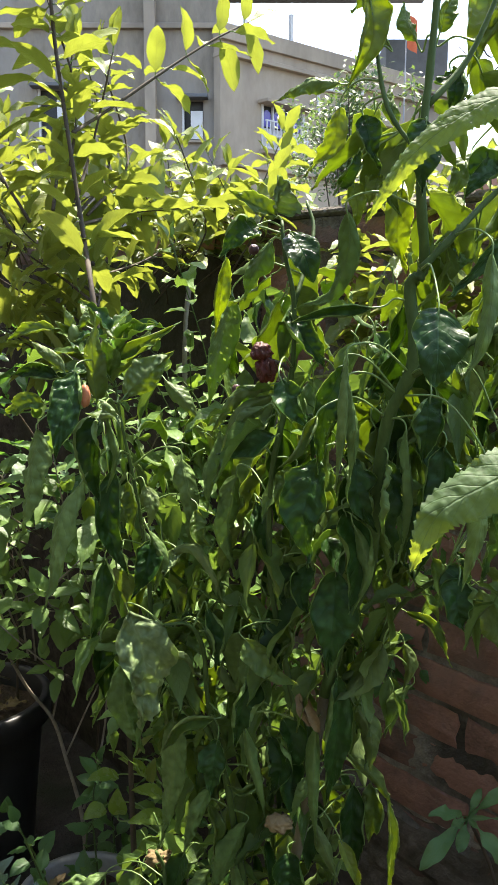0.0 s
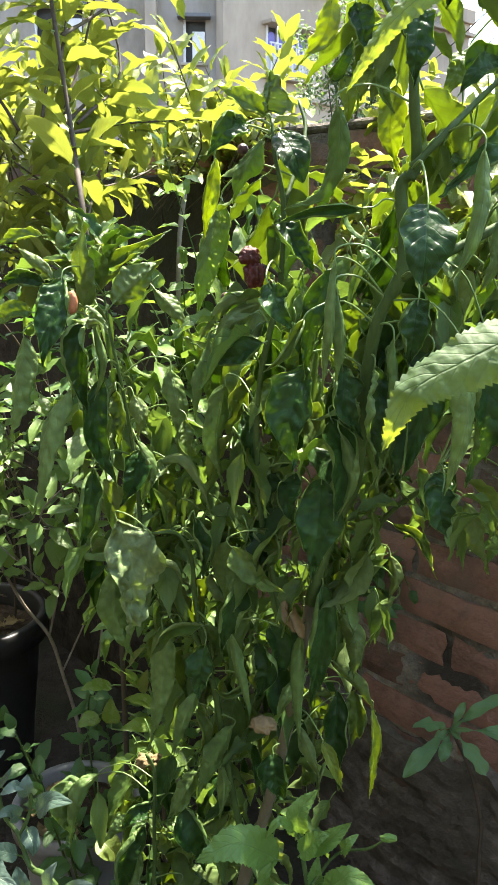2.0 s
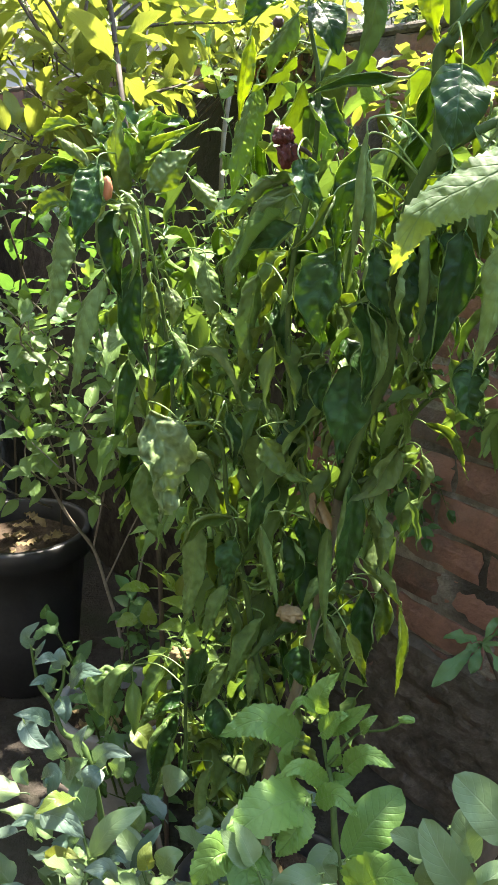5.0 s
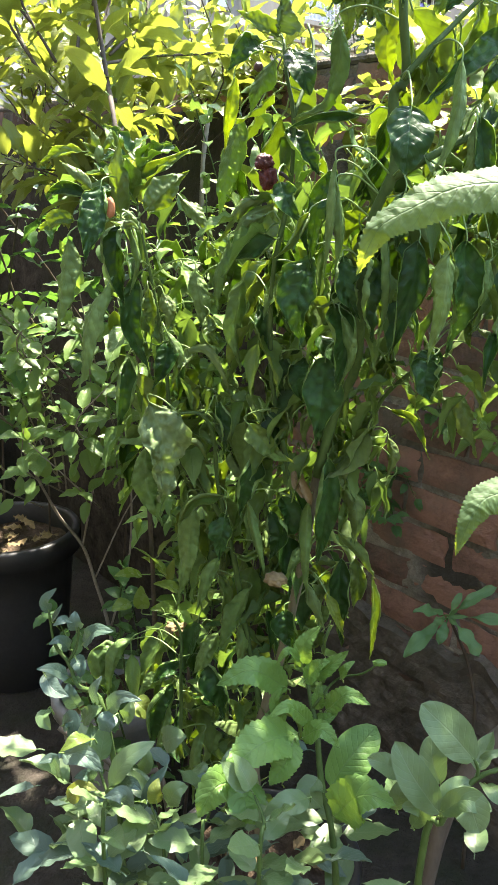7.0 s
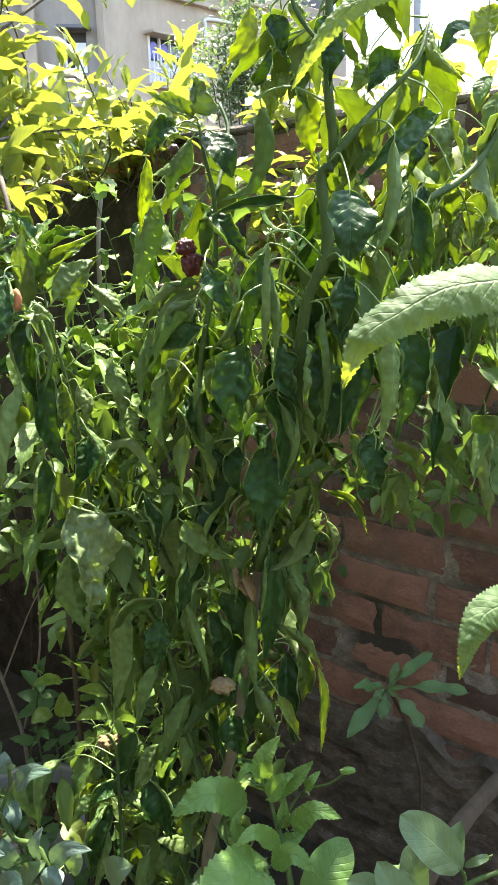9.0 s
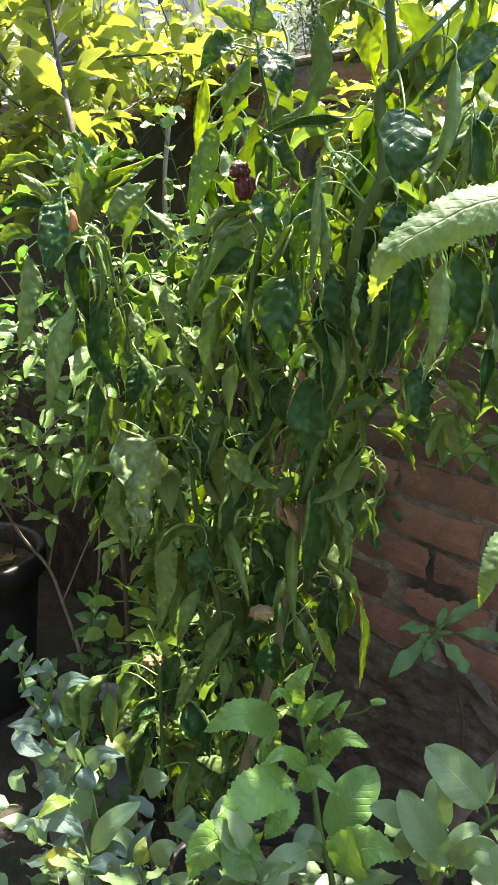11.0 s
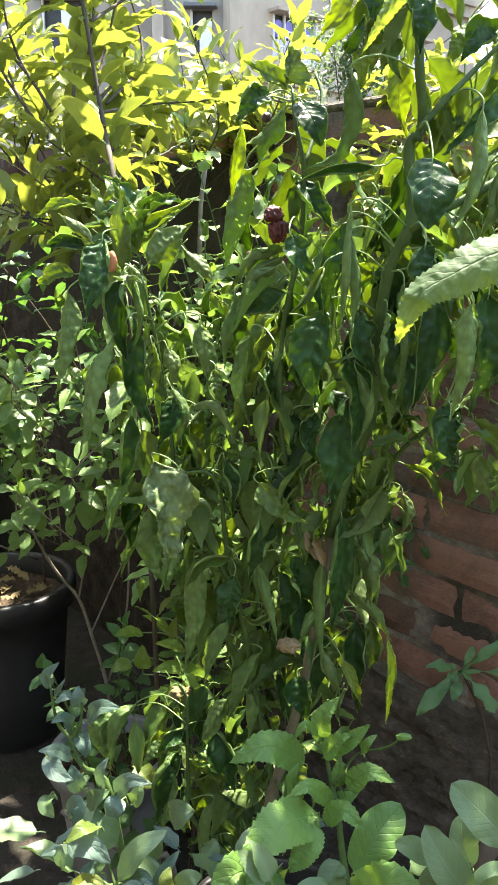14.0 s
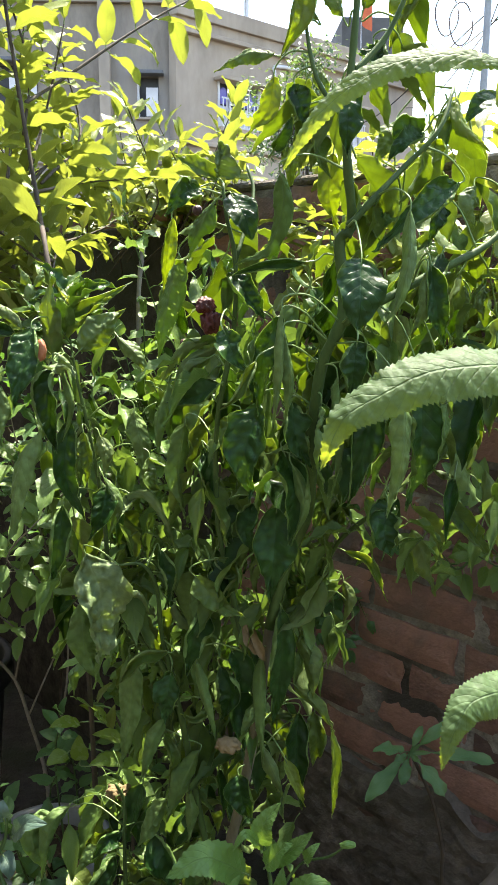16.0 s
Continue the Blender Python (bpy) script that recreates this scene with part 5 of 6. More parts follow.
# dense hanging clusters, each a stretch of the plant: x, y and z from and to, how many
for x0, x1, y0, y1, z0, z1, count in ((0.20, 0.44, 0.77, 0.90, 1.18, 1.44, 70), (0.08, 0.26, 0.84, 0.94, 1.04, 1.36, 70), (0.02, 0.24, 0.95, 1.03, 0.74, 1.04, 60), (-0.10, 0.10, 0.97, 1.06, 1.00, 1.34, 36), (0.24, 0.56, 0.77, 0.97, 1.42, 1.62, 60), (-0.06, 0.14, 1.02, 1.09, 0.45, 0.72, 40), (0.05, 0.31, 0.98, 1.14, 1.22, 1.50, 80), (0.30, 0.53, 0.95, 1.15, 1.24, 1.50, 50)):
    for k in range(count):
        a = rng.random() * 6.28
        out = Vector((math.cos(a), math.sin(a), 0))
        q = Vector((rng.uniform(x0, x1), rng.uniform(y0, y1), rng.uniform(z0, z1)))
        # kit_up also serves as the sunlit look, given to every third leaf
        young = z0 > 1.4 or k % 3 == 0
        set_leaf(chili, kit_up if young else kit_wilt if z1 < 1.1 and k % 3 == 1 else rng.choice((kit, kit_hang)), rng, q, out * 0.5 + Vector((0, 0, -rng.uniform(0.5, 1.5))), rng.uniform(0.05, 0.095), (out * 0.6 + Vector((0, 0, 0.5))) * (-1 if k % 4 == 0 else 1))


tip_at = Vector((-0.062, 0.95, 1.385))
for k in range(22):
    a = rng.random() * 6.28
    out = Vector((math.cos(a), math.sin(a) * 0.7, rng.uniform(-0.2, 0.9)))
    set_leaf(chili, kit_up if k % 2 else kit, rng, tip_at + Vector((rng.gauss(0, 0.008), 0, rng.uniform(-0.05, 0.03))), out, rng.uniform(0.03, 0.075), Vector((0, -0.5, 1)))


def leaf_mass(name, kit, rng, count, spot, size, hang, parent, label=""):
    """Leaves past counting, at the back of a plant, joined into one part."""
    base = Vector(parent.location)
    v, f, uv = [], [], []
    for k in range(count):
        me = rng.choice(kit)
        a = rng.random() * 6.28
        out = Vector((math.cos(a), math.sin(a), 0))
        y = (out * rng.uniform(0.3, 1.0) + Vector((0, 0, -rng.uniform(*hang)))).normalized()
        z = (out * 0.5 + Vector((0, 0, 0.6)))
        z = (z - y * z.dot(y)).normalized()
        rot = Matrix((y.cross(z), y, z)).transposed()
        s, p = rng.uniform(*size), Vector(spot(rng)) - base
        b = len(v)
        v += [p + rot @ (q.co * s) for q in me.vertices]
        f += [tuple(b + i for i in q.vertices) for q in me.polygons]
        flat = np.zeros((len(me.vertices), 2))
        for lp, uvd in zip(me.loops, me.uv_layers[0].data):
            flat[lp.vertex_index] = uvd.uv
        uv += [tuple(q) for q in flat]
    ob = child(name, mesh_of(name, v, f, kit[0].materials[0], uv), parent, label)
    return tagged(ob, kind="stuff")


kit2 = leaf_kit("leaf", 6, M_CHILI_IN, "chili", 35, W=0.42, fold=(0.2, 0.8), bend=(0.2, 1.2), wave=(0.1, 0.3), stalk=0.28, n=7, m=4, curl=(0.2, 0.8))
leaf_mass("foliage", kit2, rng, 240, lambda r: r.choice([q for q in STEMS[10:] if q.z < 1.42]) + Vector((r.gauss(0, 0.05), 0.03 + abs(r.gauss(0.0, 0.07)), r.gauss(0, 0.03))), (0.05, 0.09), (0.1, 1.5), chili, "inner drooping leaves")
leaf_mass("foliage", kit2, rng, 60, lambda r: (r.uniform(0.25, 0.58), r.uniform(0.78, 1.0), r.uniform(1.12, 1.42)), (0.05, 0.09), (0.1, 1.5), chili, "inner drooping leaves")


def wrinkled(name, at, size, mat, parent, label, seed, amp=0.35, folds=9):
    """A shrivelled pod: an egg with deep lengthwise creases."""
    bm = bmesh.new()
    bmesh.ops.create_icosphere(bm, subdivisions=4, radius=1.0)
    for v in bm.verts:
        d = v.co.normalized()
        a = math.atan2(d.y, d.x)
        r = 1 + amp * 0.35 * math.sin(folds * a + 3 * d.z + seed) * (1 - d.z * d.z) + amp * noise.noise(d * 2.2 + Vector((seed, 0, 0)))
        r += amp * 0.4 * noise.noise(d * 6 + Vector((0, seed, 0)))
        v.co = Vector((d.x * size[0], d.y * size[1], d.z * size[2])) * r
    ob = part(name, bm, mat, parent, label, True)
    ob.location = Vector(at) - Vector(parent.location)
    return ob


# shrivelled red pods, an orange pod, withered leaves
wrinkled("pod", (0.1171, 0.797, 1.384), (0.0092, 0.0095, 0.0130), M_REDPOD, chili, "shrivelled dark red chilli pod", 1)
wrinkled("pod", (0.1119, 0.797, 1.4000), (0.0098, 0.0095, 0.0085), M_REDPOD, chili, "shrivelled dark red chilli pod", 2)
v, f = tube_data(spline([(0.119, 0.797, 1.392), (0.132, 0.80, 1.388), (0.141, 0.80, 1.380)], 4), 0.003, 0.0016, 6)
child("pod_stalk", mesh_of("pod_stalk", [q - Vector(chili.location) for q in v], f, M_DTWIG), chili)
wrinkled("pod", (-0.0716, 0.865, 1.349), (0.0058, 0.0058, 0.012), M_BUD, chili, "small orange chilli pod", 3, 0.1, 3)
wrinkled("pod", (0.1347, 0.82, 0.8916), (0.014, 0.012, 0.009), M_DEAD, chili, "withered brown fruit end", 5, 0.25, 7)
wrinkled("flower_bud", (-0.096, 0.93, 1.411), (0.006, 0.006, 0.010), M_CHILI_PALE, chili, "pale drooping flower bud", 6, 0.1, 5)
for k, (b, t, w) in enumerate((((0.157, 0.832, 1.036), (0.1765, 0.828, 0.9935), 0.017), ((0.156, 0.830, 1.037), (0.170, 0.822, 1.004), 0.013))):
    place_leaf(chili, b, t, w, M_DEAD, "ovate", roll=30 * k, fold=0.5, bend=1.6, wave=0.15, curl=0.5, n=18, name="withered_leaf", label="curled dry brown leaf")
wrinkled("withered_leaf", (-0.0217, 1.02, 0.699), (0.017, 0.011, 0.009), M_DEAD, chili, "crumpled dry brown leaf", 14, 0.5, 7)
wrinkled("withered_leaf", (-0.003, 1.02, 0.681), (0.008, 0.009, 0.014), M_DEAD, chili, "crumpled dry brown leaf", 15, 0.5, 5)
wrinkled("pod", (0.104, 0.80, 1.495), (0.005, 0.005, 0.005), M_DARKPOD, chili, "small dark brown dried pod", 21, 0.08, 4)
wrinkled("pod", (0.086, 0.88, 1.355), (0.005, 0.005, 0.006), M_DARKPOD, chili, "small dark brown dried pod", 22, 0.08, 4)
wrinkled("withered_leaf", (0.236, 0.90, 1.033), (0.017, 0.010, 0.010), M_CHILI_PALE, chili, "curled pale dried leaf", 23, 0.5, 6)


# ---- yellow-green shrub above the wall ----
yrng = random.Random(77)
ysh = thing("yellow_shrub", (-0.1, 1.30, 0), "tall shrub with sunlit yellow-green pointed leaves", "shrub", "yellow-green shrubs")
ykit = leaf_kit("leaf", 10, M_YELLOW, "lance", 51, W=0.42, fold=(0.1, 0.35), bend=(0.2, 0.9), stalk=0.12, n=8, m=4)
shoot(ysh, ykit, yrng, [(-0.10, 1.30, 0.0), (-0.09, 1.22, 0.7), (-0.10, 1.15, 1.25), (-0.117, 1.15, 1.449), (-0.147, 1.25, 1.531), (-0.171, 1.3, 1.641), (-0.189, 1.32, 1.751), (-0.205, 1.34, 1.868), (-0.211, 1.35, 2.0)], 0.085, 0.0052, 0.0026, M_DTWIG, 0.035, 0.74, 0.9, 0.5, 0.1)
shoot(ysh, ykit, yrng, [(-0.177, 1.33, 1.70), (-0.144, 1.42, 1.748), (-0.046, 1.5, 1.838), (0.029, 1.55, 1.898), (0.087, 1.6, 1.941)], 0.09, 0.003, 0.0015, M_DTWIG, 0.035, 0.5, 0.9, 0.35, 0.2)
shoot(ysh, ykit, yrng, [(-0.16, 1.29, 1.56), (-0.112, 1.5, 1.60), (-0.021, 1.62, 1.622), (0.043, 1.7, 1.644), (0.133, 1.75, 1.635)], 0.09, 0.003, 0.0015, M_DTWIG, 0.03, 0.3, 0.9, 0.2, 0.2)
shoot(ysh, ykit, yrng, [(-0.13, 1.22, 1.50), (-0.18, 1.5, 1.49), (-0.123, 1.7, 1.525), (-0.069, 1.8, 1.57)], 0.088, 0.003, 0.0015, M_DTWIG, 0.035, 0.35, 0.9, 0.3, 0.2)
ROOTS = [(-0.72, 2.2, 0), (-0.35, 2.15, 0), (-0.55, 2.05, 0), (-0.1, 2.0, 0)]
for k in range(46):
    x = yrng.uniform(-0.85, 0.14)
    y = yrng.uniform(1.7, 2.1)
    z = 1.55 + 0.09 * yrng.random()
    rx, ry, rz = ROOTS[k % 4]
    low = (x * 0.85 + rx * 0.15, y + 0.05, z - 0.12)
    end = (x + yrng.uniform(-0.12, 0.14), y + yrng.uniform(-0.2, 0.15), z + yrng.uniform(0.06, 0.22))
    pts = [low, (x, y, z), end]
    if k < 4:
        pts = [(rx, ry, 0), (rx * 0.95, ry, 0.8)] + pts
    shoot(ysh, ykit, yrng, pts, yrng.uniform(0.07, 0.098), 0.004 if k < 4 else 0.002, 0.0012, M_DTWIG, 0.028, 0.3 if k > 3 else 0.85, 0.9, 0.15, 0.25, per=4)
# low leafy side shoots in front of the wall
for k in range(12):
    x, y, z = yrng.uniform(-0.42, -0.14), yrng.uniform(1.28, 1.52), yrng.uniform(1.38, 1.52)
    shoot(ysh, ykit, yrng, [(-0.12, 1.2, z - 0.06), (x * 0.6 - 0.05, y, z - 0.02), (x, y + yrng.uniform(-0.06, 0.06), z + yrng.uniform(-0.03, 0.06))], yrng.uniform(0.07, 0.095), 0.0025, 0.0012, M_DTWIG, 0.034, 0.35, 0.9, 0.3, 0.2, per=4)
# shoots of the left stem that rise past the wall
for k in range(9):
    x, y, z = yrng.uniform(-0.42, -0.12), yrng.uniform(1.3, 1.6), yrng.uniform(1.62, 1.78)
    shoot(ysh, ykit, yrng, [(x * 0.5 - 0.09, 1.32, z - 0.12), (x, y, z), (x + yrng.uniform(-0.06, 0.04), y, z + yrng.uniform(0.10, 0.22))], yrng.uniform(0.075, 0.098), 0.003, 0.0012, M_DTWIG, 0.034, 0.25, 0.9, 0.4, 0.2, per=4)
rsh = thing("yellow_shrub", (0.55, 1.75, 0), "shrub with bright yellow-green leaves growing behind the wall", "shrub", "yellow-green shrubs")
for k in range(18):
    x = yrng.uniform(0.15, 0.75)
    y = 1.72 - (x - 0.45) * 1.0 + yrng.uniform(0.15, 0.35)
    z = yrng.uniform(1.45, 1.62)
    pts = [(0.55 + 0.3 * (x - 0.5), 1.85 - (x - 0.45), 0.0 if k == 0 else 1.0), (x, y, z - 0.15), (x + yrng.uniform(-0.08, 0.08), y - 0.1, z + 0.14)]
    shoot(rsh, ykit, yrng, pts, yrng.uniform(0.07, 0.09), 0.004, 0.0012, M_DTWIG, 0.034, 0.72, 0.9, 0.25, 0.25, per=4)

leaf_mass("foliage", ykit, yrng, 210, lambda r: (lambda x: (x, 1.50 - (x - 0.45) * 1.1 - r.uniform(-0.25, 0.10), r.uniform(1.46, 1.72)))(r.uniform(0.22, 0.8)), (0.06, 0.09), (-0.3, 0.6), rsh, "yellow-green leaves hanging over the wall")

leaf_mass("foliage", ykit, yrng, 270, lambda r: (lambda x: (x, 1.50 - (x - 0.45) * 1.1 - r.uniform(0.05, 0.2), r.uniform(1.30, 1.56)))(r.uniform(0.26, 0.66)), (0.055, 0.085), (-0.2, 0.7), rsh, "yellow-green leaves hanging over the wall")

# ---- climbing vine on a pale cane ----
vrng = random.Random(12)
vine = thing("climbing_vine", (-0.03, 1.5, 0), "vine with small rounded leaves climbing a pale cane", "vine")
vkit = leaf_kit("leaf", 8, M_SMALL, "ovate", 61, W=0.62, fold=(0.05, 0.3), bend=(0.1, 0.9), stalk=0.35, n=7, m=4)
stem(vine, [(-0.03, 1.5, 0), (-0.028, 1.5, 0.8), (-0.024, 1.5, 1.237), (-0.022, 1.5, 1.40), (-0.01, 1.5, 1.50)], 0.006, 0.004, M_TWIG, "cane", "pale dry cane")
for k in range(20):
    z0 = vrng.uniform(0.5, 1.38)
    x0, y0 = -0.03 + vrng.uniform(-0.02, 0.02), 1.5
    pts = [(x0, y0, z0 - 0.2 if k else 0.0), (x0 + vrng.uniform(-0.04, 0.06), y0 - 0.03, z0), (x0 + vrng.uniform(-0.10, 0.12), y0 - vrng.uniform(0, 0.12), z0 + vrng.uniform(0.12, 0.28))]
    shoot(vine, vkit, vrng, pts, 0.052, 0.002, 0.001, M_STEM, 0.022, 0.1, 1.0, 0.5, 0.3, whorl=1)

# ---- pale-twigged shrub by the black tub ----
srng = random.Random(40)
sh = thing("twiggy_shrub", (-0.30, 1.8, 0), "loose shrub with pale bare twigs and small green leaves", "shrub")
skit = leaf_kit("leaf", 8, M_SMALL, "ovate", 71, W=0.55, fold=(0.05, 0.35), bend=(0.1, 0.8), stalk=0.2, n=7, m=4)
stem(sh, [(-0.30, 1.8, 0), (-0.303, 1.8, 0.215), (-0.338, 1.8, 0.377), (-0.367, 1.8, 0.48), (-0.419, 1.78, 0.571), (-0.468, 1.75, 0.706), (-0.50, 1.74, 0.80)], 0.0056, 0.0025, M_TWIG, "twig", "pale bare twig")
stem(sh, [(-0.367, 1.8, 0.478), (-0.350, 1.81, 0.56), (-0.334, 1.82, 0.645), (-0.307, 1.83, 0.80)], 0.0031, 0.0019, M_TWIG, "twig")
stem(sh, [(-0.337, 1.8, 0.39), (-0.268, 1.85, 0.542), (-0.22, 1.88, 0.62)], 0.0025, 0.0015, M_TWIG, "twig")
stem(sh, [(-0.30, 1.8, 0.25), (-0.25, 1.83, 0.45), (-0.24, 1.85, 0.75), (-0.22, 1.85, 1.0)], 0.0031, 0.0019, M_TWIG, "twig")
for k in range(34):
    x, z = srng.uniform(-0.65, -0.05), srng.uniform(0.80, 1.18)
    y = srng.uniform(1.45, 1.85)
    pts = [(x * 0.75 - 0.08, 1.75, z - 0.2), (x, y, z - 0.05), (x + srng.uniform(-0.09, 0.09), y - srng.uniform(0.02, 0.12), z + srng.uniform(-0.02, 0.08))]
    shoot(sh, skit, srng, pts, srng.uniform(0.05, 0.072), 0.0025, 0.001, M_TWIG, 0.026, 0.35, 1.0, 0.3, 0.3, whorl=1, per=4)
lsh = thing("low_shrub", (-0.08, 1.5, 0), "low shaded shrub with rounded dark green leaves", "shrub")
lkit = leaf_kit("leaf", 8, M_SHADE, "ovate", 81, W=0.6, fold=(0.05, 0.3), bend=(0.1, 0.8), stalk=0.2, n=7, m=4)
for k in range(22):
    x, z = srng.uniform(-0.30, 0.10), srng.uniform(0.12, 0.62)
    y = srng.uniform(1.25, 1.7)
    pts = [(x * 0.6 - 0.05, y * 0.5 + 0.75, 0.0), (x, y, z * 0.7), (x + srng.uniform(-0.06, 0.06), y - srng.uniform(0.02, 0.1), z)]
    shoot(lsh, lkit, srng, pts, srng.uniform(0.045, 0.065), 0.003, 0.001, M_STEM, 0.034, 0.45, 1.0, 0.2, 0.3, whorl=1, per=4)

stem(lsh, [(-0.06, 1.40, 0), (-0.035, 1.30, 0.25), (-0.032, 1.27, 0.412), (-0.032, 1.26, 0.524), (-0.034, 1.25, 0.607), (-0.046, 1.26, 0.66), (-0.064, 1.27, 0.694)], 0.004, 0.0018, M_DTWIG)


def glossy(base, tip, width, fold=0.2, mat=M_GLOSS):
    place_leaf(lsh, base, tip, width, mat, "ovate", fold=fold, bend=0.6, wave=0.06, n=14, m=6, face=(0, -0.6, 1), root=(-0.034, 1.25, base[2] - 0.03))


glossy((-0.034, 1.22, 0.624), (-0.089, 1.17, 0.648), 0.032, fold=.2)
glossy((-0.041, 1.24, 0.649), (-0.087, 1.2, 0.684), 0.028, fold=.25)
glossy((-0.068, 1.25, 0.678), (-0.11, 1.22, 0.728), 0.024, fold=.3)
glossy((-0.086, 1.26, 0.711), (-0.055, 1.24, 0.757), 0.018, fold=.3, mat=M_YELLOW)
glossy((-0.018, 1.22, 0.603), (0.031, 1.2, 0.679), 0.030, fold=.2)
glossy((0.003, 1.26, 0.697), (0.026, 1.25, 0.731), 0.022, fold=.25)
glossy((-0.004, 1.25, 0.644), (0.026, 1.23, 0.684), 0.022, fold=.25)
glossy((-0.12, 1.27, 0.667), (-0.162, 1.22, 0.687), 0.029, fold=.2)
glossy((-0.12, 1.27, 0.594), (-0.12, 1.26, 0.65), 0.032, fold=.2)
glossy((-0.145, 1.28, 0.602), (-0.176, 1.25, 0.599), 0.032, fold=.2)
glossy((-0.064, 1.25, 0.667), (-0.054, 1.25, 0.712), 0.020, fold=.3, mat=M_YELLOW)
glossy((-0.028, 1.2, 0.597), (0.021, 1.15, 0.593), 0.036, fold=.2)
glossy((-0.044, 1.22, 0.585), (-0.076, 1.16, 0.596), 0.030, fold=.2)
leaf_mass("foliage", skit, srng, 110, lambda r: (r.uniform(-0.12, 0.22), r.uniform(1.15, 1.5), r.uniform(0.5, 1.3)), (0.04, 0.07), (-0.3, 0.7), sh, "small green leaves in the gap")

# dark leaves added to blacken the hollow and hide the bricks behind
leaf_mass("foliage", lkit, srng, 400, lambda r: (lambda x: (x, r.uniform(1.75, 2.2), r.uniform(0.78 if x < -0.2 else 0.15, 1.45 if x < -0.25 else 1.28)))(r.uniform(-1.0, 0.14)), (0.05, 0.09), (-0.2, 0.9), lsh, "dark background foliage added to deepen the shade")

# ---- shrub in front of the wall, behind the chilli ----
bsh = thing("wall_shrub", (0.62, 1.335, 1.0), "shrub with grey-green pointed leaves rooted in the brick wall", "shrub")
for k in range(10):
    x = srng.uniform(0.42, 0.72)
    y = 1.42 - (x - 0.45) * 1.0 - srng.uniform(0.08, 0.2)
    z = srng.uniform(0.98, 1.30)
    pts = [(0.62, 1.345, 1.0), (x * 0.6 + 0.25, y * 0.6 + 0.52, z - 0.06), (x - srng.uniform(-0.02, 0.1), y - 0.06, z)]
    shoot(bsh, skit, srng, pts, srng.uniform(0.045, 0.062), 0.003, 0.001, M_STEM, 0.024, 0.5, 1.0, 0.3, 0.3, whorl=1, per=4)

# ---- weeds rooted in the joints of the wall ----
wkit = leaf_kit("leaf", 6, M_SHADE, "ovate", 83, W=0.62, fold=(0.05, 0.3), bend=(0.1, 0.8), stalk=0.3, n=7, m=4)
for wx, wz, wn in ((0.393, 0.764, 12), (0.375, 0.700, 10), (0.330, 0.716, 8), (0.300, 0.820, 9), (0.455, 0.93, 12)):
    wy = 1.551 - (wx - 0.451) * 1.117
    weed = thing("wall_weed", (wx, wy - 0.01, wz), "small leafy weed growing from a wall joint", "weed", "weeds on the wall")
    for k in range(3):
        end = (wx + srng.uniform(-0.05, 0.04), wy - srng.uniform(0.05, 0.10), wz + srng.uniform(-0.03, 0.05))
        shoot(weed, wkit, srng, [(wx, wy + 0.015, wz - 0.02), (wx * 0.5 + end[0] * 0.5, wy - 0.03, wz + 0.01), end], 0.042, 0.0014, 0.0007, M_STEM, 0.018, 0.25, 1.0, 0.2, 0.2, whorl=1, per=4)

# ---- seedling at the foot of the wall ----
seed = thing("seedling", (0.545, 1.275, 0), "young spurge seedling with narrow spoon-shaped leaves", "plant")
stem(seed, [(0.545, 1.275, 0), (0.54, 1.27, 0.2), (0.534, 1.27, 0.35), (0.533, 1.27, 0.40), (0.52, 1.27, 0.462), (0.500, 1.265, 0.526), (0.465, 1.26, 0.60)], 0.0042, 0.0028, M_DTWIG, "stem", "thin brownish stem")


def spurge_leaf(tip, width, mat=M_SPURGE):
    place_leaf(seed, (0.462, 1.26, 0.602), tip, width, mat, "spoon", fold=0.2, bend=0.8, wave=0.5, face=(0, -0.6, 1), n=12, m=4)


spurge_leaf((0.61, 1.24, 0.593), 0.024)
spurge_leaf((0.55, 1.27, 0.663), 0.022)
spurge_leaf((0.388, 1.22, 0.634), 0.022)
spurge_leaf((0.374, 1.2, 0.55), 0.029)
spurge_leaf((0.514, 1.21, 0.55), 0.028)
spurge_leaf((0.488, 1.28, 0.644), 0.015)
spurge_leaf((0.431, 1.24, 0.597), 0.016)
spurge_leaf((0.529, 1.28, 0.639), 0.016)
spurge_leaf((0.44, 1.22, 0.567), 0.021)
FORE = {"b": M_BLUE, "o": M_OBLONG, "y": M_YELLOW, "t": M_TOOTH, "r": M_ROUGH}


def fore_leaf(parent, pts, width, cover, fold, kind):
    """A leaf of one of the plants in front: b grey-green, o oblong, y yellow, t toothed, r rough and saw-edged."""
    seed = int(pts[0][0] * 79190 + pts[0][1] * 10472 + pts[0][2] * 129970)
    rng = random.Random(seed)
    saw = kind == "saw"
    teeth = 44 if saw else 15 if cover == "t" and kind == "ovate" else 0
    root = None if saw else Vector(pts[0]) + Vector((0.004, 0.008, -0.012))
    rib_leaf(parent, pts, width, FORE[cover], "ovate" if saw else kind, fold, (0.15, -0.8, 0.75) if saw else (rng.uniform(-0.3, 0.3), -0.75, 0.8), 0, rng.uniform(-0.3, 0.3) * (not saw),
             0.05, -0.12 if saw else 0.1, teeth, 176 if saw else 60 if teeth else 18, 8, root=root, seed=seed)


# ---- rough-leaved plant beside the camera ----
rough = thing("rough_leaved_plant", (0.44, 0.40, 0), "plant with large pale green saw-edged leaves", "plant")
stem(rough, [(0.44, 0.40, 0), (0.44, 0.40, 0.8), (0.43, 0.40, 1.3), (0.42, 0.40, 1.65)], 0.008, 0.004, M_STEM)

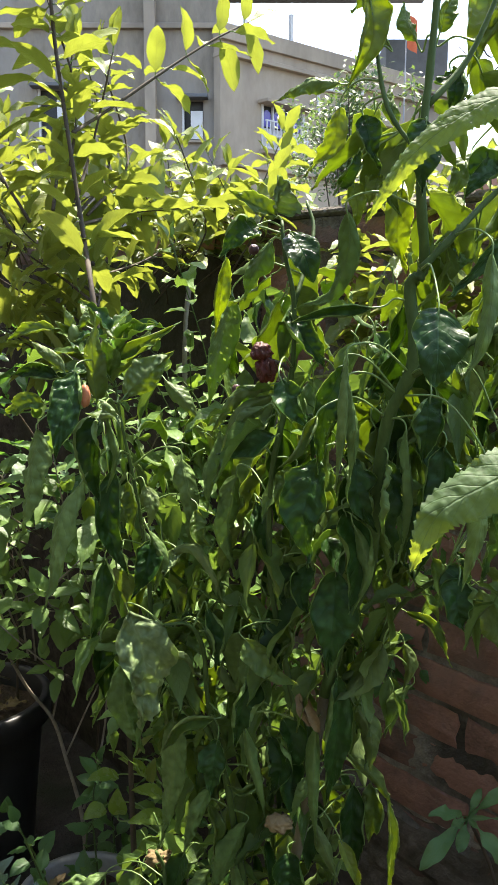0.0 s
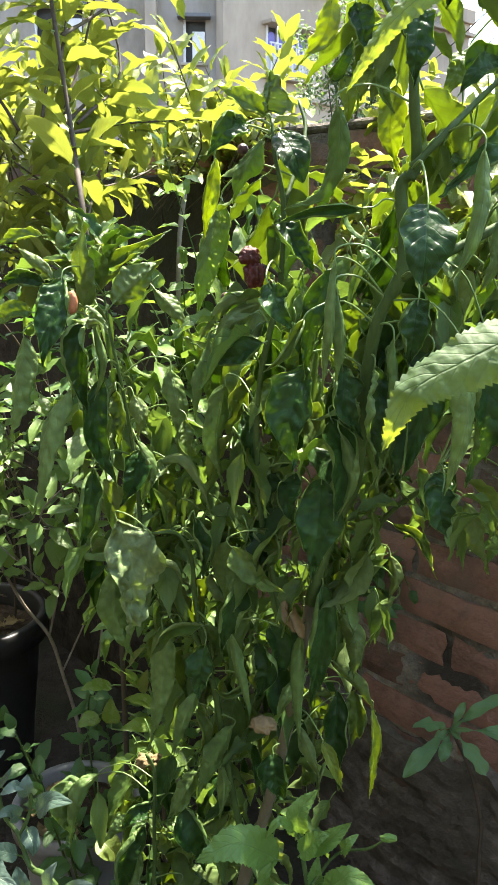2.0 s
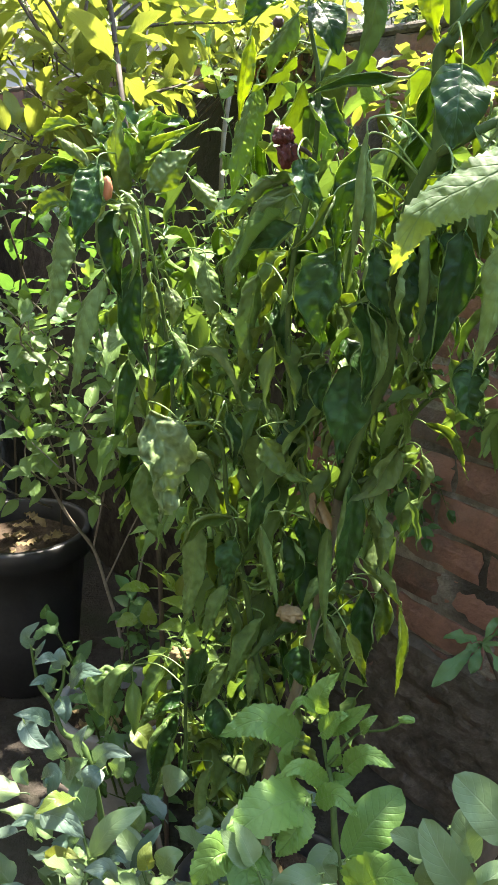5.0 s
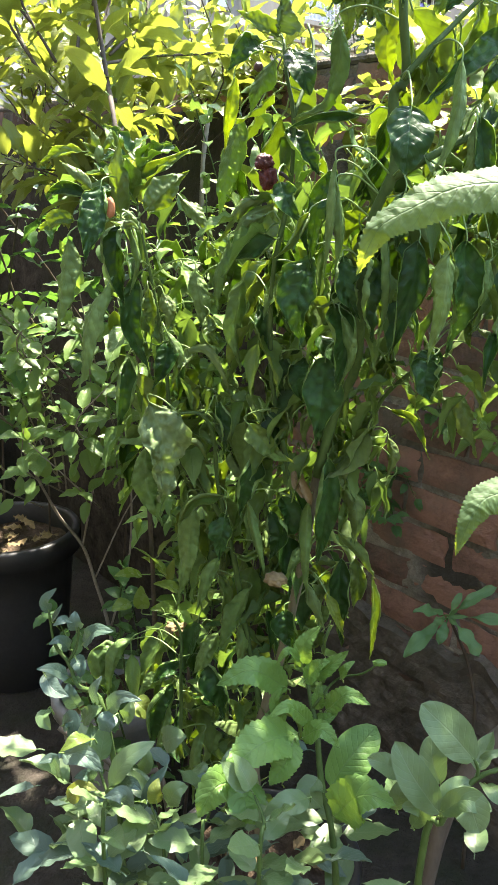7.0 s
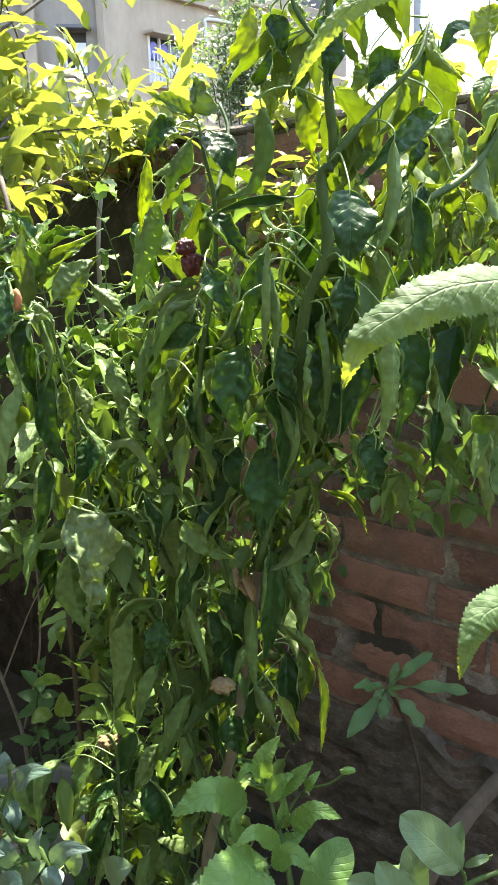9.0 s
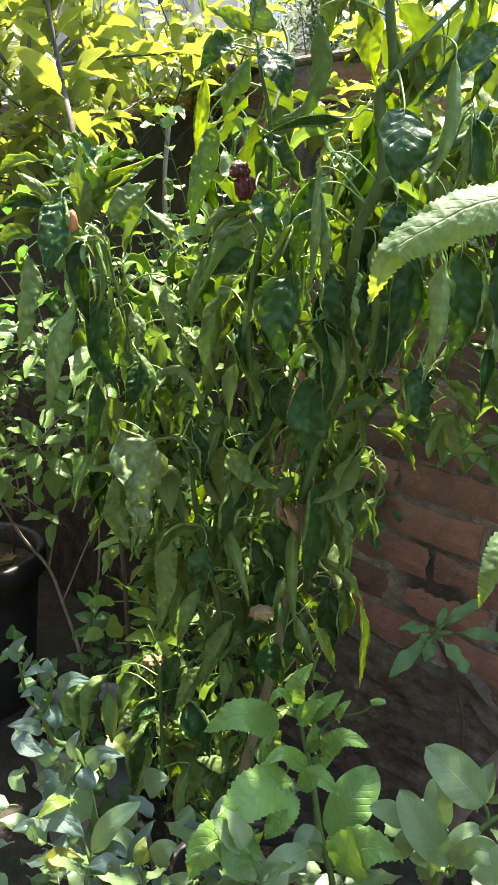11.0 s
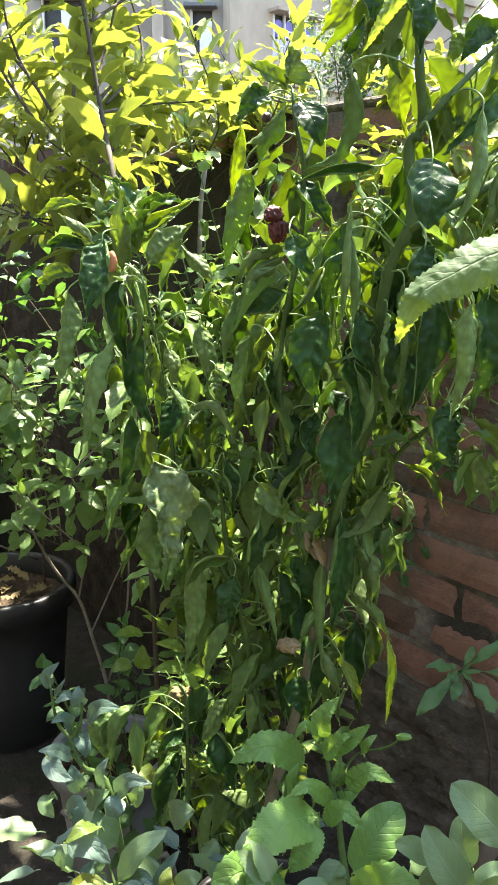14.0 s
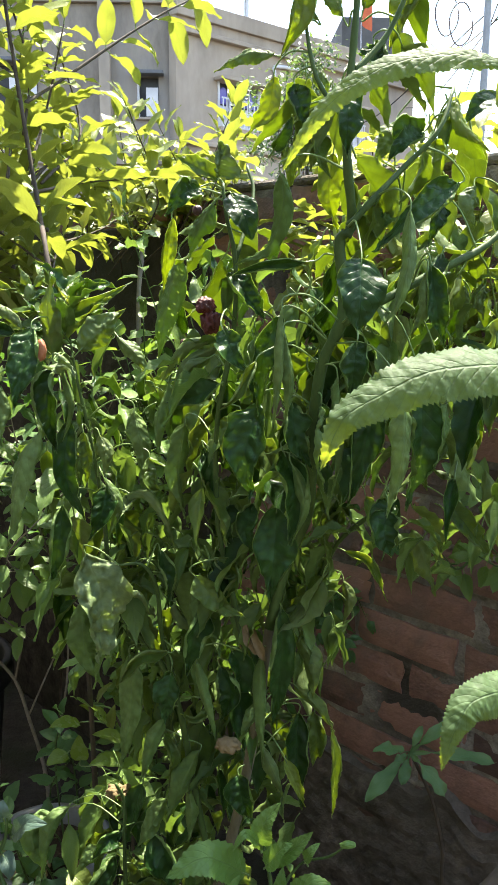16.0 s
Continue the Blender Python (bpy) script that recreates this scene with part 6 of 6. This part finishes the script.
fore_leaf(rough, ((0.320, 0.400, 1.375), (0.283, 0.392, 1.380), (0.242, 0.386, 1.377), (0.212, 0.382, 1.364), (0.192, 0.380, 1.351), (0.180, 0.380, 1.323)), 0.0370, "r", -.35, "saw")
fore_leaf(rough, ((0.353, 0.430, 1.169), (0.292, 0.415, 1.168), (0.273, 0.405, 1.156), (0.262, 0.400, 1.126)), 0.0287, "r", -.35, "saw")
fore_leaf(rough, ((0.288, 0.430, 1.546), (0.254, 0.423, 1.548), (0.215, 0.419, 1.540), (0.180, 0.418, 1.515), (0.160, 0.420, 1.485)), 0.0198, "r", -.25, "saw")

# ---- toothed plant in front ----
tooth = thing("toothed_plant", (0.24, 0.66, 0), "young shrub with fresh green toothed leaves", "plant")
stem(tooth, [(0.24, 0.66, 0), (0.215, 0.63, 0.58), (0.193, 0.66, 0.716), (0.187, 0.69, 0.765), (0.179, 0.71, 0.793), (0.172, 0.73, 0.827)], 0.005, 0.0020, M_STEM)
stem(tooth, [(0.182, 0.70, 0.785), (0.209, 0.71, 0.818), (0.238, 0.70, 0.834), (0.254, 0.69, 0.854)], 0.0018, 0.0011, M_STEM, "flower_stalk")
wrinkled("flower_bud", (0.256, 0.689, 0.856), (0.008, 0.004, 0.004), M_TOOTH, tooth, "small green bud", 4, 0.2, 5)

fore_leaf(tooth, ((0.169, 0.730, 0.821), (0.171, 0.722, 0.857), (0.190, 0.725, 0.882)), 0.0238, "t", .3, "ovate")
fore_leaf(tooth, ((0.166, 0.725, 0.832), (0.151, 0.712, 0.854), (0.137, 0.710, 0.835)), 0.0105, "t", .4, "ovate")
fore_leaf(tooth, ((0.179, 0.720, 0.814), (0.200, 0.704, 0.840), (0.221, 0.700, 0.864)), 0.0210, "t", .3, "ovate")
fore_leaf(tooth, ((0.173, 0.715, 0.812), (0.189, 0.702, 0.843), (0.201, 0.700, 0.850)), 0.0222, "t", .3, "ovate")
fore_leaf(tooth, ((0.214, 0.705, 0.825), (0.218, 0.696, 0.843), (0.229, 0.700, 0.851)), 0.0122, "t", .3, "ovate")
fore_leaf(tooth, ((0.198, 0.700, 0.782), (0.219, 0.681, 0.817), (0.247, 0.675, 0.809)), 0.0255, "t", .2, "ovate")
fore_leaf(tooth, ((0.191, 0.710, 0.777), (0.188, 0.704, 0.798), (0.191, 0.710, 0.816)), 0.0163, "t", .3, "ovate")
fore_leaf(tooth, ((0.170, 0.670, 0.765), (0.190, 0.649, 0.793), (0.211, 0.640, 0.776)), 0.0248, "t", .15, "ovate")
fore_leaf(tooth, ((0.152, 0.740, 0.784), (0.110, 0.719, 0.821), (0.067, 0.710, 0.805)), 0.0417, "t", .15, "ovate")
fore_leaf(tooth, ((0.181, 0.690, 0.770), (0.154, 0.669, 0.807), (0.130, 0.660, 0.798)), 0.0216, "t", .2, "ovate")
fore_leaf(tooth, ((0.163, 0.680, 0.764), (0.122, 0.644, 0.774), (0.080, 0.620, 0.751)), 0.0544, "t", .12, "ovate")
fore_leaf(tooth, ((0.159, 0.660, 0.767), (0.150, 0.639, 0.755), (0.133, 0.630, 0.731)), 0.0343, "t", .2, "ovate")
fore_leaf(tooth, ((0.204, 0.660, 0.707), (0.228, 0.674, 0.740), (0.259, 0.700, 0.763)), 0.0482, "t", .15, "oblong")
fore_leaf(tooth, ((0.207, 0.620, 0.702), (0.233, 0.594, 0.753), (0.267, 0.580, 0.753)), 0.0518, "t", .12, "ovate")
fore_leaf(tooth, ((0.095, 0.640, 0.726), (0.073, 0.619, 0.734), (0.054, 0.610, 0.701)), 0.0408, "t", .15, "ovate")
fore_leaf(tooth, ((0.184, 0.700, 0.771), (0.196, 0.689, 0.777), (0.211, 0.690, 0.786)), 0.0161, "t", .3, "ovate")
fore_leaf(tooth, ((0.190, 0.660, 0.719), (0.179, 0.644, 0.712), (0.194, 0.640, 0.694)), 0.0326, "o", .15, "round")
fore_leaf(tooth, ((0.176, 0.620, 0.724), (0.152, 0.604, 0.728), (0.123, 0.600, 0.707)), 0.0287, "o", .15, "ovate")
fore_leaf(tooth, ((0.147, 0.720, 0.747), (0.137, 0.714, 0.782), (0.146, 0.720, 0.800)), 0.0178, "t", .3, "ovate")
fore_leaf(tooth, ((0.117, 0.640, 0.726), (0.106, 0.614, 0.721), (0.118, 0.600, 0.703)), 0.0466, "t", .15, "ovate")
# ---- oblong-leaved shrub ----
obl = thing("oblong_shrub", (0.42, 0.62, 0), "shrub with pale rounded oblong leaves", "shrub")
stem(obl, [(0.3, 0.62, 0), (0.30, 0.59, 0.66), (0.316, 0.58, 0.733), (0.33, 0.59, 0.752), (0.354, 0.60, 0.775), (0.38, 0.60, 0.788), (0.44, 0.60, 0.80)], 0.0045, 0.0022, M_STEM)
stem(obl, [(0.354, 0.60, 0.775), (0.354, 0.60, 0.787), (0.349, 0.60, 0.799)], 0.002, 0.0016, M_STEM)
stem(obl, [(0.34, 0.86, 0), (0.38, 0.86, 0.45), (0.42, 0.86, 0.58), (0.50, 0.87, 0.68), (0.62, 0.88, 0.78)], 0.015, 0.011, M_WOOD, "trunk", "thick brown woody branch")

fore_leaf(obl, ((0.350, 0.600, 0.797), (0.322, 0.604, 0.829), (0.292, 0.620, 0.851)), 0.0432, "o", .08, "oblong")
fore_leaf(obl, ((0.313, 0.580, 0.745), (0.284, 0.584, 0.786), (0.264, 0.600, 0.818)), 0.0363, "o", .12, "oblong")
fore_leaf(obl, ((0.282, 0.630, 0.751), (0.259, 0.619, 0.774), (0.239, 0.620, 0.780)), 0.0241, "o", .15, "oblong")
fore_leaf(obl, ((0.326, 0.640, 0.733), (0.315, 0.639, 0.764), (0.313, 0.650, 0.791)), 0.0318, "o", .12, "oblong")
fore_leaf(obl, ((0.382, 0.610, 0.801), (0.368, 0.604, 0.803), (0.357, 0.610, 0.792)), 0.0084, "o", .3, "oblong")
fore_leaf(obl, ((0.312, 0.580, 0.744), (0.323, 0.584, 0.767), (0.347, 0.600, 0.773)), 0.0243, "o", .2, "oblong")
fore_leaf(obl, ((0.313, 0.570, 0.755), (0.331, 0.554, 0.786), (0.358, 0.550, 0.777)), 0.0233, "o", .3, "oblong")
fore_leaf(obl, ((0.275, 0.620, 0.712), (0.276, 0.614, 0.740), (0.283, 0.620, 0.754)), 0.0220, "o", .15, "oblong")
fore_leaf(obl, ((0.364, 0.600, 0.768), (0.367, 0.579, 0.778), (0.374, 0.570, 0.768)), 0.0241, "o", .15, "oblong")
fore_leaf(obl, ((0.290, 0.600, 0.709), (0.296, 0.584, 0.746), (0.273, 0.580, 0.753)), 0.0212, "o", .15, "oblong")
fore_leaf(obl, ((0.325, 0.570, 0.764), (0.335, 0.549, 0.781), (0.345, 0.540, 0.758)), 0.0369, "o", .15, "oblong")
# ---- grey-green plant ----
blue = thing("grey_green_plant", (-0.12, 0.74, 0), "leafy plant with matt grey-green pointed leaves", "plant")
grng = random.Random(90)
bkit = leaf_kit("leaf", 8, M_BLUE, "ovate", 91, W=0.5, fold=(0.05, 0.35), bend=(0.1, 0.8), stalk=0.15, n=9, m=4)
gkit = leaf_kit("leaf", 8, M_OBLONG, "ovate", 95, W=0.55, fold=(0.05, 0.35), bend=(0.1, 0.8), stalk=0.15, n=9, m=4)

stem(blue, [(-0.06, 0.72, 0), (-0.05, 0.69, 0.55), (-0.06, 0.67, 0.79), (-0.097, 0.70, 0.804), (-0.113, 0.72, 0.823), (-0.131, 0.73, 0.841), (-0.136, 0.73, 0.885)], 0.004, 0.0016, M_STEM)
stem(blue, [(-0.113, 0.72, 0.823), (-0.103, 0.725, 0.845), (-0.10, 0.73, 0.875)], 0.002, 0.0014, M_STEM)
stem(blue, [(-0.13, 0.72, 0.73), (-0.08, 0.72, 0.691), (-0.038, 0.72, 0.657), (0.004, 0.72, 0.613), (0.02, 0.72, 0.0)], 0.0035, 0.004, M_WOOD, "twig", "bare brown twig")
shoot(blue, gkit, grng, [(0.017, 0.630, 0), (0.017, 0.6, 0.616), (0.008, 0.63, 0.659), (-0.008, 0.66, 0.675)], 0.058, 0.003, 0.0014, M_STEM, 0.036, 0.55, 1.0, 0.1, 0.15, whorl=2, per=4)
shoot(blue, gkit, grng, [(-0.047, 0.610, 0), (-0.047, 0.58, 0.674), (-0.043, 0.6, 0.718), (-0.06, 0.63, 0.747)], 0.058, 0.003, 0.0014, M_STEM, 0.036, 0.55, 1.0, 0.1, 0.15, whorl=2, per=4)
shoot(blue, gkit, grng, [(0.059, 0.630, 0), (0.059, 0.6, 0.632), (0.063, 0.63, 0.683), (0.079, 0.66, 0.707)], 0.058, 0.003, 0.0014, M_STEM, 0.036, 0.55, 1.0, 0.1, 0.15, whorl=2, per=4)
shoot(blue, gkit, grng, [(0.124, 0.590, 0), (0.124, 0.56, 0.663), (0.129, 0.58, 0.72), (0.117, 0.6, 0.742)], 0.058, 0.003, 0.0014, M_STEM, 0.036, 0.55, 1.0, 0.1, 0.15, whorl=2, per=4)
fore_leaf(blue, ((-0.136, 0.730, 0.885), (-0.136, 0.719, 0.907), (-0.121, 0.720, 0.923)), 0.0135, "b", .2, "ovate")
fore_leaf(blue, ((-0.133, 0.730, 0.873), (-0.122, 0.719, 0.892), (-0.116, 0.720, 0.903)), 0.0080, "b", .3, "ovate")
fore_leaf(blue, ((-0.109, 0.730, 0.875), (-0.115, 0.714, 0.884), (-0.127, 0.710, 0.878)), 0.0130, "b", .2, "ovate")
fore_leaf(blue, ((-0.104, 0.730, 0.862), (-0.104, 0.724, 0.878), (-0.104, 0.730, 0.888)), 0.0187, "b", .25, "ovate")
fore_leaf(blue, ((-0.097, 0.730, 0.843), (-0.075, 0.709, 0.874), (-0.051, 0.700, 0.879)), 0.0222, "b", .15, "ovate")
fore_leaf(blue, ((-0.114, 0.730, 0.836), (-0.119, 0.709, 0.860), (-0.130, 0.700, 0.859)), 0.0161, "b", .2, "ovate")
fore_leaf(blue, ((-0.105, 0.720, 0.831), (-0.095, 0.704, 0.829), (-0.094, 0.700, 0.815)), 0.0186, "b", .2, "ovate")
fore_leaf(blue, ((-0.109, 0.700, 0.817), (-0.120, 0.679, 0.840), (-0.137, 0.670, 0.845)), 0.0169, "b", .2, "ovate")
fore_leaf(blue, ((-0.070, 0.670, 0.800), (-0.068, 0.659, 0.827), (-0.059, 0.660, 0.846)), 0.0178, "b", .2, "ovate")
fore_leaf(blue, ((-0.056, 0.670, 0.793), (-0.035, 0.649, 0.826), (-0.010, 0.640, 0.829)), 0.0199, "b", .2, "ovate")
fore_leaf(blue, ((-0.086, 0.670, 0.779), (-0.071, 0.659, 0.798), (-0.058, 0.660, 0.806)), 0.0215, "o", .2, "ovate")
fore_leaf(blue, ((-0.093, 0.680, 0.789), (-0.099, 0.674, 0.806), (-0.104, 0.680, 0.822)), 0.0230, "b", .2, "ovate")
fore_leaf(blue, ((-0.067, 0.630, 0.784), (-0.077, 0.609, 0.799), (-0.094, 0.600, 0.789)), 0.0181, "y", .2, "ovate")
fore_leaf(blue, ((-0.098, 0.620, 0.772), (-0.070, 0.604, 0.783), (-0.048, 0.600, 0.765)), 0.0260, "b", .2, "ovate")
fore_leaf(blue, ((-0.037, 0.580, 0.763), (-0.018, 0.584, 0.796), (0.010, 0.600, 0.807)), 0.0219, "o", .2, "lance")
fore_leaf(blue, ((-0.019, 0.660, 0.662), (-0.007, 0.664, 0.693), (0.011, 0.680, 0.713)), 0.0149, "b", .3, "lance")
fore_leaf(blue, ((-0.037, 0.600, 0.738), (-0.015, 0.584, 0.765), (-0.003, 0.580, 0.760)), 0.0222, "b", .2, "ovate")
fore_leaf(blue, ((0.016, 0.640, 0.690), (0.026, 0.634, 0.715), (0.040, 0.640, 0.717)), 0.0275, "o", .15, "round")
fore_leaf(blue, ((-0.026, 0.880, 0.589), (-0.009, 0.869, 0.608), (0.011, 0.870, 0.611)), 0.0386, "o", .15, "round")
fore_leaf(blue, ((0.024, 0.860, 0.566), (0.034, 0.844, 0.571), (0.042, 0.840, 0.554)), 0.0260, "o", .2, "ovate")
fore_leaf(blue, ((-0.104, 1.050, 0.545), (-0.086, 1.039, 0.539), (-0.071, 1.040, 0.517)), 0.0377, "y", .2, "round")
fore_leaf(blue, ((-0.040, 0.680, 0.774), (-0.033, 0.674, 0.789), (-0.029, 0.680, 0.802)), 0.0183, "o", .2, "ovate")
fore_leaf(blue, ((-0.123, 0.660, 0.799), (-0.125, 0.644, 0.798), (-0.115, 0.640, 0.786)), 0.0176, "o", .2, "ovate")
fore_leaf(blue, ((-0.046, 0.660, 0.794), (-0.053, 0.649, 0.793), (-0.057, 0.650, 0.773)), 0.0225, "b", .2, "ovate")
fore_leaf(blue, ((-0.105, 0.620, 0.741), (-0.103, 0.604, 0.777), (-0.120, 0.600, 0.773)), 0.0170, "b", .2, "ovate")
fore_leaf(blue, ((-0.095, 0.620, 0.709), (-0.072, 0.604, 0.742), (-0.054, 0.600, 0.740)), 0.0195, "y", .2, "ovate")
fore_leaf(blue, ((-0.064, 0.620, 0.736), (-0.068, 0.604, 0.757), (-0.081, 0.600, 0.756)), 0.0171, "b", .2, "ovate")
fore_leaf(blue, ((-0.016, 0.580, 0.739), (-0.021, 0.569, 0.763), (-0.041, 0.570, 0.758)), 0.0207, "b", .2, "ovate")
fore_leaf(blue, ((-0.107, 0.660, 0.778), (-0.090, 0.644, 0.797), (-0.095, 0.640, 0.773)), 0.0212, "b", .2, "ovate")
fore_leaf(blue, ((-0.131, 0.680, 0.833), (-0.117, 0.664, 0.824), (-0.098, 0.660, 0.817)), 0.0203, "b", .2, "ovate")
fore_leaf(blue, ((-0.024, 0.700, 0.684), (-0.016, 0.694, 0.709), (-0.018, 0.700, 0.723)), 0.0179, "o", .2, "ovate")
fore_leaf(blue, ((0.003, 0.640, 0.691), (0.001, 0.639, 0.710), (0.005, 0.650, 0.719)), 0.0180, "y", .2, "ovate")
fore_leaf(blue, ((-0.074, 0.660, 0.727), (-0.065, 0.654, 0.755), (-0.059, 0.660, 0.770)), 0.0193, "o", .2, "ovate")

leaf_mass("foliage", gkit, grng, 90, lambda r: (r.uniform(-0.2, 0.4), r.uniform(0.5, 0.78), r.uniform(0.52, 0.68)), (0.045, 0.075), (-0.4, 0.4), blue, "mixed low leaves")
leaf_mass("foliage", bkit, grng, 60, lambda r: (r.uniform(-0.2, 0.25), r.uniform(0.55, 0.8), r.uniform(0.50, 0.66)), (0.045, 0.07), (-0.4, 0.4), blue, "mixed low leaves")

# ---- bricks of the wall ----
def brick_mesh(name, L, seed):
    """One worn brick: rounded rough edges, face at y = 0 to the yard."""
    bm = bmesh.new()
    nx, nz = 6, 3
    H = COURSE - 0.014
    off = Vector((seed * 3.1, 0, 0))
    rows = []
    for i in range(nx + 1):
        col = []
        for k in range(nz + 1):
            x, z = L * i / nx, H * k / nz
            edge = i in (0, nx) or k in (0, nz)
            y = (-0.002 if edge else 0.002) + 0.004 * noise.noise(Vector((x * 25, z * 25, 0)) + off)
            jx = 0.012 * noise.noise(Vector((x * 40, z * 40, 5)) + off) if edge else 0
            col.append(bm.verts.new((x + jx, y, z + jx * 0.7)))
        rows.append(col)
    for i in range(nx):
        for k in range(nz):
            bm.faces.new((rows[i][k], rows[i + 1][k], rows[i + 1][k + 1], rows[i][k + 1]))
    ring = [rows[i][0] for i in range(nx + 1)] + [rows[nx][k] for k in range(1, nz + 1)] + [rows[i][nz] for i in range(nx - 1, -1, -1)] + [rows[0][k] for k in range(nz - 1, 0, -1)]
    back = [bm.verts.new((v.co.x, -0.03, v.co.z)) for v in ring]
    for i in range(len(ring)):
        j = (i + 1) % len(ring)
        bm.faces.new((ring[i], back[i], back[j], ring[j]))
    bmesh.ops.recalc_face_normals(bm, faces=bm.faces)
    me = bpy.data.meshes.new(name)
    bm.to_mesh(me)
    bm.free()
    me.materials.append(M_BRICK)
    return me


brng = random.Random(8)
FULL = [brick_mesh("brick", BRICK_L - 0.015, k) for k in range(7)]
HALF = [brick_mesh("brick", BRICK_L * 0.5 - 0.015, 20 + k) for k in range(4)]
rest_v, rest_f = [], []
for c in range(1, 19):
    s = S0 + {7: 0.161, 8: 0.038, 9: 0.194, 10: 0.06}.get(c, 0.07 if c % 2 else 0.19)
    fixed = {8: 0.088}.get(c)
    while s < S1 - BRICK_L:
        half = brng.random() < 0.22 if s < -0.6 or s > 0.4 else abs(s - (fixed or 9)) < 0.02
        me = brng.choice(HALF if half else FULL)
        m = pose(s + brng.uniform(-0.004, 0.004), brng.uniform(-0.002, 0.006), c * COURSE - 0.020 + brng.uniform(-0.003, 0.003), brng.uniform(-0.8, 0.8), brng.uniform(-0.8, 0.8), brng.uniform(-0.8, 0.8))
        if s > S0 + 0.02:
            if -1.3 < s < 1.15 and c > 1:
                child("brick", me, wall_brick, "", m)
            else:
                b = len(rest_v)
                rest_v += [m @ v.co for v in me.vertices]
                rest_f += [tuple(b + i for i in p.vertices) for p in me.polygons]
        s += BRICK_L * (0.5 if half else 1.0)
tagged(child("brickwork", mesh_of("brickwork", rest_v, rest_f, M_BRICK, None, False), wall_brick), kind="stuff")
